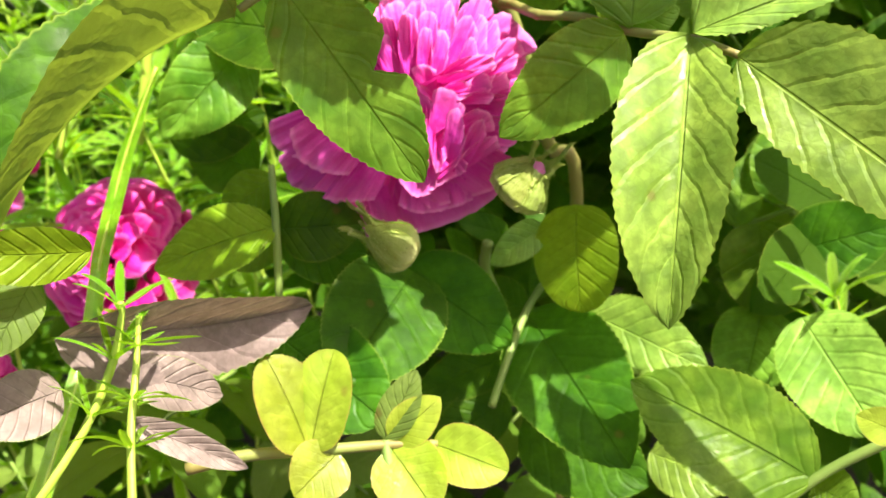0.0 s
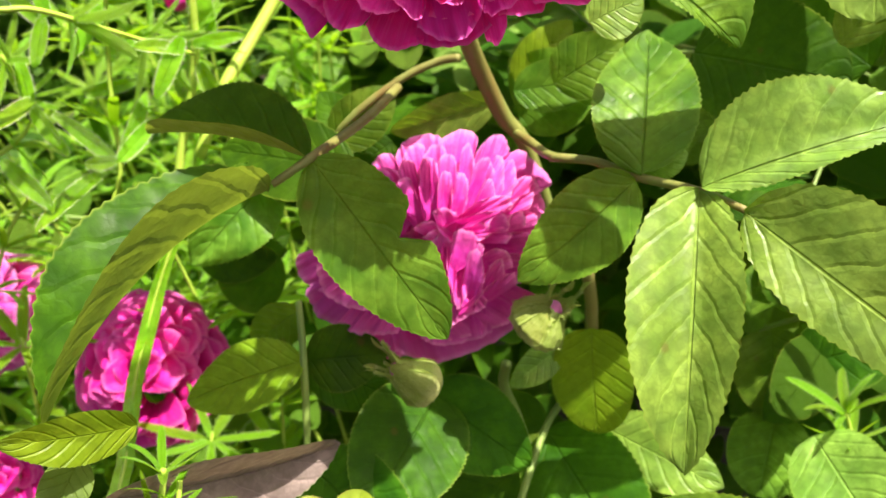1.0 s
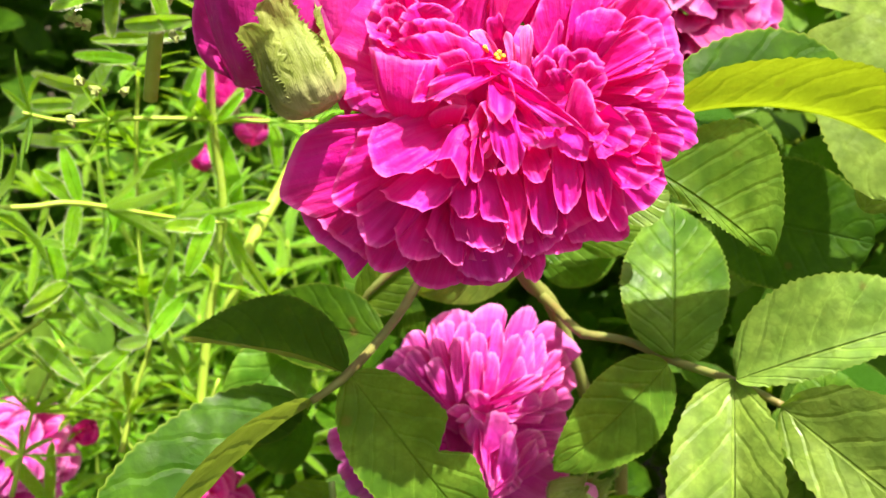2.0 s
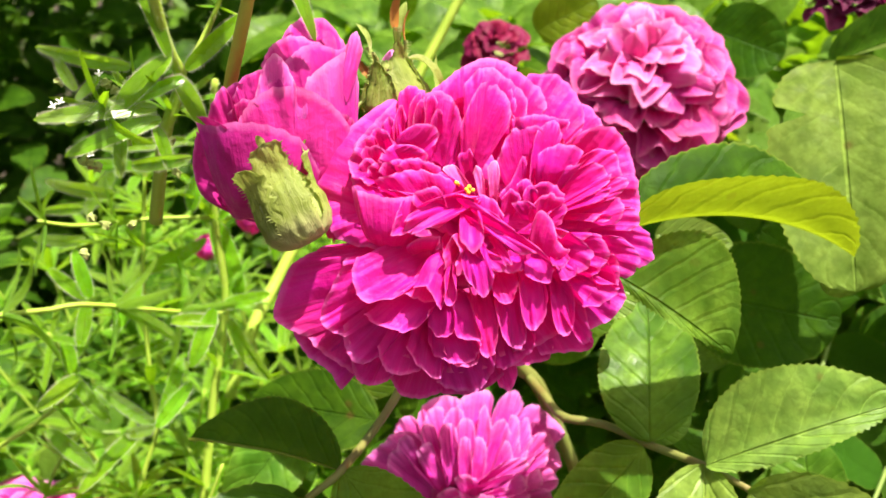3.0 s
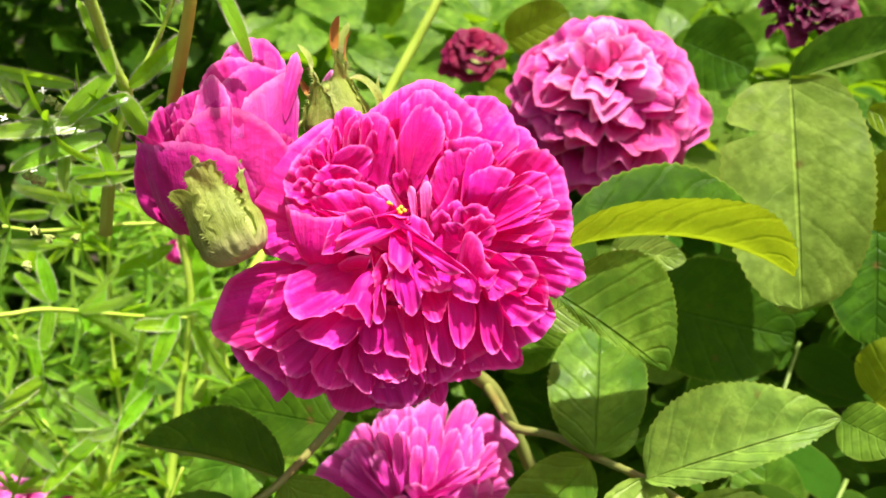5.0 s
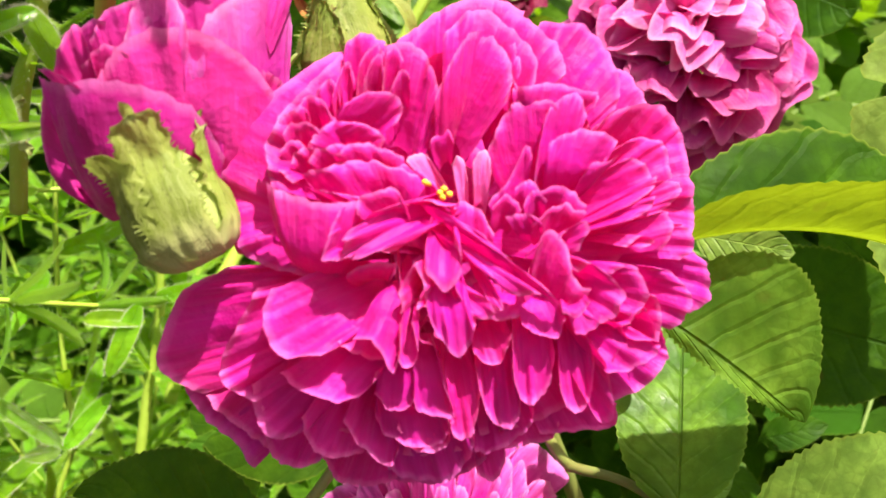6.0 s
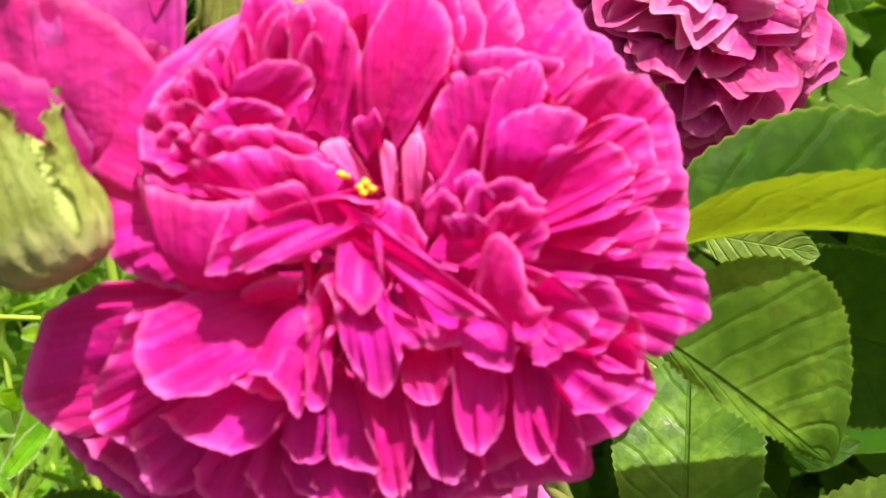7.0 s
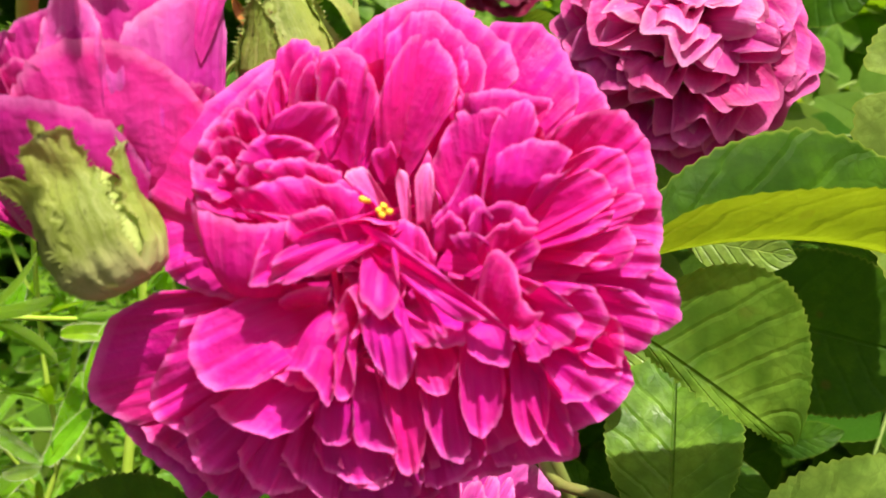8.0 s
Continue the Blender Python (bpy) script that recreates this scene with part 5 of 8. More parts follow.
bloom_petal(main, FACE, (9.3, 8.8, 14), [(8.3, 13.1, 16.7), (8.9, 14.9, 17), (9.7, 13.6, 17), (10.2, 11.7, 16.9)], PINK, 0.18, 0.45, 0.4, 48)
bloom_petal(main, FACE, (9.9, 4.6, 14.2), [(5.8, 5.5, 16.1), (7.3, 9.2, 17), (9, 11.2, 17.6), (11.4, 12.2, 17.4), (12.7, 11.5, 17.2)], PINK, 0.5, 0.45, 0.3, 49)
bloom_petal(main, FACE, (12.4, 6.1, 14.2), [(8.7, 11.3, 17.5), (10.5, 11.8, 17.9), (13.2, 11.8, 17.7), (14.7, 11.1, 17.2)], PINK, 0.18, 0.45, 0.4, 50)
bloom_petal(main, FACE, (12.9, 3.7, 14.7), [(12, 7.3, 18), (13, 10.5, 18.1), (15.3, 12.6, 17.7), (16.9, 12.4, 17.3), (17.5, 10.1, 17.1)], PINK, 0.48, 0.6, 0.2, 51)
bloom_petal(main, FACE, (15.3, 1.9, 14.3), [(12.9, 6.6, 18.1), (14.6, 7.6, 18.2), (16.9, 8.1, 18), (19.3, 8, 17.3), (20.8, 6.9, 16.7), (19.3, 4.8, 16.7)], PINK, 1, 0.6, 0.4, 52)
bloom_petal(main, FACE, (16.2, 1.1, 14.6), [(16.8, 3, 17.4), (17.8, 4.3, 17.5), (20.1, 4.8, 16.8), (21.4, 5.9, 16.1)], PINK, 0.24, 0.45, 0.4, 53)
bloom_petal(main, FACE, (18.1, 5.5, 8.9), [(18.1, 8.8, 16), (20.5, 10.7, 15.5), (23.4, 12.1, 14.4), (27.3, 12.3, 12.6), (29.4, 9.6, 11.6)], PINK, 0.8, 0.6, 0.2, 54)
bloom_petal(main, FACE, (19.1, 3.3, 12.8), [(21, 6.7, 15.8), (23.9, 8.1, 15), (26.4, 7.8, 14.1), (27.4, 6.6, 13.5), (27.8, 3.6, 12.9)], PINK, 0.7, 0.6, 0.3, 55)
bloom_petal(main, FACE, (15.9, 0.7, 13.5), [(20.2, 4.5, 16.2), (22.5, 5.4, 15.8), (24.1, 4.9, 15.2), (25.2, 3.4, 14.3), (24.7, 1.8, 13.9)], PINK, 0.24, 0.45, 0.3, 56)
bloom_petal(main, FACE, (17.7, -1.7, 12.8), [(24.9, 2.5, 14.8), (26.8, 3, 14.4), (28.7, 2.7, 13.7), (28.2, 1.1, 13.6), (26.2, -0.7, 13.9)], PINK, 0.36, 0.45, 0.3, 57)
bloom_petal(main, FACE, (16.4, -1.8, 13.7), [(25.8, 3.6, 14.6), (25, 1.8, 15.1), (22.4, -0.1, 15.9), (19, -1.7, 16.4)], PINK, 0.18, 0.45, 0.3, 58)
bloom_petal(main, FACE, (15.5, -2.8, 14.3), [(25.4, 1, 14.8), (24.5, -0.6, 15.3), (21.7, -2.2, 16.1), (17.5, -3.2, 16.7)], PINK, 0.4, 0.45, 0.3, 59)
bloom_petal(main, FACE, (19.5, -3.4, 11.5), [(25.3, -1.1, 13.4), (26.9, -0.5, 13.2), (27.7, -2.4, 12.7), (26.4, -5, 12.4)], PINK, 0.36, 0.45, 0.3, 60)
bloom_petal(main, FACE, (19.8, -2.9, 7.8), [(26.8, -1.8, 11.8), (29.5, -1.8, 10.8), (30.8, -4, 10), (28.8, -5.9, 10.4)], PINK, 0.48, 0.6, 0.3, 61)
bloom_petal(main, FACE, (15.9, -2.2, 10.5), [(21.7, -4.9, 14.6), (23.5, -3.6, 14.5), (25.1, -4, 13.9), (23.5, -5, 14.1)], PINK, 0.24, 0.45, 0.3, 62)
bloom_petal(main, FACE, (9.2, 0.6, 15.6), [(5.9, -0.1, 17.4), (8.2, 2.2, 18.1), (10.3, 6.2, 18.6), (11, 5.1, 18.2)], PINK, 0.24, 0.45, 0.2, 63)
bloom_petal(main, FACE, (9.8, -1.9, 15.5), [(8.9, 1.3, 18.3), (10.5, 2, 18.6), (11.8, 1, 18.3)], PINK, 0.18, 0.45, 0.5, 64)
bloom_petal(main, FACE, (11.2, -2.2, 15.3), [(9.8, -0.6, 18.5), (11.1, 0.7, 18.7), (12.4, 0.2, 18.3)], PINK, 0.18, 0.45, 0.5, 65)
bloom_petal(main, FACE, (13, -2.5, 14.9), [(11.8, 1, 18.1), (14, 1.7, 18.2), (15.5, 0.5, 17.8), (17.1, -0.6, 16.9)], PINK, 0.24, 0.45, 0.5, 66)
bloom_petal(main, FACE, (12.7, -3.8, 15.4), [(10.7, -2.7, 18.4), (12.8, -1.3, 18.5), (14.9, -0.7, 18.1), (16.9, -1.5, 17.1)], PINK, 0.24, 0.45, 0.5, 67)
bloom_petal(main, FACE, (10.9, -4.1, 15.7), [(8, -2.3, 18.6), (9.9, -1.7, 18.8), (11.9, -2.5, 18.5)], PINK, 0.24, 0.45, 0.5, 68)
bloom_petal(main, FACE, (7.3, -2.8, 15.7), [(6.3, -0.7, 18), (7.6, 0.3, 18.3), (9, 0, 18.3), (9.6, -1.1, 18.1)], PINK, 0.18, 0.45, 0.5, 69)
bloom_petal(main, FACE, (5, 0.2, 16), [(4.4, 2.4, 17.2), (4.3, 4.9, 17), (5.5, 6.3, 17.5), (6.3, 4.7, 17.8), (6.1, 2.2, 17.8)], HEART, 0.36, 0.45, 0.2, 70)
bloom_petal(main, FACE, (1.2, 1.9, 14.5), [(-3.5, 5.3, 16.7), (-2.3, 6.3, 16.4), (-1.1, 6.1, 16), (0.1, 4.2, 16.2)], HEART, 0.24, 0.45, 0.3, 71)
bloom_petal(main, FACE, (3.2, 0.4, 15.2), [(1.8, 5.3, 14.9), (2.4, 6.4, 15), (3.2, 5.5, 15.4), (3.6, 3.4, 16.1)], HEART, 0.18, 0.45, 0.3, 72)
bloom_petal(main, FACE, (4.2, -6.6, 15.7), [(1.5, -0.4, 17.9), (3.3, -0.3, 18.5), (5.2, -1.6, 18.8), (6.4, -3.9, 18.4)], PINK, 0.6, 0.45, 0.2, 73)
bloom_petal(main, FACE, (2.8, -4.6, 17.1), [(4.8, -3.7, 20.1), (8.1, -6.9, 19.9), (11.3, -9.3, 19), (14.1, -12.3, 17.5), (11.4, -10.7, 18.5), (8.2, -10.6, 18.5), (5.1, -7.3, 19.3)], PINK, 0.6, 0.45, 0.2, 74)
bloom_petal(main, FACE, (12.5, -10.3, 14.5), [(10, -8.4, 18.5), (11, -5.8, 19.3), (12.4, -3.7, 19.4), (14.4, -6.3, 18.5), (15.5, -9.2, 17.4), (17.1, -10.6, 16.3), (14.9, -11, 16.2)], PINK, 0.8, 0.45, 0.3, 75)
bloom_petal(main, FACE, (11.4, -5, 15.4), [(13.5, -5, 18.2), (14.4, -3.6, 18.7), (16.6, -2.5, 18.4), (16.9, -3.9, 17.5), (15.6, -5.7, 17.1)], PINK, 0.3, 0.45, 0.3, 76)
bloom_petal(main, FACE, (14.9, -10.4, 15.1), [(13.9, -12.5, 17.1), (15.7, -12.9, 16.8), (17, -11.3, 16.7)], PINK, 0.12, 0.45, 0.2, 77)
bloom_petal(main, FACE, (1.2, -1.9, 15.3), [(-1.2, -5.6, 20.8), (-1.2, -7.9, 21), (1, -9.7, 20.6), (2.8, -7.6, 20.9), (2, -4.8, 20.6)], PINK, 0.72, 0.8, 0.4, 78)
bloom_petal(main, FACE, (0.6, -7.4, 15.4), [(-1.3, -10, 18.9), (-0.8, -13.5, 18.3), (0.8, -16.1, 17.5), (2.1, -17.5, 16.9), (3.7, -15.8, 17.1), (4.1, -13.5, 17.4), (2.1, -10.3, 18.1)], PINK, 1.8, -0.57, 0.3, 79)
bloom_petal(main, FACE, (1.3, -8.7, 16.7), [(2.1, -10.8, 18.3), (4.1, -13.1, 17.8), (6.1, -12.7, 17.7), (5.9, -11.4, 18.1), (4.1, -10.7, 18.3)], PINK, 0.36, 0.45, 0.3, 80)
bloom_petal(main, FACE, (4, -6.4, 16.3), [(5.2, -8.1, 19), (6.6, -10.3, 18.7), (7.3, -12.3, 17.9), (6, -11.9, 18)], PINK, 0.18, 0.45, 0.2, 81)
bloom_petal(main, FACE, (7.6, -9.8, 12.9), [(3.2, -10, 17.2), (4.3, -12.3, 16.9), (7.7, -13, 16.1), (10.1, -12.4, 15.7)], PINK, 0.8, 0.45, 0.2, 82)
bloom_petal(main, FACE, (-0.6, -6.2, 15.7), [(-3.6, -12.3, 19), (-3.2, -9.5, 20.3), (-2.1, -7.2, 20.8), (-1, -10.1, 20.1), (-1.8, -12.2, 19.3)], PINK, 0.36, 0.6, 0.3, 83)
bloom_petal(main, FACE, (-2.9, -10.3, 15), [(-9.5, -15.4, 18), (-7, -16.1, 18.2), (-5.2, -19.2, 17), (-4.3, -17.4, 17.5), (-4.2, -14.1, 18.4)], PINK, 1.4, -0.95, 0.4, 84)
bloom_petal(main, FACE, (-2.5, -10.9, 14.8), [(-4.6, -17.4, 17), (-3.9, -18.7, 16.8), (-2.3, -17.5, 17.2), (-2.8, -13.9, 18.4)], PINK, 1.0, -0.76, 0.4, 85)
bloom_petal(main, FACE, (-5.8, -9, 11), [(-18.9, -9.6, 17.5), (-20.1, -12.9, 16.8), (-19.3, -15.8, 16.4), (-17.2, -17.4, 16.4), (-13.6, -17.3, 16.7), (-11.3, -16.2, 17)], PINK, 2.2, -1.33, 0.3, 86)
bloom_petal(main, FACE, (-4.8, -10.1, 12.9), [(-11.4, -15.8, 16.2), (-9, -17.3, 16.1), (-5.4, -17.4, 16.1), (-4.1, -15.1, 16.7)], PINK, 1.4, -0.57, 0.3, 87)
bloom_petal(main, FACE, (-3.6, -13.7, 10.6), [(-18.5, -19.2, 14), (-15.5, -21.4, 14.1), (-11.8, -22.4, 14.2), (-8.3, -21.1, 14.9), (-7.3, -19.1, 15.3)], PINK, 1.9, -1.33, 0.3, 88)
bloom_petal(main, FACE, (-11.8, -11.6, 9.9), [(-20.7, -9.3, 15.9), (-22.9, -12.8, 14.9), (-25.7, -17.6, 12.7), (-25.4, -20.2, 11.5), (-21.9, -22.1, 11.1)], PINK, 1.7, -0.76, 0.3, 89)
bloom_petal(main, FACE, (-8.1, -14.2, 9.1), [(-22, -20.1, 11.7), (-22, -23.9, 9.6), (-19.8, -26.5, 8.4), (-15.6, -25.3, 9.6)], PINK, 1.6, -0.76, 0.3, 90)
bloom_petal(main, FACE, (-7.2, -8.2, 13.5), [(-10.4, -8.4, 18.2), (-8.4, -7.4, 18.9), (-5.1, -7.3, 18.8), (-4.9, -8.4, 18.4)], PINK, 0.42, 0.6, 0.2, 91)
bloom_petal(main, FACE, (-4.4, -6, 14.9), [(-4.6, -4.6, 18.7), (-4.2, -8.7, 18.3), (-3.8, -10.5, 17.8), (-2.3, -8.7, 18)], PINK, 0.3, 0.45, 0.2, 92)
bloom_petal(main, FACE, (13.8, -6.1, 11.4), [(15.5, -7.8, 16.8), (17.2, -7, 17.1), (19.6, -8.6, 16.4), (21, -10.6, 15.2), (20.1, -12.7, 14.5), (17.6, -13.6, 14.6)], PINK, 0.72, 0.8, 0.3, 93)
bloom_petal(main, FACE, (15.7, -6.6, 9.8), [(19.7, -7.9, 14.8), (22, -6.9, 14.8), (23.5, -8.5, 14), (24.1, -10.9, 12.9), (22.1, -12.7, 12.7)], PINK, 0.6, 0.8, 0.3, 94)
bloom_petal(main, FACE, (19, -7.1, 7.7), [(25.1, -7.3, 12.5), (27.2, -7.3, 12), (29.1, -9.1, 10.9), (30.1, -10.5, 10.2), (29.4, -12.6, 9.6), (27.3, -14.2, 9.7)], PINK, 0.72, 0.8, 0.3, 95)
bloom_petal(main, FACE, (20.2, -9.6, 6.7), [(23.4, -10.1, 12.3), (25, -10.2, 12), (25.9, -12.6, 11), (25.6, -15.6, 10)], PINK, 0.3, 0.45, 0.3, 96)
bloom_petal(main, FACE, (20.1, -10.3, 7.6), [(21.4, -14.9, 11.9), (22.2, -13.3, 12.4), (23.8, -11.7, 12.4), (25.2, -13.3, 11.4), (25.3, -15.6, 10.6)], PINK, 0.5, -0.19, 0.3, 97)
bloom_petal(main, FACE, (17.4, -12.3, 8.9), [(19.5, -19.5, 11.3), (22.5, -18.9, 11.1), (25.1, -17.5, 10.9), (25.7, -15.9, 11.1), (22.6, -15.6, 11.8)], PINK, 1.0, -0.76, 0.3, 98)
bloom_petal(main, FACE, (13.7, -11.5, 9), [(16.9, -15.2, 13.2), (18.6, -17.3, 12.3), (19.8, -20.3, 10.7), (20.3, -24.5, 8.4), (18.5, -24.8, 8.4), (16.1, -20.9, 10.5)], PINK, 1.3, -0.38, 0.3, 99)
bloom_petal(main, FACE, (10.7, -9.9, 13.4), [(9.4, -13.9, 15.8), (11.2, -15.1, 15.4), (13.5, -15.4, 15), (14.3, -13.4, 15.5)], PINK, 1.1, -0.57, 0.3, 100)
bloom_petal(main, FACE, (15.5, -10.5, 12.1), [(15.6, -14.9, 14.2), (17.6, -14.7, 14.1), (18.8, -13, 14.4)], PINK, 0.8, -0.38, 0.3, 101)
bloom_petal(main, FACE, (20, -14.7, 6.3), [(18.8, -12.5, 13.2), (20.9, -13.7, 12.4), (22.1, -16.1, 11.3), (20.2, -18.5, 10.7)], PINK, 0.9, -0.38, 0.3, 102)
bloom_petal(main, FACE, (10, -10.3, 10.1), [(8.3, -15.9, 14.2), (8.6, -20.6, 12.6), (10.3, -22.9, 11.5), (12.5, -20.7, 12.1), (13.2, -16.9, 13.3)], PINK, 1.8, -0.76, 0.2, 103)
bloom_petal(main, FACE, (14.4, -10.2, 8.1), [(13.7, -17.2, 12.2), (14, -21.4, 10.5), (15.8, -24, 9.1), (17.5, -22.1, 9.6), (17.9, -17.9, 11.2)], PINK, 1.8, -0.76, 0.2, 104)
bloom_petal(main, FACE, (6.7, -11.4, 8.9), [(4, -18.2, 12.8), (5.3, -23.7, 10.3), (7.7, -25.6, 9.1), (9.2, -23.8, 9.8), (9, -19.2, 11.6)], PINK, 1.8, -0.76, 0.2, 105)
bloom_petal(main, FACE, (4.3, -12, 10.5), [(3.8, -14.6, 15.1), (4.2, -17.6, 14.1), (6.9, -18.2, 13.5), (8.5, -15.3, 14.2)], PINK, 1.1, -0.57, 0.2, 106)
bloom_petal(main, FACE, (-1.2, -15.6, 12), [(-3.1, -21.5, 13.6), (-2.4, -23.5, 12.8), (0.6, -24.1, 12.5), (1.6, -23.9, 12.5), (0.4, -20.3, 14)], PINK, 1.2, -0.95, 0.3, 107)
bloom_petal(main, FACE, (-4.4, -16.8, 11.7), [(-7.5, -21.5, 13.5), (-5.4, -23.5, 12.9), (-3.1, -22.5, 13.4), (-2.8, -19.5, 14.5)], PINK, 1.2, -0.95, 0.3, 108)
bloom_petal(main, FACE, (-4.3, -20.5, 8.9), [(-7.6, -23.4, 11.8), (-6.6, -26, 10.7), (-2.9, -27.7, 9.8), (0.3, -26.8, 10.1), (1.5, -24.7, 11)], PINK, 1.7, -0.76, 0.3, 109)
bloom_petal(main, FACE, (1, -15.7, 9.6), [(0.3, -21.7, 12.3), (1.4, -26.2, 10.2), (3.5, -26.2, 9.9), (4.7, -21.5, 12)], PINK, 1.4, -0.76, 0.3, 110)
bloom_petal(main, FACE, (-1.5, -14, 6.9), [(-11.8, -24.8, 7.9), (-5.8, -28.3, 5.9), (1, -28.4, 5.5), (8, -26.1, 6)], PINK, 1.6, -0.57, 0.3, 111)
bloom_petal(main, FACE, (5.5, -12.7, 6.6), [(4.5, -26.4, 6.7), (11.4, -24.8, 6.5), (18.4, -21.2, 6.7)], PINK, 1.6, -0.57, 0.3, 112)
bloom_petal(main, FACE, (-6.3, -12.6, 7.6), [(-21.6, -17.3, 10.8), (-17.9, -23, 8.5), (-9.8, -26.5, 7.2)], PINK, 1.6, -0.57, 0.3, 113)
bloom_petal(main, FACE, (8.4, -6.6, 7.8), [(14.8, -17.8, 9.3), (21.1, -15.8, 8.3), (23.9, -11.1, 9), (23.2, -6.5, 10.4)], PINK, 1.6, -0.57, 0.3, 114)
bloom_petal(main, FACE, (7.1, -1, 8.3), [(20.4, -7.2, 10.6), (24.1, -1.7, 10.4), (23.6, 5.2, 10.9)], PINK, 1.6, -0.57, 0.3, 115)
bloom_petal(main, FACE, (7.3, 4.2, 7.6), [(20.7, 2.9, 11.9), (18.9, 9.9, 12.3), (14.2, 14, 13)], PINK, 1.6, -0.57, 0.3, 116)
bloom_petal(main, FACE, (-1.3, 7.1, 5.5), [(-4.9, 17.4, 14.7), (2, 19.7, 13.9), (8.8, 17.6, 13.5)], PINK, 1.6, -0.57, 0.3, 117)
bloom_petal(main, FACE, (-9.4, 0.3, 10.9), [(-19.4, 2.8, 16), (-18.2, 11.7, 16), (-10.2, 16.6, 15.5)], PINK, 1.6, -0.57, 0.3, 118)
bloom_petal(main, FACE, (-15.7, -17.2, 5.5), [(-29, -21.2, 7), (-26.8, -23.9, 6.1), (-23.4, -26.3, 5.4), (-21.5, -27.9, 4.7)], PINK, 1.4, -0.57, 0.2, 119)
bloom_petal(main, FACE, (-12.7, -18, 6.4), [(-21.4, -22.6, 9.6), (-21.1, -27.4, 6.4), (-19.9, -29.6, 4.8), (-16.4, -29.8, 5), (-13.7, -28.2, 6.3)], PINK, 1.6, -0.76, 0.3, 120)
bloom_petal(main, FACE, (-9.8, -18.7, 7.2), [(-16.5, -24, 10.4), (-15.6, -27.4, 8.5), (-13.2, -28.9, 7.6), (-9.4, -28.1, 8.2)], PINK, 1.6, -0.76, 0.3, 121)
bloom_petal(main, FACE, (-7.4, -21.5, 3.9), [(-15, -28.9, 4.3), (-13.3, -31.6, 2.6), (-10.1, -32.6, 2.1), (-5.8, -31.6, 2.8)], PINK, 1.6, -0.76, 0.3, 122)
bloom_petal(main, FACE, (-1.7, -21.6, 3.7), [(-7, -31.6, 2.8), (-4, -32.2, 2.4), (0.2, -32, 2.3), (3.9, -30.3, 3), (5.9, -28.4, 4)], PINK, 1.6, -0.76, 0.3, 123)
bloom_petal(main, FACE, (-6.4, -20.1, 7), [(-11.5, -24.4, 11), (-9.6, -27.5, 9.3), (-6.4, -30, 7.8), (-5.2, -28.1, 8.9)], PINK, 1.4, -0.57, 0.3, 124)
bloom_petal(main, FACE, (-2.3, -20.2, 6.4), [(-6.7, -30.3, 6.2), (-3.2, -31.8, 5.1), (1, -31.6, 5), (3.6, -27.7, 7.2), (3.6, -24.3, 9.1)], PINK, 1.6, -0.76, 0.3, 125)
bloom_petal(main, FACE, (4, -20.3, 4.8), [(4.1, -31.2, 3.7), (6.2, -32.1, 2.8), (7.6, -28.5, 4.9), (6.3, -24.4, 7.5)], PINK, 1.4, -0.57, 0.3, 126)
bloom_petal(main, FACE, (7.5, -18.9, 4.9), [(6.2, -28.2, 5.1), (10.1, -27.7, 4.2), (13.3, -27, 4), (14.2, -24.5, 5.7)], PINK, 1.4, -0.57, 0.3, 127)
bloom_petal(main, FACE, (12.5, -17.6, 4.6), [(11.8, -26.4, 5.5), (15.7, -26.1, 4.6), (20.7, -25.7, 3.6), (21.3, -22.9, 5.4)], PINK, 1.4, -0.57, 0.3, 128)
bloom_petal(main, FACE, (6.8, -18.9, 5), [(3.8, -28.4, 6.8), (6.5, -28.4, 6.4), (10.3, -25.8, 7.3), (11, -23.1, 8.7)], PINK, 1.6, -0.57, 0.3, 129)
bloom_petal(main, FACE, (-1.4, -17.5, 9), [(-5.1, -25.4, 10.9), (-2.9, -28.1, 9.5), (0.5, -27.5, 9.6), (1.2, -24.2, 11.2)], PINK, 1.4, -0.76, 0.3, 130)
tube("stamen", [(0.0808, 0.2478, 0.8384), (0.0798, 0.2454, 0.8407), (0.0789, 0.2419, 0.8428)], [0.00015, 0.0002, 0.0004], YELLOW, main, 6)
tube("stamen", [(0.0810, 0.2478, 0.8383), (0.0810, 0.2453, 0.8402), (0.0811, 0.2417, 0.8420)], [0.00015, 0.0002, 0.0004], YELLOW, main, 6)
tube("stamen", [(0.0808, 0.2478, 0.8383), (0.0807, 0.2452, 0.8400), (0.0806, 0.2415, 0.8416)], [0.00015, 0.0002, 0.0004], YELLOW, main, 6)
tube("stamen", [(0.0813, 0.2478, 0.8383), (0.0815, 0.2452, 0.8399), (0.0817, 0.2415, 0.8414)], [0.00015, 0.0002, 0.0004], YELLOW, main, 6)
tube("stamen", [(0.0811, 0.2478, 0.8383), (0.0810, 0.2451, 0.8398), (0.0809, 0.2413, 0.8411)], [0.00015, 0.0002, 0.0004], YELLOW, main, 6)
second = rose((0.0745, 0.2929, 0.7378), (0.0, -0.82, 0.57), 0.024, 52, LILAC, "open lilac-pink rose partly hidden by a leaf", 13, quarters=4, droop=0.55, ruffle=0.04)
SECOND_FACE = face_matrix(second, (0.0745, 0.2889, 0.7406), (1, 0, 0), (0.0, -0.8211, 0.5708))
bloom_petal(second, SECOND_FACE, (-1.9, 3.8, 8), [(-9.2, 20.7, 10.2), (-7.1, 24.4, 9.1), (-1.6, 26.4, 8.8), (3.2, 24.6, 9.5)], LILAC, 0.45, 0.6, 0.3, 301)
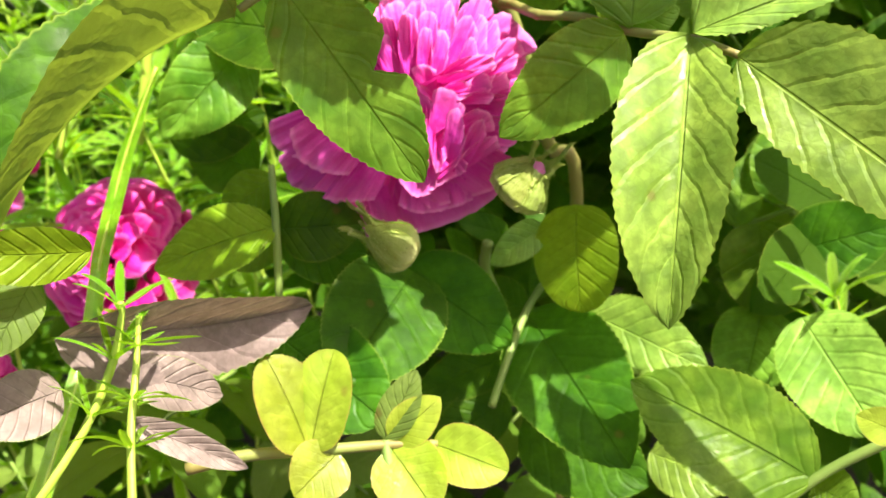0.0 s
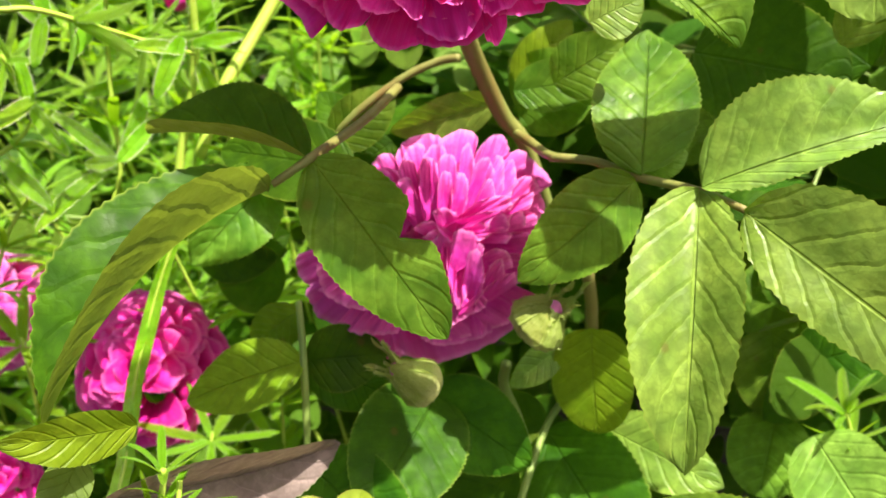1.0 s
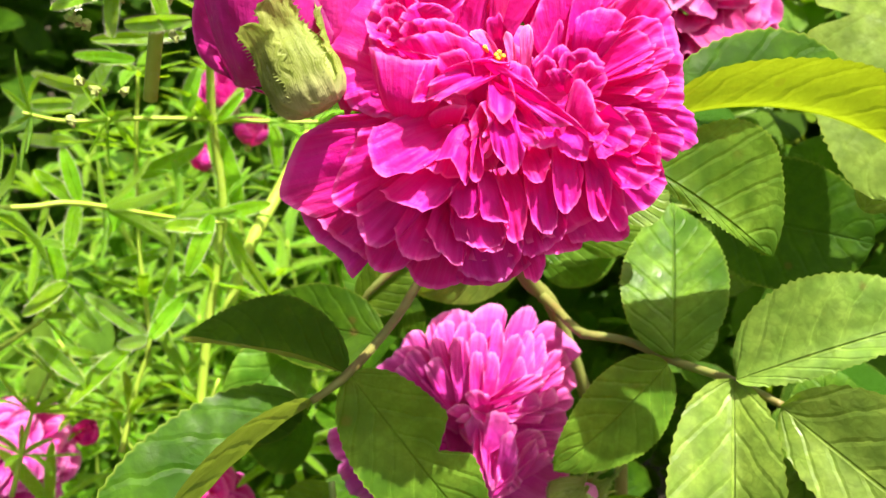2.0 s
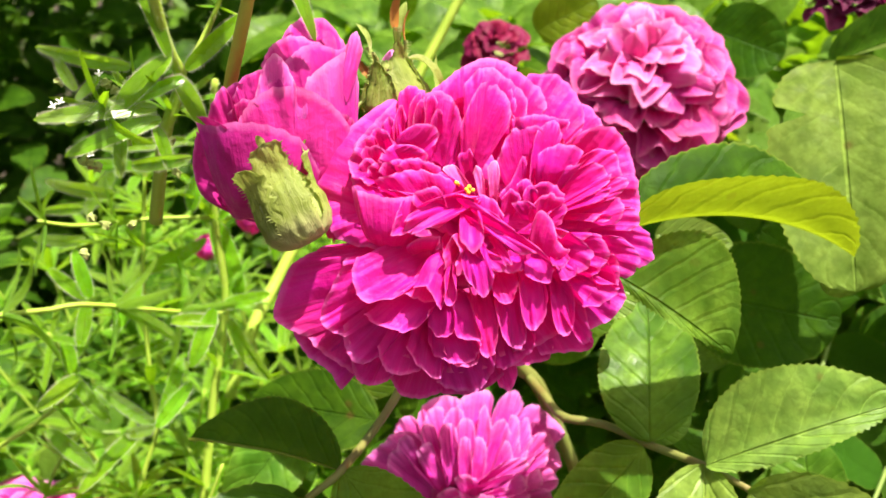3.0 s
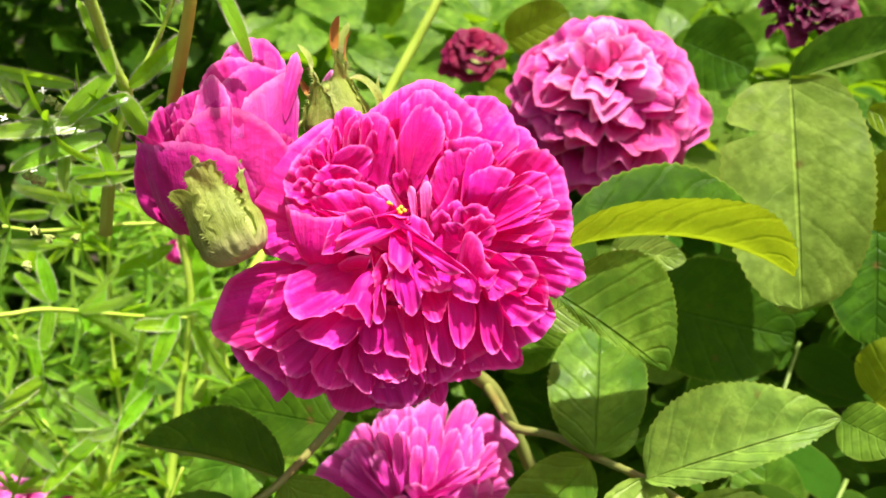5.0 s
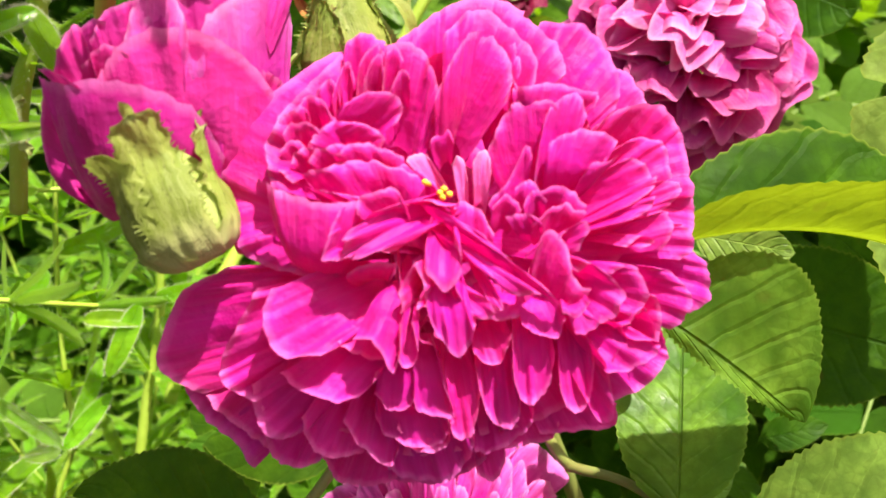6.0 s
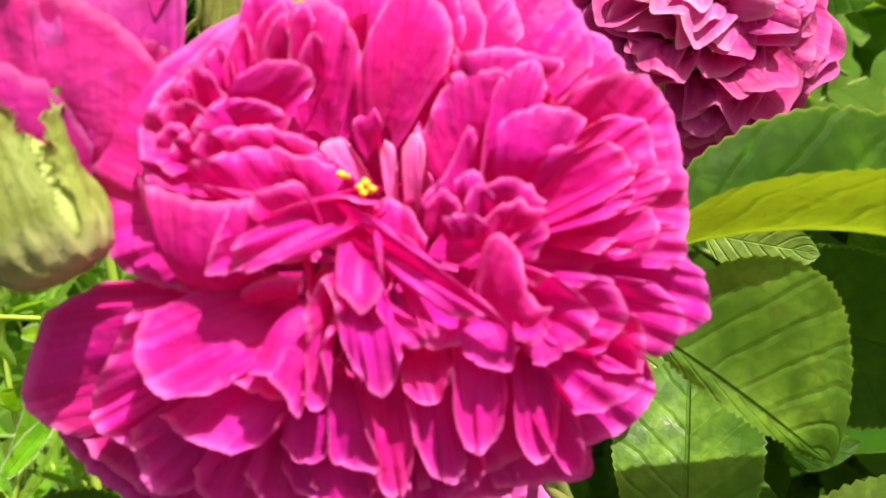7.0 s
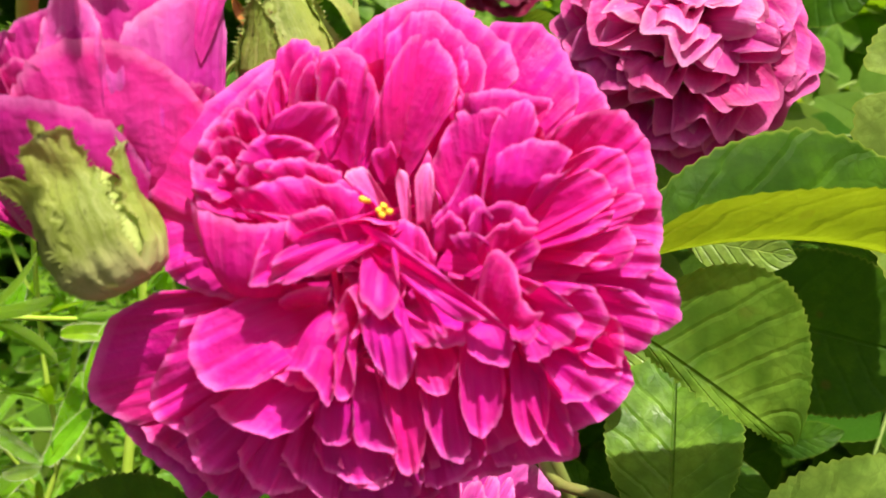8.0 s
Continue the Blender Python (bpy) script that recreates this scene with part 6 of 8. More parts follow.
bloom_petal(second, SECOND_FACE, (4.3, 6.5, 7.6), [(1.1, 23, 10.6), (3.2, 25.9, 9.2), (7.3, 27.6, 7.9), (10.7, 25.8, 8), (9.9, 19.9, 10.6)], LILAC, 0.45, 0.8, 0.3, 302)
bloom_petal(second, SECOND_FACE, (8.4, 6.5, 7), [(10.2, 21, 9.7), (13.1, 25.3, 7.1), (17.1, 26.9, 4.8), (18.8, 23.1, 5.8)], LILAC, 0.45, 0.6, 0.3, 303)
bloom_petal(second, SECOND_FACE, (9.1, 6.5, 6.8), [(16.2, 20.5, 7.7), (21, 23.1, 4.5), (25.5, 20.4, 3), (29.4, 15.2, 2.1), (25.9, 12.9, 5.1)], LILAC, 0.54, 0.8, 0.3, 304)
bloom_petal(second, SECOND_FACE, (-2.6, 5.2, 7.9), [(-17.6, 15, 10), (-16, 17.1, 10), (-11.8, 17.6, 11.3), (-8.4, 16.5, 12.4)], LILAC, 0.45, 0.8, 0.3, 305)
bloom_petal(second, SECOND_FACE, (-2.6, 5.9, 7.8), [(-15.4, 17.7, 8.6), (-14.1, 20.5, 8.4), (-10.6, 21.6, 9), (-8.3, 18.3, 10.7)], LILAC, 0.45, 0.6, 0.3, 306)
bloom_petal(second, SECOND_FACE, (-6.7, 3.9, 7.5), [(-26.6, 1.5, 7.1), (-25.9, 7, 7.1), (-22.3, 12.3, 8.3), (-16.7, 15.8, 10.1)], LILAC, 0.45, 0.6, 0.3, 307)
bloom_petal(second, SECOND_FACE, (-5.1, 4.3, 12.5), [(-14.7, 12.1, 12.4), (-13.8, 15.9, 12.1), (-10.6, 16.2, 12.9), (-9.1, 10.8, 14.3)], LILAC, 0.36, 0.6, 0.2, 308)
bloom_petal(second, SECOND_FACE, (-5.8, 3.2, 12.5), [(-17, 8.6, 13.5), (-16.4, 12, 13.4), (-13.6, 13.2, 14.1), (-10.2, 8.8, 15.9)], LILAC, 0.36, 0.6, 0.2, 309)
bloom_petal(second, SECOND_FACE, (-3.1, 4.2, 12.7), [(-8.9, 9.9, 14.7), (-8.3, 13.7, 14.3), (-5.6, 14.3, 14.6), (-4, 9.7, 15.6)], LILAC, 0.36, 0.5, 0.2, 310)
bloom_petal(second, SECOND_FACE, (-0.4, 4.7, 12.8), [(-3.4, 12.6, 16.4), (-2.9, 17.9, 15.4), (-0.5, 19, 15.1), (1.1, 16.2, 15.8), (0.9, 9, 17.2)], LILAC, 0.41, 0.6, 0.2, 311)
bloom_petal(second, SECOND_FACE, (-3.1, 6, 11.6), [(-8.5, 15.6, 12.9), (-7.4, 18.8, 12.4), (-5, 18.9, 12.8), (-3.7, 15.4, 13.9)], LILAC, 0.32, 0.5, 0.2, 312)
bloom_petal(second, SECOND_FACE, (-1.8, 6.9, 9.9), [(-7.5, 19.8, 11.3), (-5.7, 23, 10.5), (-2.3, 23.1, 10.8), (-1.4, 18.8, 12.2)], LILAC, 0.32, 0.6, 0.2, 313)
bloom_petal(second, SECOND_FACE, (0.2, 6.9, 10), [(-2.5, 19.6, 12.9), (-0.2, 22.8, 12), (2.5, 22.2, 12.1), (3.4, 18.5, 13.2)], LILAC, 0.32, 0.6, 0.2, 314)
bloom_petal(second, SECOND_FACE, (2.9, 5.1, 12.7), [(0.4, 16.9, 14.9), (2.5, 20, 14.2), (5.1, 19.1, 14.2), (5.7, 14.7, 15.3)], LILAC, 0.36, 0.6, 0.2, 315)
bloom_petal(second, SECOND_FACE, (2.2, 3.3, 13.8), [(0.9, 11, 17.3), (2, 15, 16.6), (4.1, 14.6, 16.5), (4.4, 8.3, 17.5)], LILAC, 0.27, 0.5, 0.2, 316)
bloom_petal(second, SECOND_FACE, (4.2, 3.3, 13.7), [(4.5, 10.5, 15.9), (6, 15.3, 14.9), (8.1, 13.3, 15.1), (7.7, 7.8, 16)], LILAC, 0.27, 0.5, 0.2, 317)
bloom_petal(second, SECOND_FACE, (4.3, 5.9, 11.5), [(5.9, 15.6, 14.1), (6.9, 21.3, 12.3), (8.8, 23.1, 11.3), (9.9, 17.8, 12.8)], LILAC, 0.32, 0.5, 0.2, 318)
bloom_petal(second, SECOND_FACE, (6.9, 4.5, 11.2), [(8.7, 13.6, 14.9), (10.5, 18.2, 13.4), (13.2, 19.4, 12.3), (14.6, 15.7, 12.9)], LILAC, 0.32, 0.5, 0.2, 319)
bloom_petal(second, SECOND_FACE, (8.2, 3.3, 13.1), [(10.8, 10, 14.9), (12.4, 13.6, 13.8), (14, 13.6, 13.4), (14.7, 9.7, 13.7)], LILAC, 0.23, 0.5, 0.2, 320)
bloom_petal(second, SECOND_FACE, (8.3, 4.6, 11), [(13.3, 15.8, 12.5), (15, 20.3, 10.7), (16.9, 19.1, 10.4), (16.7, 11.6, 12.6)], LILAC, 0.27, 0.5, 0.2, 321)
bloom_petal(second, SECOND_FACE, (9.6, 3.6, 10.8), [(16, 11.8, 12), (17.4, 18.2, 10), (19.5, 19.4, 8.6), (20.2, 13.5, 9.8)], LILAC, 0.27, 0.5, 0.2, 322)
bloom_petal(second, SECOND_FACE, (9.6, 3.4, 9.2), [(18.2, 9.5, 11.5), (20.4, 14.8, 9.6), (24.2, 15.4, 7.4), (26.1, 12.1, 6.9)], LILAC, 0.32, 0.5, 0.2, 323)
bloom_petal(second, SECOND_FACE, (9.6, 2.9, 10.8), [(18, 6.5, 13.1), (20.7, 10.1, 11.6), (24, 11.4, 9.5), (23.2, 7.7, 10.5)], LILAC, 0.23, 0.5, 0.2, 324)
bloom_petal(second, SECOND_FACE, (2.9, 2.6, 13.8), [(7.9, 6, 17.7), (11.9, 8.8, 16.6), (17.3, 9.7, 14.6), (18.5, 7.2, 14.2)], LILAC, 0.18, 0.5, 0.3, 325)
bloom_petal(second, SECOND_FACE, (1.6, 1.8, 14.9), [(5.8, 3.8, 18.3), (10.5, 5.4, 17.5), (16.4, 6.3, 15.4)], LILAC, 0.14, 0.5, 0.3, 326)
bloom_petal(second, SECOND_FACE, (8.2, 1.3, 13.2), [(12.5, 1.4, 15.8), (13.6, 4.3, 15.6), (16.4, 5.4, 14.5), (17.7, 2.4, 13.9)], LILAC, 0.23, 0.5, 0.2, 327)
bloom_petal(second, SECOND_FACE, (9.5, 0.8, 11.9), [(17.3, 1.6, 13.9), (18.5, 5.5, 13.4), (21, 6.4, 12.1), (21.9, 2.9, 11.7)], LILAC, 0.23, 0.5, 0.2, 328)
bloom_petal(second, SECOND_FACE, (6.8, 0.7, 12.5), [(10.4, -1.2, 17.2), (14.4, 0.8, 16.4), (18, 0.7, 14.9), (16.9, -1.7, 15.1)], LILAC, 0.18, 0.5, 0.3, 329)
bloom_petal(second, SECOND_FACE, (6.2, 1.5, 13.9), [(8.1, 2, 18.1), (10.7, 2.9, 17.7), (13.1, 2, 17)], LILAC, 0.14, 0.5, 0.4, 330)
bloom_petal(second, SECOND_FACE, (2.9, 0.1, 14.9), [(-4.5, 1.4, 18), (-2.9, 3, 18.3), (0.3, 3.1, 18.4), (1.2, 0.7, 18.4)], LILAC, 0.14, 0.5, 0.4, 331)
bloom_petal(second, SECOND_FACE, (4.2, -0.8, 14.2), [(-2.6, -0.5, 17.8), (-0.4, 1, 18.1), (2.5, 1.8, 18)], LILAC, 0.14, 0.5, 0.4, 332)
bloom_petal(second, SECOND_FACE, (3.5, 1.4, 14.8), [(-0.3, 5.2, 18.3), (2.3, 6.2, 18.5), (5.3, 5.1, 18.2)], LILAC, 0.14, 0.5, 0.4, 333)
bloom_petal(second, SECOND_FACE, (2.8, -7, 13), [(-0.7, -1.5, 17.1), (1.6, 0.6, 17.4), (4.4, -1.8, 17.1)], LILAC, 0.18, 0.5, 0.2, 334)
bloom_petal(second, SECOND_FACE, (4, -10.9, 11.7), [(3.8, -4.8, 16.7), (4.8, 1, 17.4), (9.1, 0.7, 16.8), (11.6, -3.1, 15.8)], LILAC, 0.27, 0.5, 0.3, 335)
bloom_petal(second, SECOND_FACE, (5.4, -8.3, 12.4), [(10.4, -5.2, 16.4), (13.8, -2.9, 16), (17.3, -3.9, 14.5), (18.3, -7.1, 13.2)], LILAC, 0.23, 0.5, 0.2, 336)
bloom_petal(second, SECOND_FACE, (7.3, -14.9, 10.4), [(6.8, -9.1, 16.8), (7.7, -4.4, 18.1), (10, -3.5, 17.8), (11.4, -7.6, 16.5), (10.7, -12.2, 14.7)], LILAC, 0.32, 0.5, 0.2, 337)
bloom_petal(second, SECOND_FACE, (8.6, -15.8, 9.6), [(10.9, -12.6, 14.9), (12.4, -7.6, 16.6), (15.2, -5.4, 16.1), (16.4, -8.5, 14.7)], LILAC, 0.27, 0.5, 0.2, 338)
bloom_petal(second, SECOND_FACE, (6, -16.4, 9.7), [(9.6, -15.4, 13), (12.9, -10.9, 14.6), (17.9, -8.5, 13.4), (19.6, -10.7, 11.6)], LILAC, 0.27, 0.5, 0.2, 339)
bloom_petal(second, SECOND_FACE, (4.1, -3, 12.7), [(2.8, -6.8, 17.2), (3.9, -13.1, 15), (5.4, -16.6, 13), (7.5, -13.4, 14.4)], LILAC, 0.23, 0.5, 0.2, 340)
bloom_petal(second, SECOND_FACE, (4.1, -3.7, 12.7), [(0.9, -5.4, 17.1), (1.4, -11.8, 15.3), (3.3, -15.6, 13.3), (4.7, -11.8, 15.1)], LILAC, 0.23, 0.5, 0.2, 341)
bloom_petal(second, SECOND_FACE, (4, -10.1, 9.8), [(2.3, -21.3, 8.9), (6.6, -19, 10.5), (11.2, -16.6, 11.2), (12.4, -14.6, 11.9)], LILAC, 0.9, -0.4, 0.3, 342)
bloom_petal(second, SECOND_FACE, (2.7, -8.8, 10.3), [(-3.4, -18.1, 11.1), (-0.1, -21.4, 9.2), (3.9, -20.8, 9.6), (5.9, -16.9, 12)], LILAC, 0.9, -0.4, 0.3, 343)
bloom_petal(second, SECOND_FACE, (5.4, -10, 8.2), [(19.9, -11.3, 8.8), (24.1, -13.4, 5.6), (22.7, -17, 4.3), (17.5, -19.8, 4.9), (9.3, -22.4, 5.6), (3.2, -23.8, 5.4)], LILAC, 1.4, -0.4, 0.3, 344)
bloom_petal(second, SECOND_FACE, (-0.1, -9.7, 5.4), [(22.4, -13.5, 5.7), (21.1, -18.4, 3.4), (14.9, -23.8, 1.7), (5.2, -27.8, 0.3), (-1.8, -29, -0.6), (-10.1, -26.2, 1)], LILAC, 1.6, -0.4, 0.3, 345)
bloom_petal(second, SECOND_FACE, (4, -12.6, 7.3), [(-3.6, -23.3, 6.6), (1.1, -25, 5.2), (7.9, -24, 5.3), (13.7, -21.9, 5.6)], LILAC, 1.2, -0.4, 0.3, 346)
bloom_petal(second, SECOND_FACE, (-6.9, -6.9, 5.7), [(-6.6, -27.1, 0.2), (-11.6, -27.9, -1.7), (-17.2, -25.4, -1.2), (-22, -21.3, -0)], LILAC, 1.4, -0.3, 0.3, 347)
bloom_petal(second, SECOND_FACE, (-9.6, -4.1, 5.7), [(-17.6, -22.4, 1.6), (-24.1, -19.8, -0.1), (-30, -16.7, -1.9), (-32.2, -10.5, -0.5)], LILAC, 1.4, -0.4, 0.3, 348)
bloom_petal(second, SECOND_FACE, (-6.8, -8.4, 7.5), [(-24.1, -18.9, 1.8), (-20.3, -21.3, 2.1), (-13.9, -22.1, 4.1), (-9.1, -21.9, 5.6)], LILAC, 1.2, -0.4, 0.3, 349)
bloom_petal(second, SECOND_FACE, (-12.4, 0.1, 5.3), [(-34.3, -1.7, -0.5), (-34.6, -6.2, -1.4), (-31, -9.9, 0.3), (-25.8, -12.3, 3)], LILAC, 1.4, -0.3, 0.3, 350)
bloom_petal(second, SECOND_FACE, (-9.4, -1.8, 9.3), [(-28.9, -5.2, 5.5), (-26.9, -12.1, 4.7), (-20.5, -15.7, 6.5), (-14.9, -16.5, 8.4)], LILAC, 1.2, -0.3, 0.3, 351)
bloom_petal(second, SECOND_FACE, (9.6, 2.0, 8.6), [(22.6, 11.8, 7.4), (26.4, 11.2, 5.2), (27.6, 7.4, 4.4), (25.0, 5.0, 6.6)], LILAC, 0.5, 0.5, 0.3, 352)
bloom_petal(second, SECOND_FACE, (9.4, 0.8, 8.6), [(20.8, 6.8, 9.8), (24.8, 6.6, 7.2), (26.2, 2.6, 5.4), (23.2, 0.2, 7.4)], LILAC, 0.5, 0.5, 0.3, 353)
bloom_petal(second, SECOND_FACE, (9.0, -2.0, 9.0), [(19.0, 1.8, 11.2), (23.0, 1.4, 8.8), (24.6, -2.8, 6.8), (21.4, -5.2, 8.6)], LILAC, 0.5, 0.5, 0.3, 354)
bloom_petal(second, SECOND_FACE, (8.6, -6.0, 8.8), [(18.2, -3.4, 12.0), (21.8, -4.2, 9.4), (23.8, -8.4, 7.0), (20.6, -10.6, 8.6)], LILAC, 0.5, 0.5, 0.3, 355)
rose((0.1340, 0.3539, 0.8388), (-0.1, -0.72, 0.69), 0.0315, 105, MAUVE, "open pink rose fading to purple at one side", 21, quarters=4, droop=0.6, ruffle=0.11, blade=0.74, inner=HEART)
rose((-0.0178, 0.3159, 0.6856), (-0.1, -0.75, 0.66), 0.027, 70, PINK, "open pink rose low among the weeds", 33, quarters=3)
rose((-0.0782, 0.3434, 0.6907), (0.1, -0.75, 0.66), 0.024, 50, LILAC, "pink rose at the bush's edge", 41)
globe = rose((0.0464, 0.2564, 0.8460), (0.375, 0.407, 0.833), 0.0095, 16, ROSE, "half-open pink rose bud with wrapped petals", 55, openness=0.08, tall=1.5, res=(14, 10), ruffle=0.03)
GLOBE_FACE = face_matrix(globe, (0.0473, 0.2538, 0.8532), (0.9579, 0.2871, -0.0000), (0.2771, -0.9243, 0.2626))
bloom_petal(globe, GLOBE_FACE, (-5.6, -17.4, 1.9), [(-13.6, 0.6, 4.5), (-11.2, -0.5, 7.5), (-7.3, -0.5, 10), (-2, -1.8, 11.3), (3, -5.2, 10.8), (5.4, -10.5, 8.7)], ROSE, 3.2, 0.2, 0.1, 201)
bloom_petal(globe, GLOBE_FACE, (-10.2, -15.6, -1.5), [(-13.8, -0.7, 2.8), (-15.4, -7, -0.5), (-14.4, -12.4, -0.5), (-10.2, -15.7, -0.5), (-5.8, -17.9, -0.5)], ROSE, 1.5, 0.1, 0.05, 202)
bloom_petal(globe, GLOBE_FACE, (2.8, -18, 2.1), [(-7.4, -0.9, 9), (-3.9, 3, 10.3), (1.5, 4.3, 10.7), (7.3, 2.2, 9.7), (11.9, -3.4, 6.7), (13, -8.9, 2.7)], ROSE, 2.2, 0.2, 0.12, 203)
bloom_petal(globe, GLOBE_FACE, (8.3, -14.3, 2.4), [(1.7, 2.5, 10), (5.8, 5.5, 9.3), (10.5, 8.2, 6.7), (15.3, 9.6, 1.7), (15.8, 4.1, 1.1)], LILAC, 2.4, 0.2, 0.1, 204)
bloom_petal(globe, GLOBE_FACE, (6.5, -4, 6.3), [(-1.1, 5.4, 9.5), (2.8, 9, 8.9), (7.8, 11.2, 7), (13.2, 10.3, 1.7), (16.8, 13.3, 1.6)], ROSE, 1.6, 0.3, 0.2, 205)
bloom_petal(globe, GLOBE_FACE, (11.8, 2.3, 4.7), [(13.7, 9.3, 1.8), (15.2, 12.2, 2.3), (16.6, 12.9, 2.4), (17.2, 9.6, 1.8)], LILAC, 0.6, 0.1, 0.2, 206)
bloom_petal(globe, GLOBE_FACE, (7.2, -0.3, 3.3), [(1.4, 11.5, 6.4), (5.2, 15.3, 3.5), (8.9, 16.9, -0.5), (13, 14.7, -0.5), (14.7, 10.4, -0.5)], ROSE, 1.2, 0.3, 0.2, 207)
bloom_petal(globe, GLOBE_FACE, (4, 0.1, 5.6), [(-1.6, 8.3, 8.4), (0.8, 11.6, 7.7), (4.9, 12.9, 6.6), (9.4, 11.2, 5.2)], ROSE, 1, 0.3, 0.3, 208)
bloom_petal(globe, GLOBE_FACE, (-0.8, -4, 7.3), [(-4.2, 1.7, 9.7), (-1.5, 7.8, 9.6), (1, 10, 9.2), (3, 6.4, 9.9), (3.5, 3.1, 10.1)], LILAC, 1.2, 0.2, 0.25, 209)
bloom_petal(globe, GLOBE_FACE, (-4.3, -0.3, 7.1), [(-7.1, 3.7, 8.8), (-5, 6.6, 9.4), (-1.2, 7.8, 9.6)], ROSE, 0.6, 0.2, 0.4, 210)
bloom_petal(globe, GLOBE_FACE, (-6.8, -4.2, 6.1), [(-11.9, -0, 6.9), (-10.5, 3.3, 8.2), (-8.3, 5.5, 9.2), (-7.2, 2.6, 9.8), (-7.1, -0.7, 9.6)], ROSE, 0.6, 0.2, 0.3, 211)
bloom_petal(globe, GLOBE_FACE, (-8.7, -3.4, 6.5), [(-13.4, 1.6, 5.7), (-11.5, 0.9, 7.9), (-9.1, -0.8, 9.3)], ROSE, 0.4, 0.1, 0.3, 212)
bloom_petal(globe, GLOBE_FACE, (-5.9, -3.3, 6.6), [(-8.4, 1.3, 8.9), (-5.7, 3, 10), (-3.1, 1.9, 10.5)], ROSE, 0.4, 0.1, 0.4, 213)
bloom_petal(globe, GLOBE_FACE, (-7.7, -1.5, 5.1), [(-9.6, 3, 7.5), (-7.4, 5.6, 8.4), (-5.3, 6, 8.9), (-4.1, 3.8, 9.3)], ROSE, 0.4, 0.1, 0.5, 214)
bloom_petal(globe, GLOBE_FACE, (-3.1, 1.1, 6.3), [(-6.5, 4.6, 8.4), (-4.1, 6.9, 8.8), (-1.6, 7.1, 9.1)], LILAC, 0.4, 0.1, 0.5, 215)
bloom_petal(globe, GLOBE_FACE, (8.2, -16.3, -1.5), [(11.2, -0.9, 6.2), (13.8, -3.4, 3), (13.4, -10.2, -1), (10.6, -15.6, -1.5)], ROSE, 1, 0.1, 0.1, 216)
rose((0.1947, 0.3611, 0.8582), (-0.1, -0.5, 0.86), 0.0145, 46, SPENT, "withered dark purple rose", 61, ruffle=0.2)
rose((0.0979, 0.4551, 0.8322), (-0.1, -0.6, 0.8), 0.0145, 34, CRIMSON, "dark crimson rose", 67)
rose((0.1767, 0.3763, 0.8650), (0.1, -0.2, 0.97), 0.008, 14, ROSE, "small pink rosebud opening", 71, openness=0.05)
rose((0.0041, 0.3777, 0.8028), (0, -0.4, 0.92), 0.011, 22, LILAC, "pale pink rose half open", 73, openness=0.4)
rose((-0.0026, 0.3641, 0.7852), (-0.3, -0.2, 0.93), 0.0055, 10, ROSE, "small deep pink rosebud", 79, openness=0.02)
rose((0.0103, 0.3742, 0.7901), (0.3, -0.2, 0.93), 0.007, 12, ROSE, "small deep pink rosebud", 83, openness=0.1)
rose((-0.0466, 0.3386, 0.7033), (-0.1, -0.4, 0.92), 0.0055, 10, PINK, "small deep pink rosebud", 85, openness=0.1)
rose((-0.0688, 0.3109, 0.6447), (0.1, -0.6, 0.8), 0.013, 30, PINK, "deep pink rose low at the bush's edge", 87)
rose_bud((0.0535, 0.2386, 0.8347), (0.0479, 0.2424, 0.8457), 0.0058, "green rosebud with frilled glandular sepals", 1, pink=False, spread=0.5, stout=True, tuft=1.24)
tipped = rose_bud((0.0690, 0.2609, 0.8480), (0.0684, 0.2632, 0.8658), 0.0061, "pale green rosebud with curled orange-tipped sepals", 2, orange=True, spread=0.38, tuft=0.9)
for base, tip, width, curl, material in (((1.8, 8.0, 1.5), (8.6, 0.5, 1.0), 3.0, 1.0, SEPAL), ((7.6, 1.0, -1.0), (7.8, 9.6, -2.0), 1.6, -0.3, SEPAL),
                                         ((-3.0, 3.0, 2.5), (-7.2, 9.2, 0.5), 1.8, 0.35, ORANGE), ((-5.0, 0.5, 2.0), (-7.6, -6.0, 2.0), 2.2, 0.7, SEPAL)):
    place = face_matrix(tipped, (0.0688, 0.2615, 0.8528), (1, 0, 0), (0, -0.86, 0.5))
    spot = [tipped.location + place @ Vector(p) for p in (base, tip)]
    leaflet(tipped, spot[0], spot[1], (0.75 if base[0] > 0 else -0.75, -0.45, 0.5), width * 0.001, material, fold=30, curl=curl, seed=int(width * 10), wave=2.0, name="sepal")
rose_bud((0.0745, 0.2578, 0.7188), (0.0616, 0.2575, 0.7286), 0.0052, "green rosebud with a pink streak", 3)
rose_bud((0.0954, 0.2641, 0.7299), (0.1044, 0.2636, 0.7412), 0.0066, "green rosebud with a pink tip", 4)

# ---- canes and stalks ----
cane([(0.0797, 0.2913, 0.8007), (0.0847, 0.3080, 0.7830), (0.0925, 0.3160, 0.7646), (0.0998, 0.3190, 0.7533), (0.1116, 0.3239, 0.7171), (0.1232, 0.3285, 0.6781)], [0.002, 0.0024, 0.0023, 0.002, 0.002, 0.002], STEM_RED, "thick reddish-green rose stalk below the open flower", rooted=True)
cane([(0.0814, 0.3224, 0.7783), (0.0755, 0.3241, 0.7769), (0.0648, 0.3235, 0.7719), (0.0491, 0.3216, 0.7597), (0.0343, 0.3265, 0.7383)], [0.0012, 0.0011, 0.0011, 0.0012, 0.0013], STEM_RED, "thin reddish rose stalk")
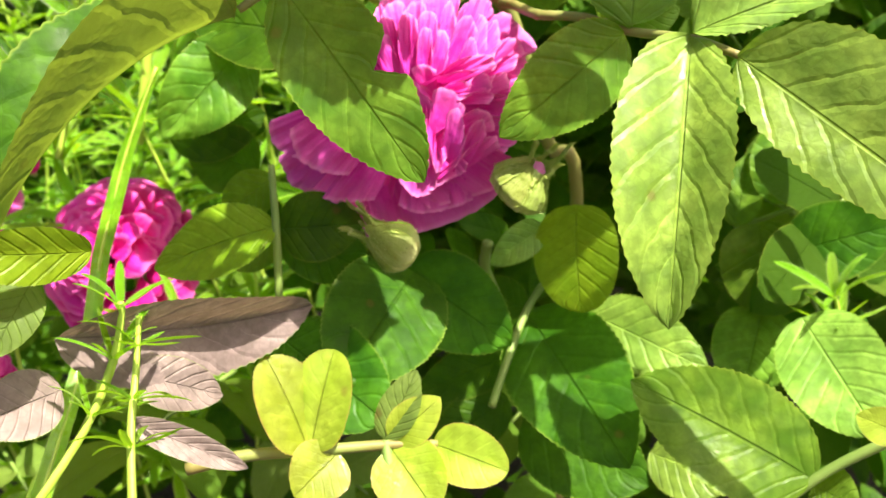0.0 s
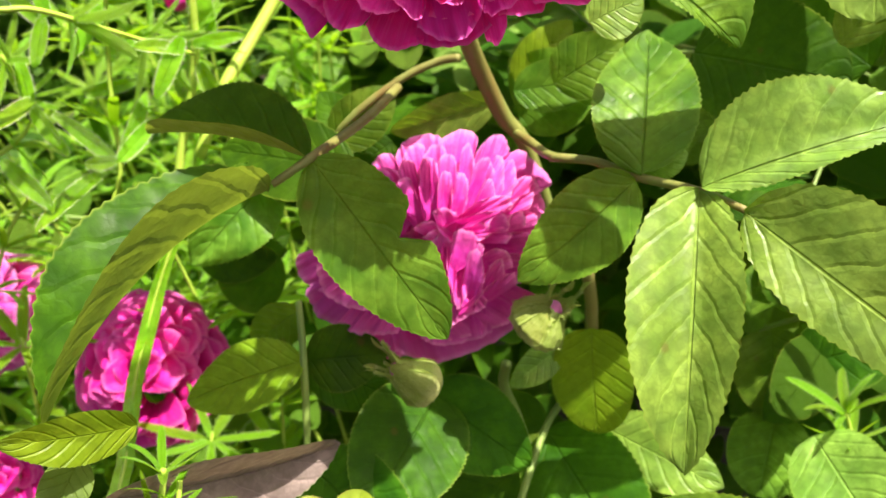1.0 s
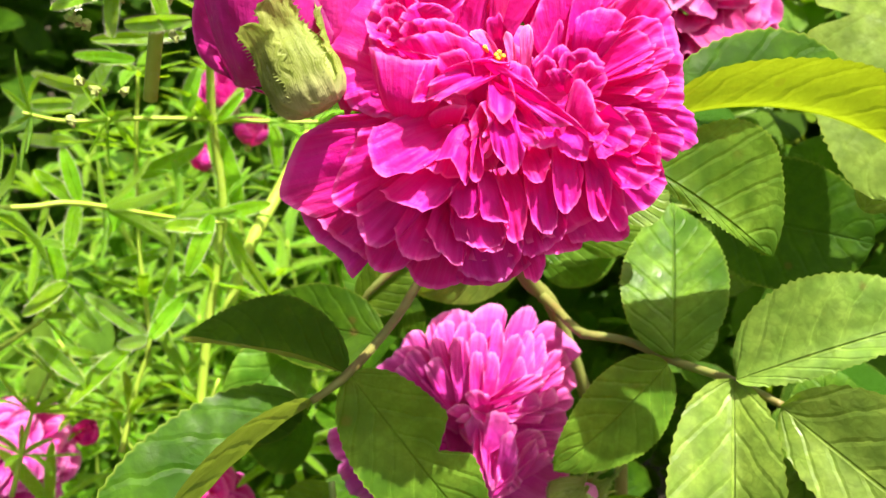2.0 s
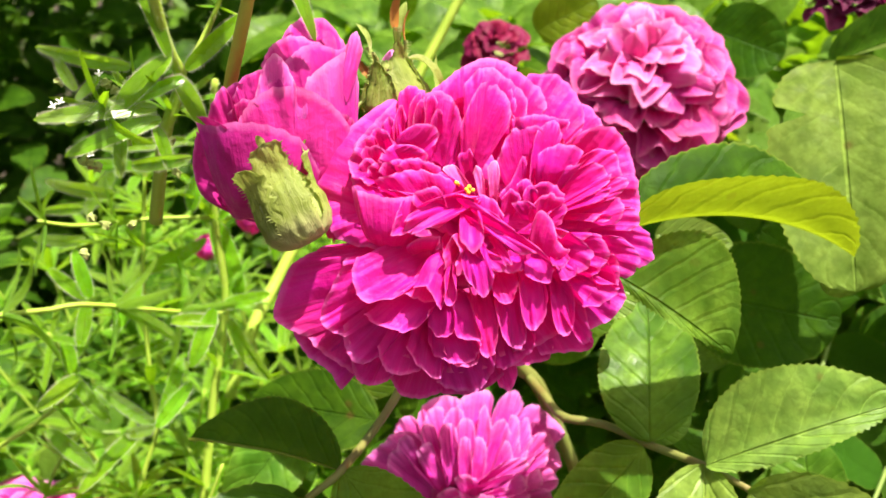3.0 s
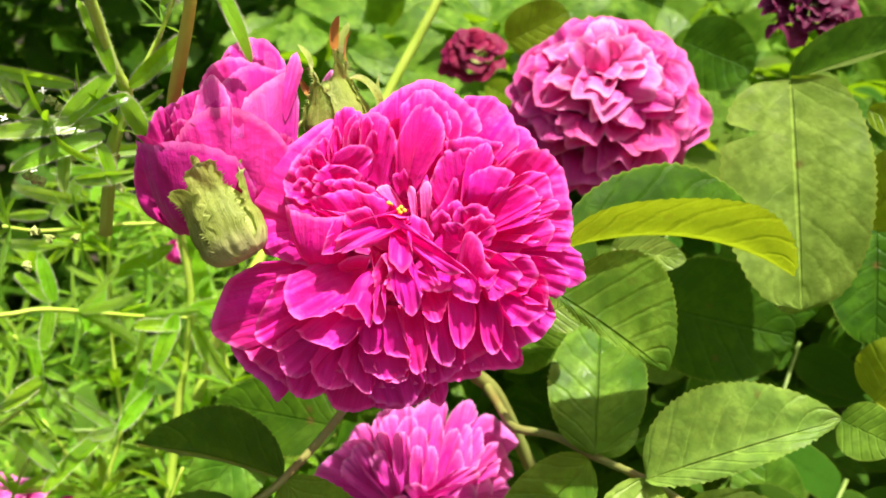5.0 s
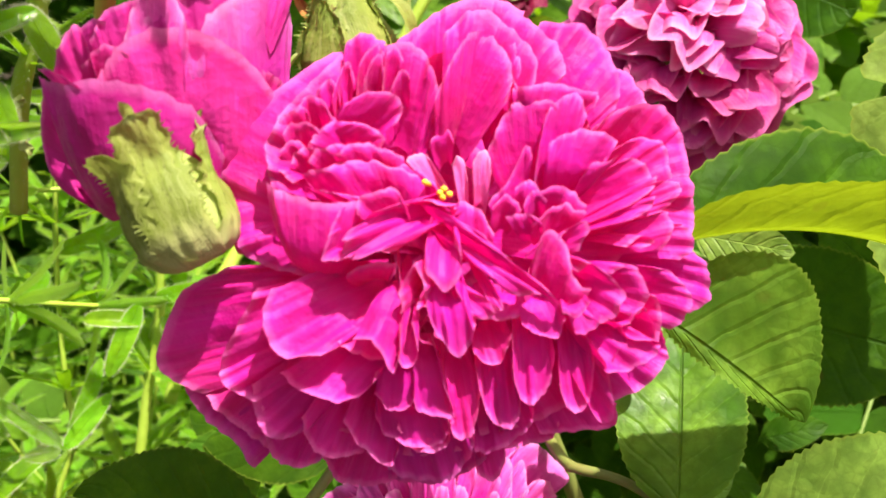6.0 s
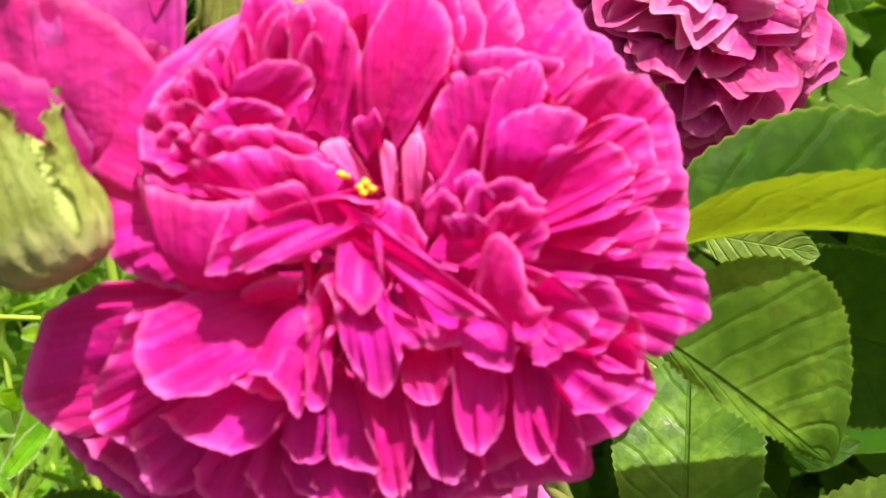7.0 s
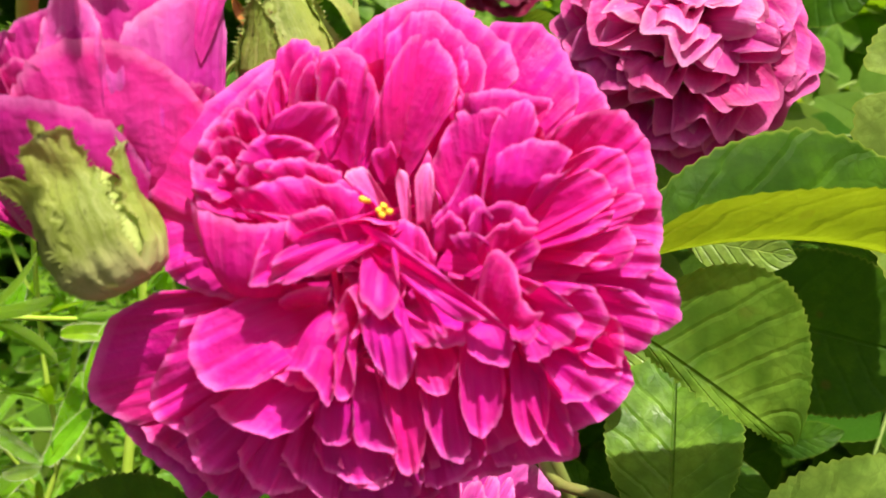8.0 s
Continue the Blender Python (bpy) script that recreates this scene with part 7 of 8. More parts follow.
cane([(0.1080, 0.2846, 0.7649), (0.1021, 0.2890, 0.7642), (0.0985, 0.3040, 0.7620), (0.0962, 0.3176, 0.7590)], [0.0009, 0.0011, 0.0012, 0.0014], STEM_RED, "forked orange-green rose twig")
cane([(0.0894, 0.4318, 0.8593), (0.0769, 0.4254, 0.8400), (0.0644, 0.4163, 0.8205), (0.0482, 0.4013, 0.7879)], [0.0016, 0.0018, 0.0018, 0.0018], STEM_WEED, "pale green weed stalk")
cane([(0.0291, 0.3751, 0.7894), (0.0187, 0.3623, 0.7738), (0.0107, 0.3498, 0.7615), (0.0037, 0.3393, 0.7443)], [0.0018, 0.002, 0.002, 0.0018], STEM_WEED, "pale green weed stalk")
cane([(0.0486, 0.2537, 0.8836), (0.0458, 0.2538, 0.8746), (0.0424, 0.2554, 0.8660), (0.0389, 0.2577, 0.8572), (0.0311, 0.2670, 0.8357)], [0.0011, 0.0011, 0.0012, 0.0012, 0.0012], STEM_TAN, "brownish upright weed stalk")
cane([(0.0930, 0.2894, 0.7040), (0.0924, 0.2902, 0.6961), (0.0957, 0.2896, 0.6871), (0.0994, 0.2828, 0.6787)], [0.0015, 0.0015, 0.0015, 0.0015], STEM, "thin rose stalk deep in the bush")

# ---- grass blade ----
grass_blade([(0.0114, 0.2990, 0.7482), (0.0028, 0.2916, 0.7289), (-0.0032, 0.2779, 0.7077), (-0.0035, 0.2619, 0.6936), (-0.0052, 0.2251, 0.6776)], 0.0042, "single bright green grass blade leaning over the flower")

# ---- cleavers ----
cleavers([(0.0182, 0.2656, 0.8305), (0.0241, 0.2630, 0.8489), (0.0289, 0.2631, 0.8587), (0.0285, 0.2601, 0.8657), (0.0288, 0.2547, 0.8786), (0.0292, 0.2474, 0.8930)], 0.0014, [0.35, 0.97], 0.013, 1, "bright green cleavers with whorls of narrow leaves", per=6)
cleavers([(0.0289, 0.2631, 0.8587), (0.0236, 0.2594, 0.8571), (0.0197, 0.2557, 0.8583), (0.0176, 0.2522, 0.8572)], 0.0006, [0.5, 0.98], 0.011, 2, "bright green cleavers with whorls of narrow leaves", per=6)
cleavers([(0.0289, 0.2632, 0.8592), (0.0341, 0.2679, 0.8672), (0.0389, 0.2687, 0.8758), (0.0410, 0.2678, 0.8802)], 0.0007, [0.6, 0.95], 0.008, 3, "bright green cleavers with whorls of narrow leaves", per=5)
cleavers([(0.0474, 0.2537, 0.8796), (0.0480, 0.2530, 0.8820), (0.0482, 0.2526, 0.8842), (0.0488, 0.2521, 0.8896)], 0.0008, [0.62, 0.9], 0.014, 4, "bright green cleavers with whorls of narrow leaves", per=6, lean=95)
cleavers([(-0.0028, 0.3159, 0.7204), (0.0025, 0.3272, 0.7510), (0.0089, 0.3342, 0.7784), (0.0094, 0.3364, 0.8063), (0.0129, 0.3342, 0.8291), (0.0169, 0.3325, 0.8457)], 0.0015, [0.05, 0.33, 0.5, 0.68, 0.9], 0.019, 5, "bright green cleavers with whorls of narrow leaves", per=6)
cleavers([(-0.0332, 0.2854, 0.8025), (-0.0229, 0.2946, 0.7991), (-0.0154, 0.2999, 0.7975), (-0.0002, 0.3175, 0.7859), (0.0096, 0.3309, 0.7781)], 0.0008, [0.05, 0.45, 0.75], 0.017, 6, "bright green cleavers with whorls of narrow leaves", per=7)
cleavers([(-0.0222, 0.3074, 0.7198), (-0.0174, 0.3142, 0.7357), (-0.0123, 0.3186, 0.7493), (-0.0124, 0.3226, 0.7683), (-0.0107, 0.3286, 0.7954), (-0.0062, 0.3321, 0.8216)], 0.0009, [0.1, 0.42, 0.62, 0.8, 0.98], 0.018, 7, "bright green cleavers with whorls of narrow leaves", per=8)
cleavers([(0.0094, 0.3363, 0.8060), (-0.0068, 0.3288, 0.8092), (-0.0212, 0.3182, 0.8122), (-0.0281, 0.3106, 0.8168)], 0.0007, [0.55, 0.95], 0.015, 8, "bright green cleavers with whorls of narrow leaves", per=6)
cleavers([(0.0094, 0.3363, 0.8060), (0.0242, 0.3412, 0.8034), (0.0375, 0.3452, 0.8015)], 0.0007, [0.5, 0.95], 0.009, 9, "bright green cleavers with whorls of narrow leaves", per=4)
cleavers([(-0.0558, 0.3091, 0.7498), (-0.0389, 0.3173, 0.7583), (-0.0337, 0.3207, 0.7667), (-0.0344, 0.3134, 0.7835)], 0.0008, [0.4, 0.7, 0.95], 0.017, 10, "bright green cleavers with whorls of narrow leaves", per=7)
cleavers([(0.1842, 0.2739, 0.6840), (0.1828, 0.2764, 0.6903), (0.1810, 0.2768, 0.6952)], 0.0008, [0.3, 0.95], 0.016, 11, "bright green cleavers with whorls of narrow leaves", per=6, lean=62)
cleavers([(0.0151, 0.1909, 0.7127), (0.0219, 0.2001, 0.7211), (0.0261, 0.2068, 0.7298), (0.0278, 0.2100, 0.7367), (0.0279, 0.2105, 0.7392)], 0.0009, [0.45, 0.72, 0.97], 0.0105, 12, "bright green cleavers with whorls of narrow leaves", per=6, lean=60)
cleavers([(0.0323, 0.1881, 0.7156), (0.0306, 0.1977, 0.7232), (0.0302, 0.2051, 0.7288), (0.0301, 0.2115, 0.7357)], 0.0008, [0.3, 0.55, 0.85], 0.009, 13, "bright green cleavers with whorls of narrow leaves", per=6)
cleavers([(-0.0603, 0.3128, 0.7007), (-0.0519, 0.3226, 0.7255), (-0.0446, 0.3278, 0.7375)], 0.0008, [0.3, 0.6, 0.9], 0.017, 14, "bright green cleavers with whorls of narrow leaves", per=7)
cleavers([(0.0027, 0.3397, 0.7634), (0.0073, 0.3400, 0.7781), (0.0091, 0.3390, 0.7939)], 0.0014, [0.4], 0.016, 15, "bright green cleavers with whorls of narrow leaves", per=6)
cleavers([(0.0116, 0.3470, 0.7231), (0.0099, 0.3560, 0.7509), (0.0081, 0.3554, 0.7629), (0.0070, 0.3579, 0.7842)], 0.0009, [0.3, 0.6, 0.9], 0.018, 16, "bright green cleavers with whorls of narrow leaves", per=6)

th = holder("cleavers_plant", (0.0290, 0.2601, 0.8608), "cleavers with hairy narrow leaves before the dark shrub", "weed", "cleavers")
leaflet(th, (0.0231, 0.2550, 0.8634), (0.0095, 0.2496, 0.8687), (0.2802, -0.9334, -0.2243), 0.0029, WEED, fold=24, curl=0.15, seed=63, blunt=0.75, wave=0.4, name='whorl_leaf', hairs=0.0006)
leaflet(th, (0.0266, 0.2546, 0.8560), (0.0079, 0.2461, 0.8570), (0.3550, -0.6978, 0.6221), 0.0033, WEED, fold=8, curl=0.15, seed=96, blunt=0.75, wave=0.4, name='whorl_leaf', hairs=0.0006)
leaflet(th, (0.0204, 0.2522, 0.8568), (0.0296, 0.2578, 0.8644), (0.0819, -0.8464, 0.5263), 0.0040, WEED, fold=16, curl=0.15, seed=64, blunt=0.75, wave=0.4, name='whorl_leaf', hairs=0.0006)
leaflet(th, (0.0313, 0.2576, 0.8605), (0.0222, 0.2532, 0.8576), (0.3647, -0.9047, 0.2201), 0.0024, WEED, fold=24, curl=0.3, seed=24, blunt=0.75, wave=0.4, name='whorl_leaf', hairs=0.0006)
leaflet(th, (0.0271, 0.2543, 0.8540), (0.0118, 0.2462, 0.8503), (0.2384, -0.7376, 0.6317), 0.0033, WEED, fold=16, curl=0.15, seed=78, blunt=0.75, wave=0.4, name='whorl_leaf', hairs=0.0006)
leaflet(th, (0.0215, 0.2499, 0.8471), (0.0314, 0.2539, 0.8468), (0.3678, -0.9182, -0.1471), 0.0029, WEED, fold=24, curl=0.15, seed=15, blunt=0.75, wave=0.4, name='whorl_leaf', hairs=0.0006)
leaflet(th, (0.0145, 0.2504, 0.8607), (0.0122, 0.2506, 0.8670), (0.0447, -0.9976, 0.0531), 0.0021, WEED, fold=16, curl=0.15, seed=60, blunt=0.75, wave=0.4, name='whorl_leaf', hairs=0.0006)
leaflet(th, (0.0292, 0.2576, 0.8642), (0.0251, 0.2583, 0.8777), (0.7025, -0.6671, 0.2479), 0.0029, WEED, fold=24, curl=0.15, seed=45, blunt=0.75, wave=0.4, name='whorl_leaf', hairs=0.0006)
leaflet(th, (0.0316, 0.2580, 0.8617), (0.0426, 0.2633, 0.8704), (0.3094, -0.9333, 0.1824), 0.0031, WEED, fold=16, curl=0.3, seed=20, blunt=0.75, wave=0.4, name='whorl_leaf', hairs=0.0006)
leaflet(th, (0.0206, 0.2515, 0.8538), (0.0197, 0.2484, 0.8450), (-0.0229, -0.9406, 0.3387), 0.0026, WEED, fold=24, curl=-0.1, seed=72, blunt=0.75, wave=0.4, name='whorl_leaf', hairs=0.0006)
leaflet(th, (0.0300, 0.2572, 0.8609), (0.0338, 0.2562, 0.8516), (0.6704, -0.6577, 0.3434), 0.0036, WEED, fold=8, curl=0.15, seed=9, blunt=0.75, wave=0.4, name='whorl_leaf', hairs=0.0006)
leaflet(th, (0.0196, 0.2522, 0.8582), (0.0152, 0.2492, 0.8548), (0.1298, -0.8221, 0.5544), 0.0021, WEED, fold=16, curl=0.3, seed=11, blunt=0.75, wave=0.4, name='whorl_leaf', hairs=0.0006)
leaflet(th, (0.0258, 0.2535, 0.8529), (0.0277, 0.2519, 0.8451), (0.7113, -0.6333, 0.3048), 0.0026, WEED, fold=16, curl=0.15, seed=16, blunt=0.75, wave=0.4, name='whorl_leaf', hairs=0.0006)
leaflet(th, (0.0182, 0.2526, 0.8627), (0.0142, 0.2499, 0.8591), (0.6414, -0.7543, -0.1399), 0.0019, WEED, fold=8, curl=-0.1, seed=54, blunt=0.75, wave=0.4, name='whorl_leaf', hairs=0.0006)

th = holder("cleavers_plant", (0.0483, 0.2499, 0.8826), "cleavers top with hairy hanging leaves", "weed", "cleavers")
leaflet(th, (0.0510, 0.2496, 0.8830), (0.0569, 0.2485, 0.8667), (0.6026, -0.7521, 0.2669), 0.0026, WEED, fold=8, curl=0.3, seed=4, blunt=0.75, wave=0.4, name='whorl_leaf', hairs=0.0006)
leaflet(th, (0.0477, 0.2487, 0.8833), (0.0341, 0.2446, 0.8893), (0.1418, -0.9389, -0.3136), 0.0023, WEED, fold=8, curl=0.15, seed=52, blunt=0.75, wave=0.4, name='whorl_leaf', hairs=0.0006)
leaflet(th, (0.0492, 0.2491, 0.8834), (0.0622, 0.2525, 0.8867), (0.3152, -0.8904, -0.3284), 0.0019, WEED, fold=8, curl=-0.1, seed=79, blunt=0.75, wave=0.4, name='whorl_leaf', hairs=0.0006)
leaflet(th, (0.0482, 0.2488, 0.8832), (0.0437, 0.2467, 0.8773), (0.2880, -0.9504, 0.1172), 0.0021, WEED, fold=16, curl=-0.1, seed=71, blunt=0.75, wave=0.4, name='whorl_leaf', hairs=0.0006)
leaflet(th, (0.0487, 0.2490, 0.8837), (0.0407, 0.2468, 0.8863), (0.1550, -0.9347, -0.3199), 0.0021, WEED, fold=24, curl=0.15, seed=70, blunt=0.75, wave=0.4, name='whorl_leaf', hairs=0.0006)
leaflet(th, (0.0496, 0.2492, 0.8831), (0.0519, 0.2492, 0.8779), (-0.1346, -0.9891, -0.0605), 0.0016, WEED, fold=24, curl=-0.1, seed=3, blunt=0.75, wave=0.4, name='whorl_leaf', hairs=0.0006)

th = holder("cleavers_plant", (0.0099, 0.3343, 0.8061), "cleavers with long narrow leaves in full sun", "weed", "cleavers")
leaflet(th, (0.0057, 0.3484, 0.8004), (0.0120, 0.3419, 0.7767), (0.2464, -0.9149, 0.3198), 0.0067, WEED, fold=8, curl=-0.1, seed=48, blunt=0.75, wave=0.4, name='whorl_leaf', hairs=0.0006)
leaflet(th, (0.0063, 0.3263, 0.8115), (0.0099, 0.3299, 0.8218), (-0.1363, -0.9185, 0.3711), 0.0042, WEED, fold=8, curl=0.3, seed=11, blunt=0.75, wave=0.4, name='whorl_leaf', hairs=0.0006)
leaflet(th, (0.0113, 0.3346, 0.8059), (0.0185, 0.3382, 0.8127), (0.2373, -0.9372, 0.2554), 0.0028, WEED, fold=24, curl=0.3, seed=64, blunt=0.75, wave=0.4, name='whorl_leaf', hairs=0.0006)
leaflet(th, (0.0051, 0.3399, 0.8280), (-0.0174, 0.3324, 0.8292), (0.3211, -0.9306, 0.1759), 0.0035, WEED, fold=24, curl=0.15, seed=81, blunt=0.75, wave=0.4, name='whorl_leaf', hairs=0.0006)
leaflet(th, (-0.0056, 0.3292, 0.8243), (-0.0193, 0.3245, 0.8272), (0.3548, -0.9150, 0.1920), 0.0031, WEED, fold=8, curl=-0.1, seed=77, blunt=0.75, wave=0.4, name='whorl_leaf', hairs=0.0006)
leaflet(th, (-0.0152, 0.3322, 0.8158), (-0.0318, 0.3267, 0.8228), (0.2370, -0.9528, -0.1897), 0.0041, WEED, fold=8, curl=0.3, seed=71, blunt=0.75, wave=0.4, name='whorl_leaf', hairs=0.0006)
leaflet(th, (-0.0204, 0.3218, 0.8159), (-0.0300, 0.3177, 0.8170), (0.3677, -0.9082, -0.2001), 0.0034, WEED, fold=16, curl=-0.1, seed=39, blunt=0.75, wave=0.4, name='whorl_leaf', hairs=0.0006)
leaflet(th, (-0.0265, 0.3324, 0.8027), (-0.0395, 0.3273, 0.8064), (0.3198, -0.9348, -0.1548), 0.0036, WEED, fold=8, curl=0.3, seed=95, blunt=0.75, wave=0.4, name='whorl_leaf', hairs=0.0006)
leaflet(th, (-0.0269, 0.3352, 0.8093), (-0.0153, 0.3433, 0.8236), (0.6404, -0.7630, -0.0871), 0.0039, WEED, fold=8, curl=-0.1, seed=40, blunt=0.75, wave=0.4, name='whorl_leaf', hairs=0.0006)
leaflet(th, (-0.0131, 0.3319, 0.7924), (0.0053, 0.3400, 0.7981), (0.4286, -0.8965, -0.1123), 0.0049, WEED, fold=8, curl=0.3, seed=3, blunt=0.75, wave=0.4, name='whorl_leaf', hairs=0.0006)
leaflet(th, (-0.0087, 0.3189, 0.7942), (-0.0158, 0.3116, 0.7832), (-0.0191, -0.8280, 0.5605), 0.0046, WEED, fold=8, curl=-0.1, seed=30, blunt=0.75, wave=0.4, name='whorl_leaf', hairs=0.0006)
leaflet(th, (-0.0000, 0.3123, 0.7854), (0.0123, 0.3152, 0.7827), (0.3012, -0.6241, 0.7209), 0.0039, WEED, fold=24, curl=0.3, seed=67, blunt=0.75, wave=0.4, name='whorl_leaf', hairs=0.0006)
leaflet(th, (-0.0060, 0.3373, 0.7846), (-0.0152, 0.3312, 0.7778), (0.0282, -0.7634, 0.6453), 0.0043, WEED, fold=8, curl=-0.1, seed=60, blunt=0.75, wave=0.4, name='whorl_leaf', hairs=0.0006)
leaflet(th, (0.0236, 0.3446, 0.8013), (0.0241, 0.3408, 0.7893), (0.5906, -0.7624, 0.2644), 0.0045, WEED, fold=24, curl=0.15, seed=31, blunt=0.75, wave=0.4, name='whorl_leaf', hairs=0.0006)
leaflet(th, (0.0102, 0.3315, 0.7756), (0.0210, 0.3259, 0.7579), (-0.1460, -0.9655, 0.2155), 0.0055, WEED, fold=24, curl=0.3, seed=62, blunt=0.75, wave=0.4, name='whorl_leaf', hairs=0.0006)
leaflet(th, (-0.0142, 0.3135, 0.7515), (-0.0299, 0.2992, 0.7407), (0.0622, -0.6464, 0.7605), 0.0049, WEED, fold=24, curl=0.15, seed=98, blunt=0.75, wave=0.4, name='whorl_leaf', hairs=0.0006)
leaflet(th, (-0.0070, 0.3080, 0.7571), (-0.0009, 0.3181, 0.7721), (0.6629, -0.7177, 0.2134), 0.0041, WEED, fold=8, curl=0.15, seed=59, blunt=0.75, wave=0.4, name='whorl_leaf', hairs=0.0006)
leaflet(th, (-0.0060, 0.3029, 0.7584), (-0.0205, 0.3038, 0.7719), (0.0812, -0.9844, 0.1563), 0.0040, WEED, fold=16, curl=-0.1, seed=40, blunt=0.75, wave=0.4, name='whorl_leaf', hairs=0.0006)
leaflet(th, (-0.0057, 0.3024, 0.7587), (0.0033, 0.3105, 0.7675), (0.3103, -0.8351, 0.4542), 0.0040, WEED, fold=8, curl=-0.1, seed=57, blunt=0.75, wave=0.4, name='whorl_leaf', hairs=0.0006)
leaflet(th, (-0.0058, 0.3007, 0.7597), (-0.0127, 0.2979, 0.7600), (0.3742, -0.9258, 0.0545), 0.0036, WEED, fold=16, curl=0.15, seed=70, blunt=0.75, wave=0.4, name='whorl_leaf', hairs=0.0006)
leaflet(th, (-0.0196, 0.3091, 0.7940), (-0.0220, 0.3034, 0.7829), (-0.0196, -0.8865, 0.4622), 0.0039, WEED, fold=8, curl=-0.1, seed=56, blunt=0.75, wave=0.4, name='whorl_leaf', hairs=0.0006)
leaflet(th, (-0.0263, 0.3237, 0.7883), (-0.0350, 0.3232, 0.7984), (0.4098, -0.8577, 0.3106), 0.0036, WEED, fold=8, curl=0.15, seed=56, blunt=0.75, wave=0.4, name='whorl_leaf', hairs=0.0006)
leaflet(th, (-0.0216, 0.3152, 0.7923), (-0.0243, 0.3186, 0.8056), (0.3955, -0.8678, 0.3009), 0.0037, WEED, fold=8, curl=0.15, seed=5, blunt=0.75, wave=0.4, name='whorl_leaf', hairs=0.0006)
leaflet(th, (0.0112, 0.3160, 0.7868), (0.0046, 0.3079, 0.7733), (0.2781, -0.8770, 0.3919), 0.0045, WEED, fold=8, curl=0.15, seed=59, blunt=0.75, wave=0.4, name='whorl_leaf', hairs=0.0006)
leaflet(th, (0.0096, 0.3296, 0.7812), (0.0230, 0.3334, 0.7824), (0.2284, -0.9038, 0.3618), 0.0038, WEED, fold=8, curl=0.15, seed=26, blunt=0.75, wave=0.4, name='whorl_leaf', hairs=0.0006)
leaflet(th, (-0.0241, 0.3042, 0.7747), (-0.0335, 0.2967, 0.7696), (0.1494, -0.6746, 0.7229), 0.0046, WEED, fold=24, curl=-0.1, seed=9, blunt=0.75, wave=0.4, name='whorl_leaf', hairs=0.0006)
leaflet(th, (-0.0276, 0.3085, 0.7727), (-0.0191, 0.3054, 0.7591), (0.0340, -0.9698, 0.2414), 0.0041, WEED, fold=16, curl=0.3, seed=58, blunt=0.75, wave=0.4, name='whorl_leaf', hairs=0.0006)
leaflet(th, (-0.0285, 0.3100, 0.7712), (-0.0306, 0.3144, 0.7829), (0.4124, -0.8273, 0.3814), 0.0038, WEED, fold=16, curl=0.15, seed=18, blunt=0.75, wave=0.4, name='whorl_leaf', hairs=0.0006)
leaflet(th, (-0.0201, 0.3234, 0.7700), (-0.0060, 0.3296, 0.7716), (0.4091, -0.9120, -0.0295), 0.0039, WEED, fold=16, curl=0.15, seed=59, blunt=0.75, wave=0.4, name='whorl_leaf', hairs=0.0006)
leaflet(th, (-0.0363, 0.3041, 0.7589), (-0.0251, 0.3021, 0.7459), (0.1015, -0.9666, 0.2352), 0.0048, WEED, fold=16, curl=-0.1, seed=36, blunt=0.75, wave=0.4, name='whorl_leaf', hairs=0.0006)

# ---- bristles, burrs and tiny flowers of the weeds ----
bristles(th, [(0.0289, 0.2631, 0.8587), (0.0285, 0.2601, 0.8657), (0.0288, 0.2547, 0.8786), (0.0292, 0.2474, 0.8930)], 0.0013, 520, 0.0005, 1)
bristles(th, [(0.0486, 0.2537, 0.8836), (0.0458, 0.2538, 0.8746), (0.0424, 0.2554, 0.8660), (0.0389, 0.2577, 0.8572)], 0.0013, 340, 0.00035, 2)
bristles(th, [(0.0182, 0.2656, 0.8305), (0.0241, 0.2630, 0.8489), (0.0289, 0.2631, 0.8587)], 0.0014, 320, 0.0005, 3)
bristles(th, [(0.0289, 0.2632, 0.8592), (0.0341, 0.2679, 0.8672), (0.0389, 0.2687, 0.8758)], 0.0006, 90, 0.0006, 4)
bristles(th, [(0.0089, 0.3342, 0.7784), (0.0094, 0.3364, 0.8063), (0.0129, 0.3342, 0.8291), (0.0169, 0.3325, 0.8457)], 0.0014, 360, 0.0007, 5)
burr(th, (0.0120, 0.2507, 0.8624), 0.00075, 0)
burr(th, (0.0149, 0.2482, 0.8482), 0.00075, 1)
burr(th, (0.0161, 0.2486, 0.8473), 0.00075, 2)
burr(th, (0.0188, 0.2537, 0.8609), 0.00075, 3)
burr(th, (0.0223, 0.2532, 0.8529), 0.00075, 4)
burr(th, (0.0227, 0.2532, 0.8521), 0.00075, 5)
burr(th, (0.0198, 0.2539, 0.8597), 0.00075, 6)
burr(th, (0.0210, 0.2520, 0.8508), 0.00075, 7)
burr(th, (0.0142, 0.2481, 0.8491), 0.00075, 8)
burr(th, (0.0284, 0.2531, 0.8442), 0.00075, 9)
burr(th, (0.0145, 0.2448, 0.8394), 0.00075, 10)
burr(th, (0.0166, 0.2454, 0.8378), 0.00075, 11)
burr(th, (0.0133, 0.2419, 0.8337), 0.00075, 12)
burr(th, (0.0207, 0.2470, 0.8369), 0.00075, 13)
burr(th, (0.0278, 0.2546, 0.8496), 0.00075, 14)
tiny_flower(th, (0.0185, 0.2518, 0.8631), 0.0007, (0.2, -0.7, 0.6), 0)
tiny_flower(th, (0.0125, 0.2479, 0.8595), 0.0007, (0.2, -0.7, 0.6), 1)
tiny_flower(th, (0.0114, 0.2472, 0.8590), 0.0007, (0.2, -0.7, 0.6), 2)
tiny_flower(th, (0.0219, 0.2506, 0.8522), 0.0007, (0.2, -0.7, 0.6), 3)
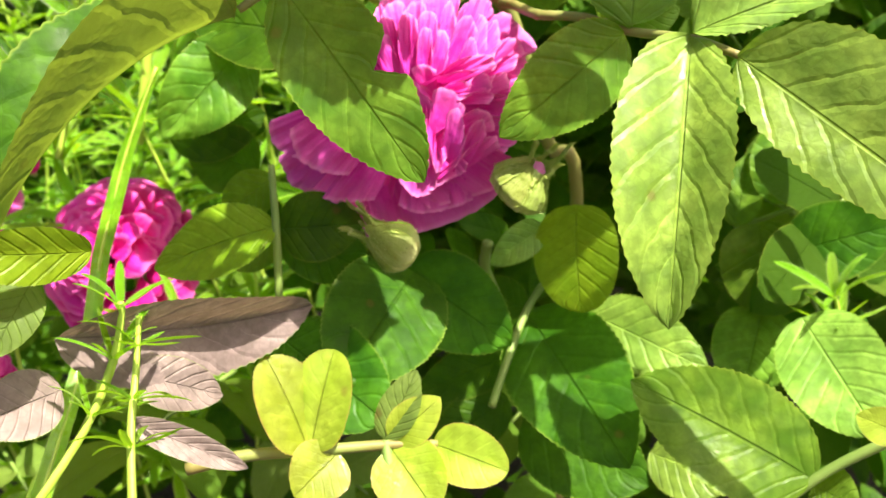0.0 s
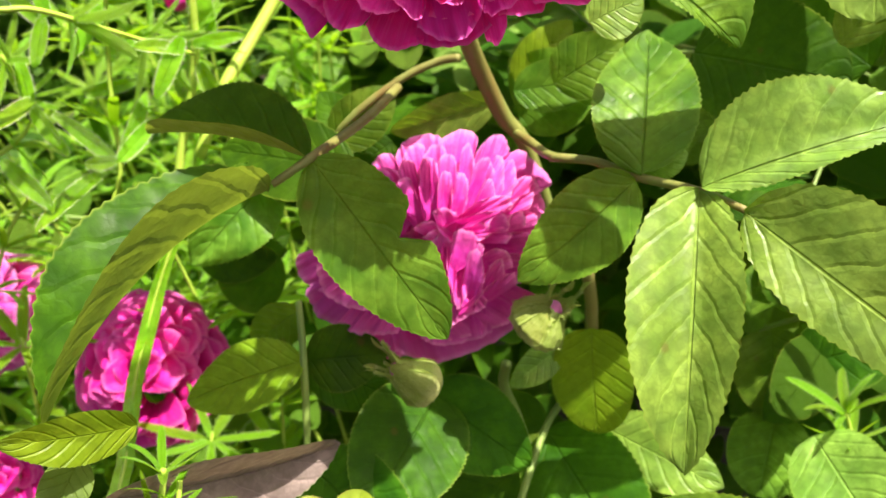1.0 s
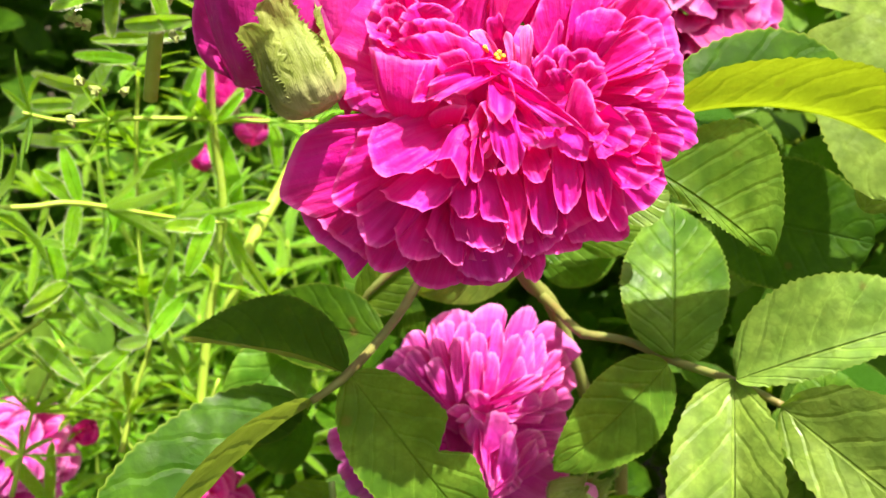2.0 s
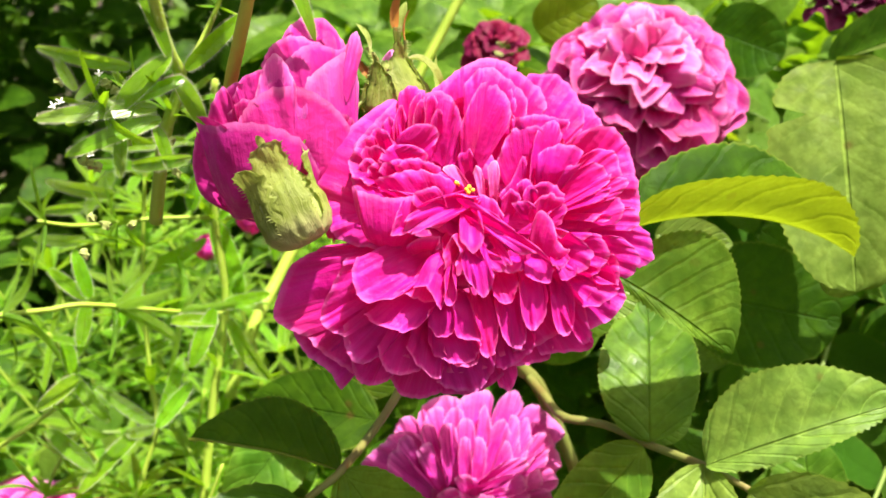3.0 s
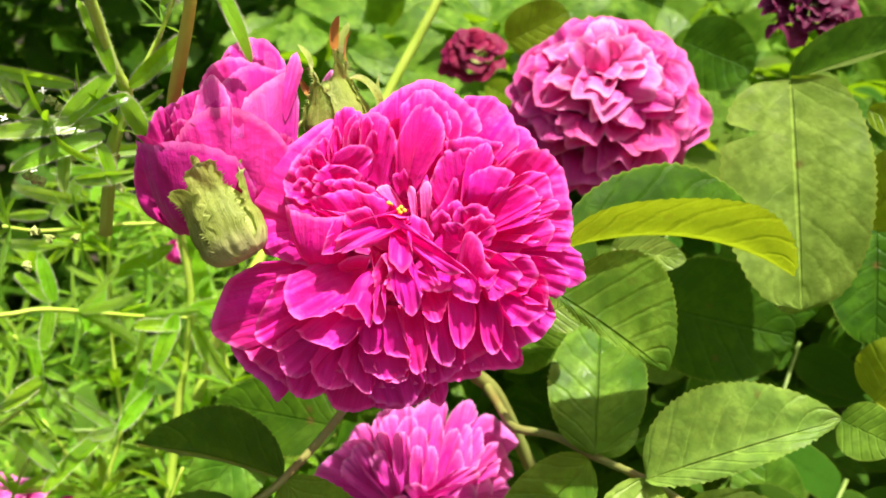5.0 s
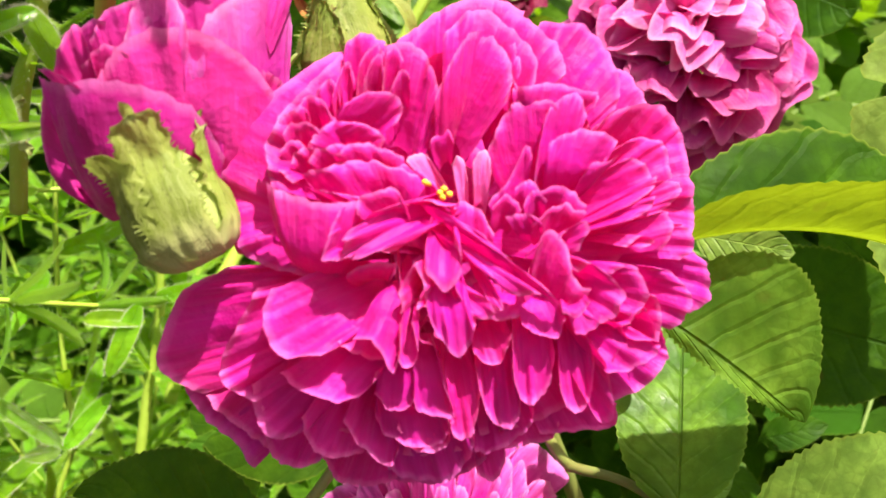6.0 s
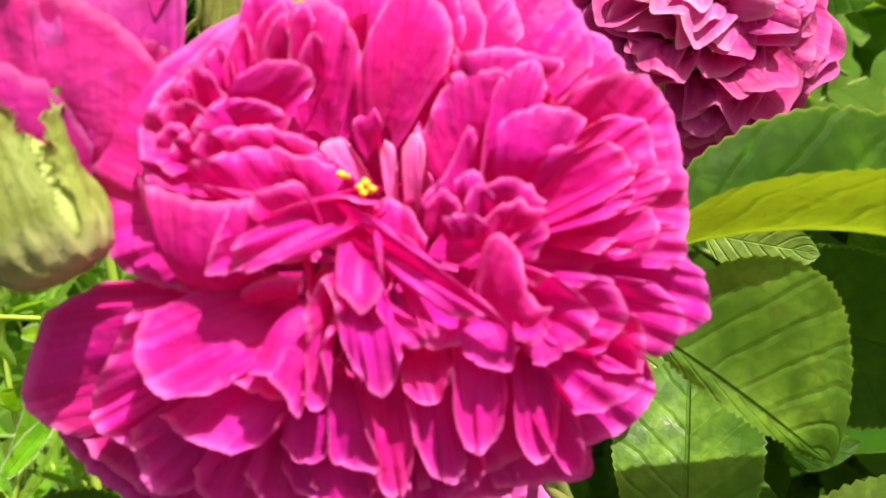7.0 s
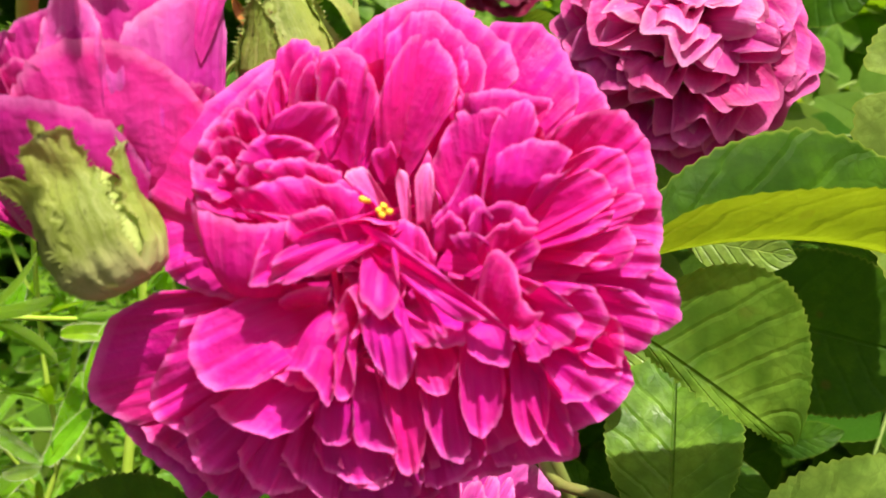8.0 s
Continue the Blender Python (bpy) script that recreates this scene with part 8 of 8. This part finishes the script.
tiny_flower(th, (0.0160, 0.2471, 0.8502), 0.0007, (0.2, -0.7, 0.6), 4)
tiny_flower(th, (0.0396, 0.2631, 0.8798), 0.0007, (0.2, -0.7, 0.6), 5)


# ---- deeper foliage of the bush ----
def surface(x, y):
    """Height of the leafy surface of the bush behind the leaves that stand in front."""
    right = min(0.82, 0.675 + 1.05 * (y - 0.26))
    left = min(0.765, 0.655 + 0.75 * (y - 0.26), 0.73 + 0.25 * (y - 0.36))
    s = min(1, max(0, (x - 0.0) / 0.09))
    return left * (1 - s) + right * s


def leaf_template(seed, fold, curl, blunt, material):
    verts, faces, uvs, _ = leaf_grid(1, 0.62, fold, curl, seed, nu=20, nv=3, blunt=blunt)
    ob = mesh_object("leaf_template", verts, faces, material, None, uvs)
    me = ob.data
    bpy.data.objects.remove(ob)
    return me


# two of these templates use the dark copy with shade in its colour
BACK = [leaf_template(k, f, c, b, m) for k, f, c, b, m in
        ((1, 8, 0.2, 0.8, LEAF), (2, 16, 0.35, 0.9, LEAF_DARK_SHADE), (3, 4, 0.1, 0.75, LEAF_DARK_SHADE), (4, 12, 0.3, 0.85, LEAF), (5, 20, 0.4, 0.9, LEAF_PALE), (6, 10, 0.25, 0.8, LEAF_YOUNG))]


def back_leaf(at, way, up, size, rnd, label):
    """A five-part leaf set deeper in the bush."""
    th = holder("rose_leaf", at, label, "leaf", "leaves deep in the bush")
    x, y, z, _ = axes_for((0, 0, 0), way, up)
    tip = x * size * 1.25
    tube("rachis", [at, at + tip * 0.5 + z * size * 0.06, at + tip], [0.0008, 0.0007, 0.0005], STEM, th, 5, steps=3)
    kind = rnd.choice((0, 0, 1, 1, 2, 2, 3, 3, 4, 5))
    for s, turn in ((1.0, 0.0), (0.62, 1.15), (0.62, -1.15), (0.12, 1.3), (0.12, -1.3)):
        d = (x * math.cos(turn) + y * math.sin(turn)).normalized()
        u2 = (z + Vector((rnd.uniform(-0.3, 0.3), rnd.uniform(-0.3, 0.3), 0))).normalized()
        u2 = (u2 - d * u2.dot(d)).normalized()
        L = size * (1.0 if turn == 0 else 0.85) * rnd.uniform(0.85, 1.1)
        ob = new("leaflet", BACK[kind])
        ob.parent = th
        ob.matrix_basis = Matrix.Translation(tip * s) @ Matrix((d, u2.cross(d), u2)).transposed().to_4x4() @ Matrix.Scale(L, 4)
    return th


rnd = random.Random(77)
made = 0
while made < 210:
    x = rnd.uniform(-0.12, 0.42)
    y = rnd.uniform(0.29, 0.78)
    if x < 0.03 and (y > 0.4 or rnd.random() < 0.7):
        continue
    z = surface(x, y) - rnd.uniform(0.03, 0.10)
    way = Vector((rnd.uniform(-1, 1), rnd.uniform(-1, 0.2), rnd.uniform(-0.5, 0.3)))
    up = Vector((rnd.uniform(-0.5, 0.5), rnd.uniform(-0.9, -0.1), 0.8))
    back_leaf(Vector((x, y, z)), way, up, rnd.uniform(0.022, 0.034), rnd, "green rose leaf deep in the bush")
    made += 1

# weeds that fill the gaps on the open side
rnd = random.Random(5)
for k in range(90):
    x = rnd.uniform(-0.26, 0.035)
    y = rnd.uniform(0.30, 0.60)
    top = surface(x, y) + rnd.uniform(-0.05, 0.035) - (0.035 if x < -0.02 else 0.0)
    foot = Vector((x + rnd.uniform(-0.03, 0.03), y + rnd.uniform(-0.02, 0.04), top - 0.16))
    head = Vector((x, y, top))
    mid = foot.lerp(head, 0.5) + Vector((rnd.uniform(-0.015, 0.015), rnd.uniform(-0.015, 0.015), 0))
    cleavers([foot, mid, head], 0.0008, [0.3, 0.55, 0.8, 0.98], 0.023, 100 + k, "bright green cleavers with whorls of narrow leaves", per=7)


# distant undergrowth, and beyond the weeds the shrub with shade put into its leaf colour
def leaf_mass(name, label, category, count, place, material, sizes, seed):
    """Many small leaves as one mass; place(rnd) gives where each leaf sits."""
    rnd = random.Random(seed)
    base_v, base_f, base_u, _ = leaf_grid(1, 0.5, 12, 0.3, 4, nu=6, nv=1, teeth=False)
    verts, faces, uvs = [], [], []
    for k in range(count):
        at = place(rnd)
        d = Vector((rnd.uniform(-1, 1), rnd.uniform(-1, 1), rnd.uniform(-0.6, 0.6))).normalized()
        x1, y1, z1, _ = axes_for((0, 0, 0), d, (rnd.uniform(-0.6, 0.6), rnd.uniform(-1, 0.2), 0.8))
        L = rnd.uniform(*sizes)
        o = len(verts)
        verts.extend(at + (x1 * a + y1 * b + z1 * c) * L for a, b, c in base_v)
        faces.extend(tuple(i + o for i in q) for q in base_f)
        uvs.extend(base_u)
    ob = mesh_object(name, verts, faces, material, None, uvs)
    return tagged(ob, label, category, kind="stuff")


def under_place(rnd):
    """A broad uneven bed behind the rose bush, thinning out towards its rim."""
    while True:
        if rnd.random() < 0.55:
            x, y = rnd.gauss(0.5, 0.45), 0.52 + abs(rnd.gauss(0, 0.6))
        else:
            x, y = rnd.uniform(-1.6, 2.5), rnd.uniform(0.5, 3.2)
        rim = ((x - 0.45) / 2.0) ** 2 + ((y - 1.75) / 1.4) ** 2 + 0.3 * noise.noise((x * 1.7, y * 1.7, 8))
        if rim < 1 and (x > 0 or y > 1.35):
            break
    top = 0.815 - 0.012 * y + 0.06 * noise.noise((x * 3, y * 3, 2))
    return Vector((x, y, top - 0.3 * rnd.random() ** 1.5))


def shrub_place(rnd):
    while True:
        x, y = rnd.uniform(-1.3, 0.03), rnd.uniform(0.64, 1.3)
        if abs((x + 0.63) / 0.66) ** 4 + abs((y - 0.97) / 0.33) ** 4 + 0.35 * noise.noise((x * 4, y * 4, 1)) < 1:
            break
    top = 1.12 + 0.15 * noise.noise((x * 4, y * 4, 5))
    return Vector((x, y, 0.25 + (top - 0.25) * rnd.random()))


def low_place(rnd):
    y = rnd.uniform(0.36, 0.9)
    x = rnd.uniform(-0.7, 0.45)
    return Vector((x, y, rnd.uniform(0.35, surface(x, y) - 0.07)))


leaf_mass("undergrowth", "mass of sunlit green leaves behind the rose bush", "undergrowth", 27000, under_place, LEAF, (0.025, 0.055), 9)
# shrub and inner leaves: their shade is painted by the dark leaf colour
leaf_mass("shrub", "dense shrub, its own shade put into the dark green leaf colour", "shrub", 17000, shrub_place, LEAF_DARK_SHADE, (0.025, 0.05), 10)
leaf_mass("inner_foliage", "inner leaves of the rose bush, shade put into their dark colour", "foliage", 7000, low_place, LEAF_DARK_SHADE, (0.02, 0.035), 11)
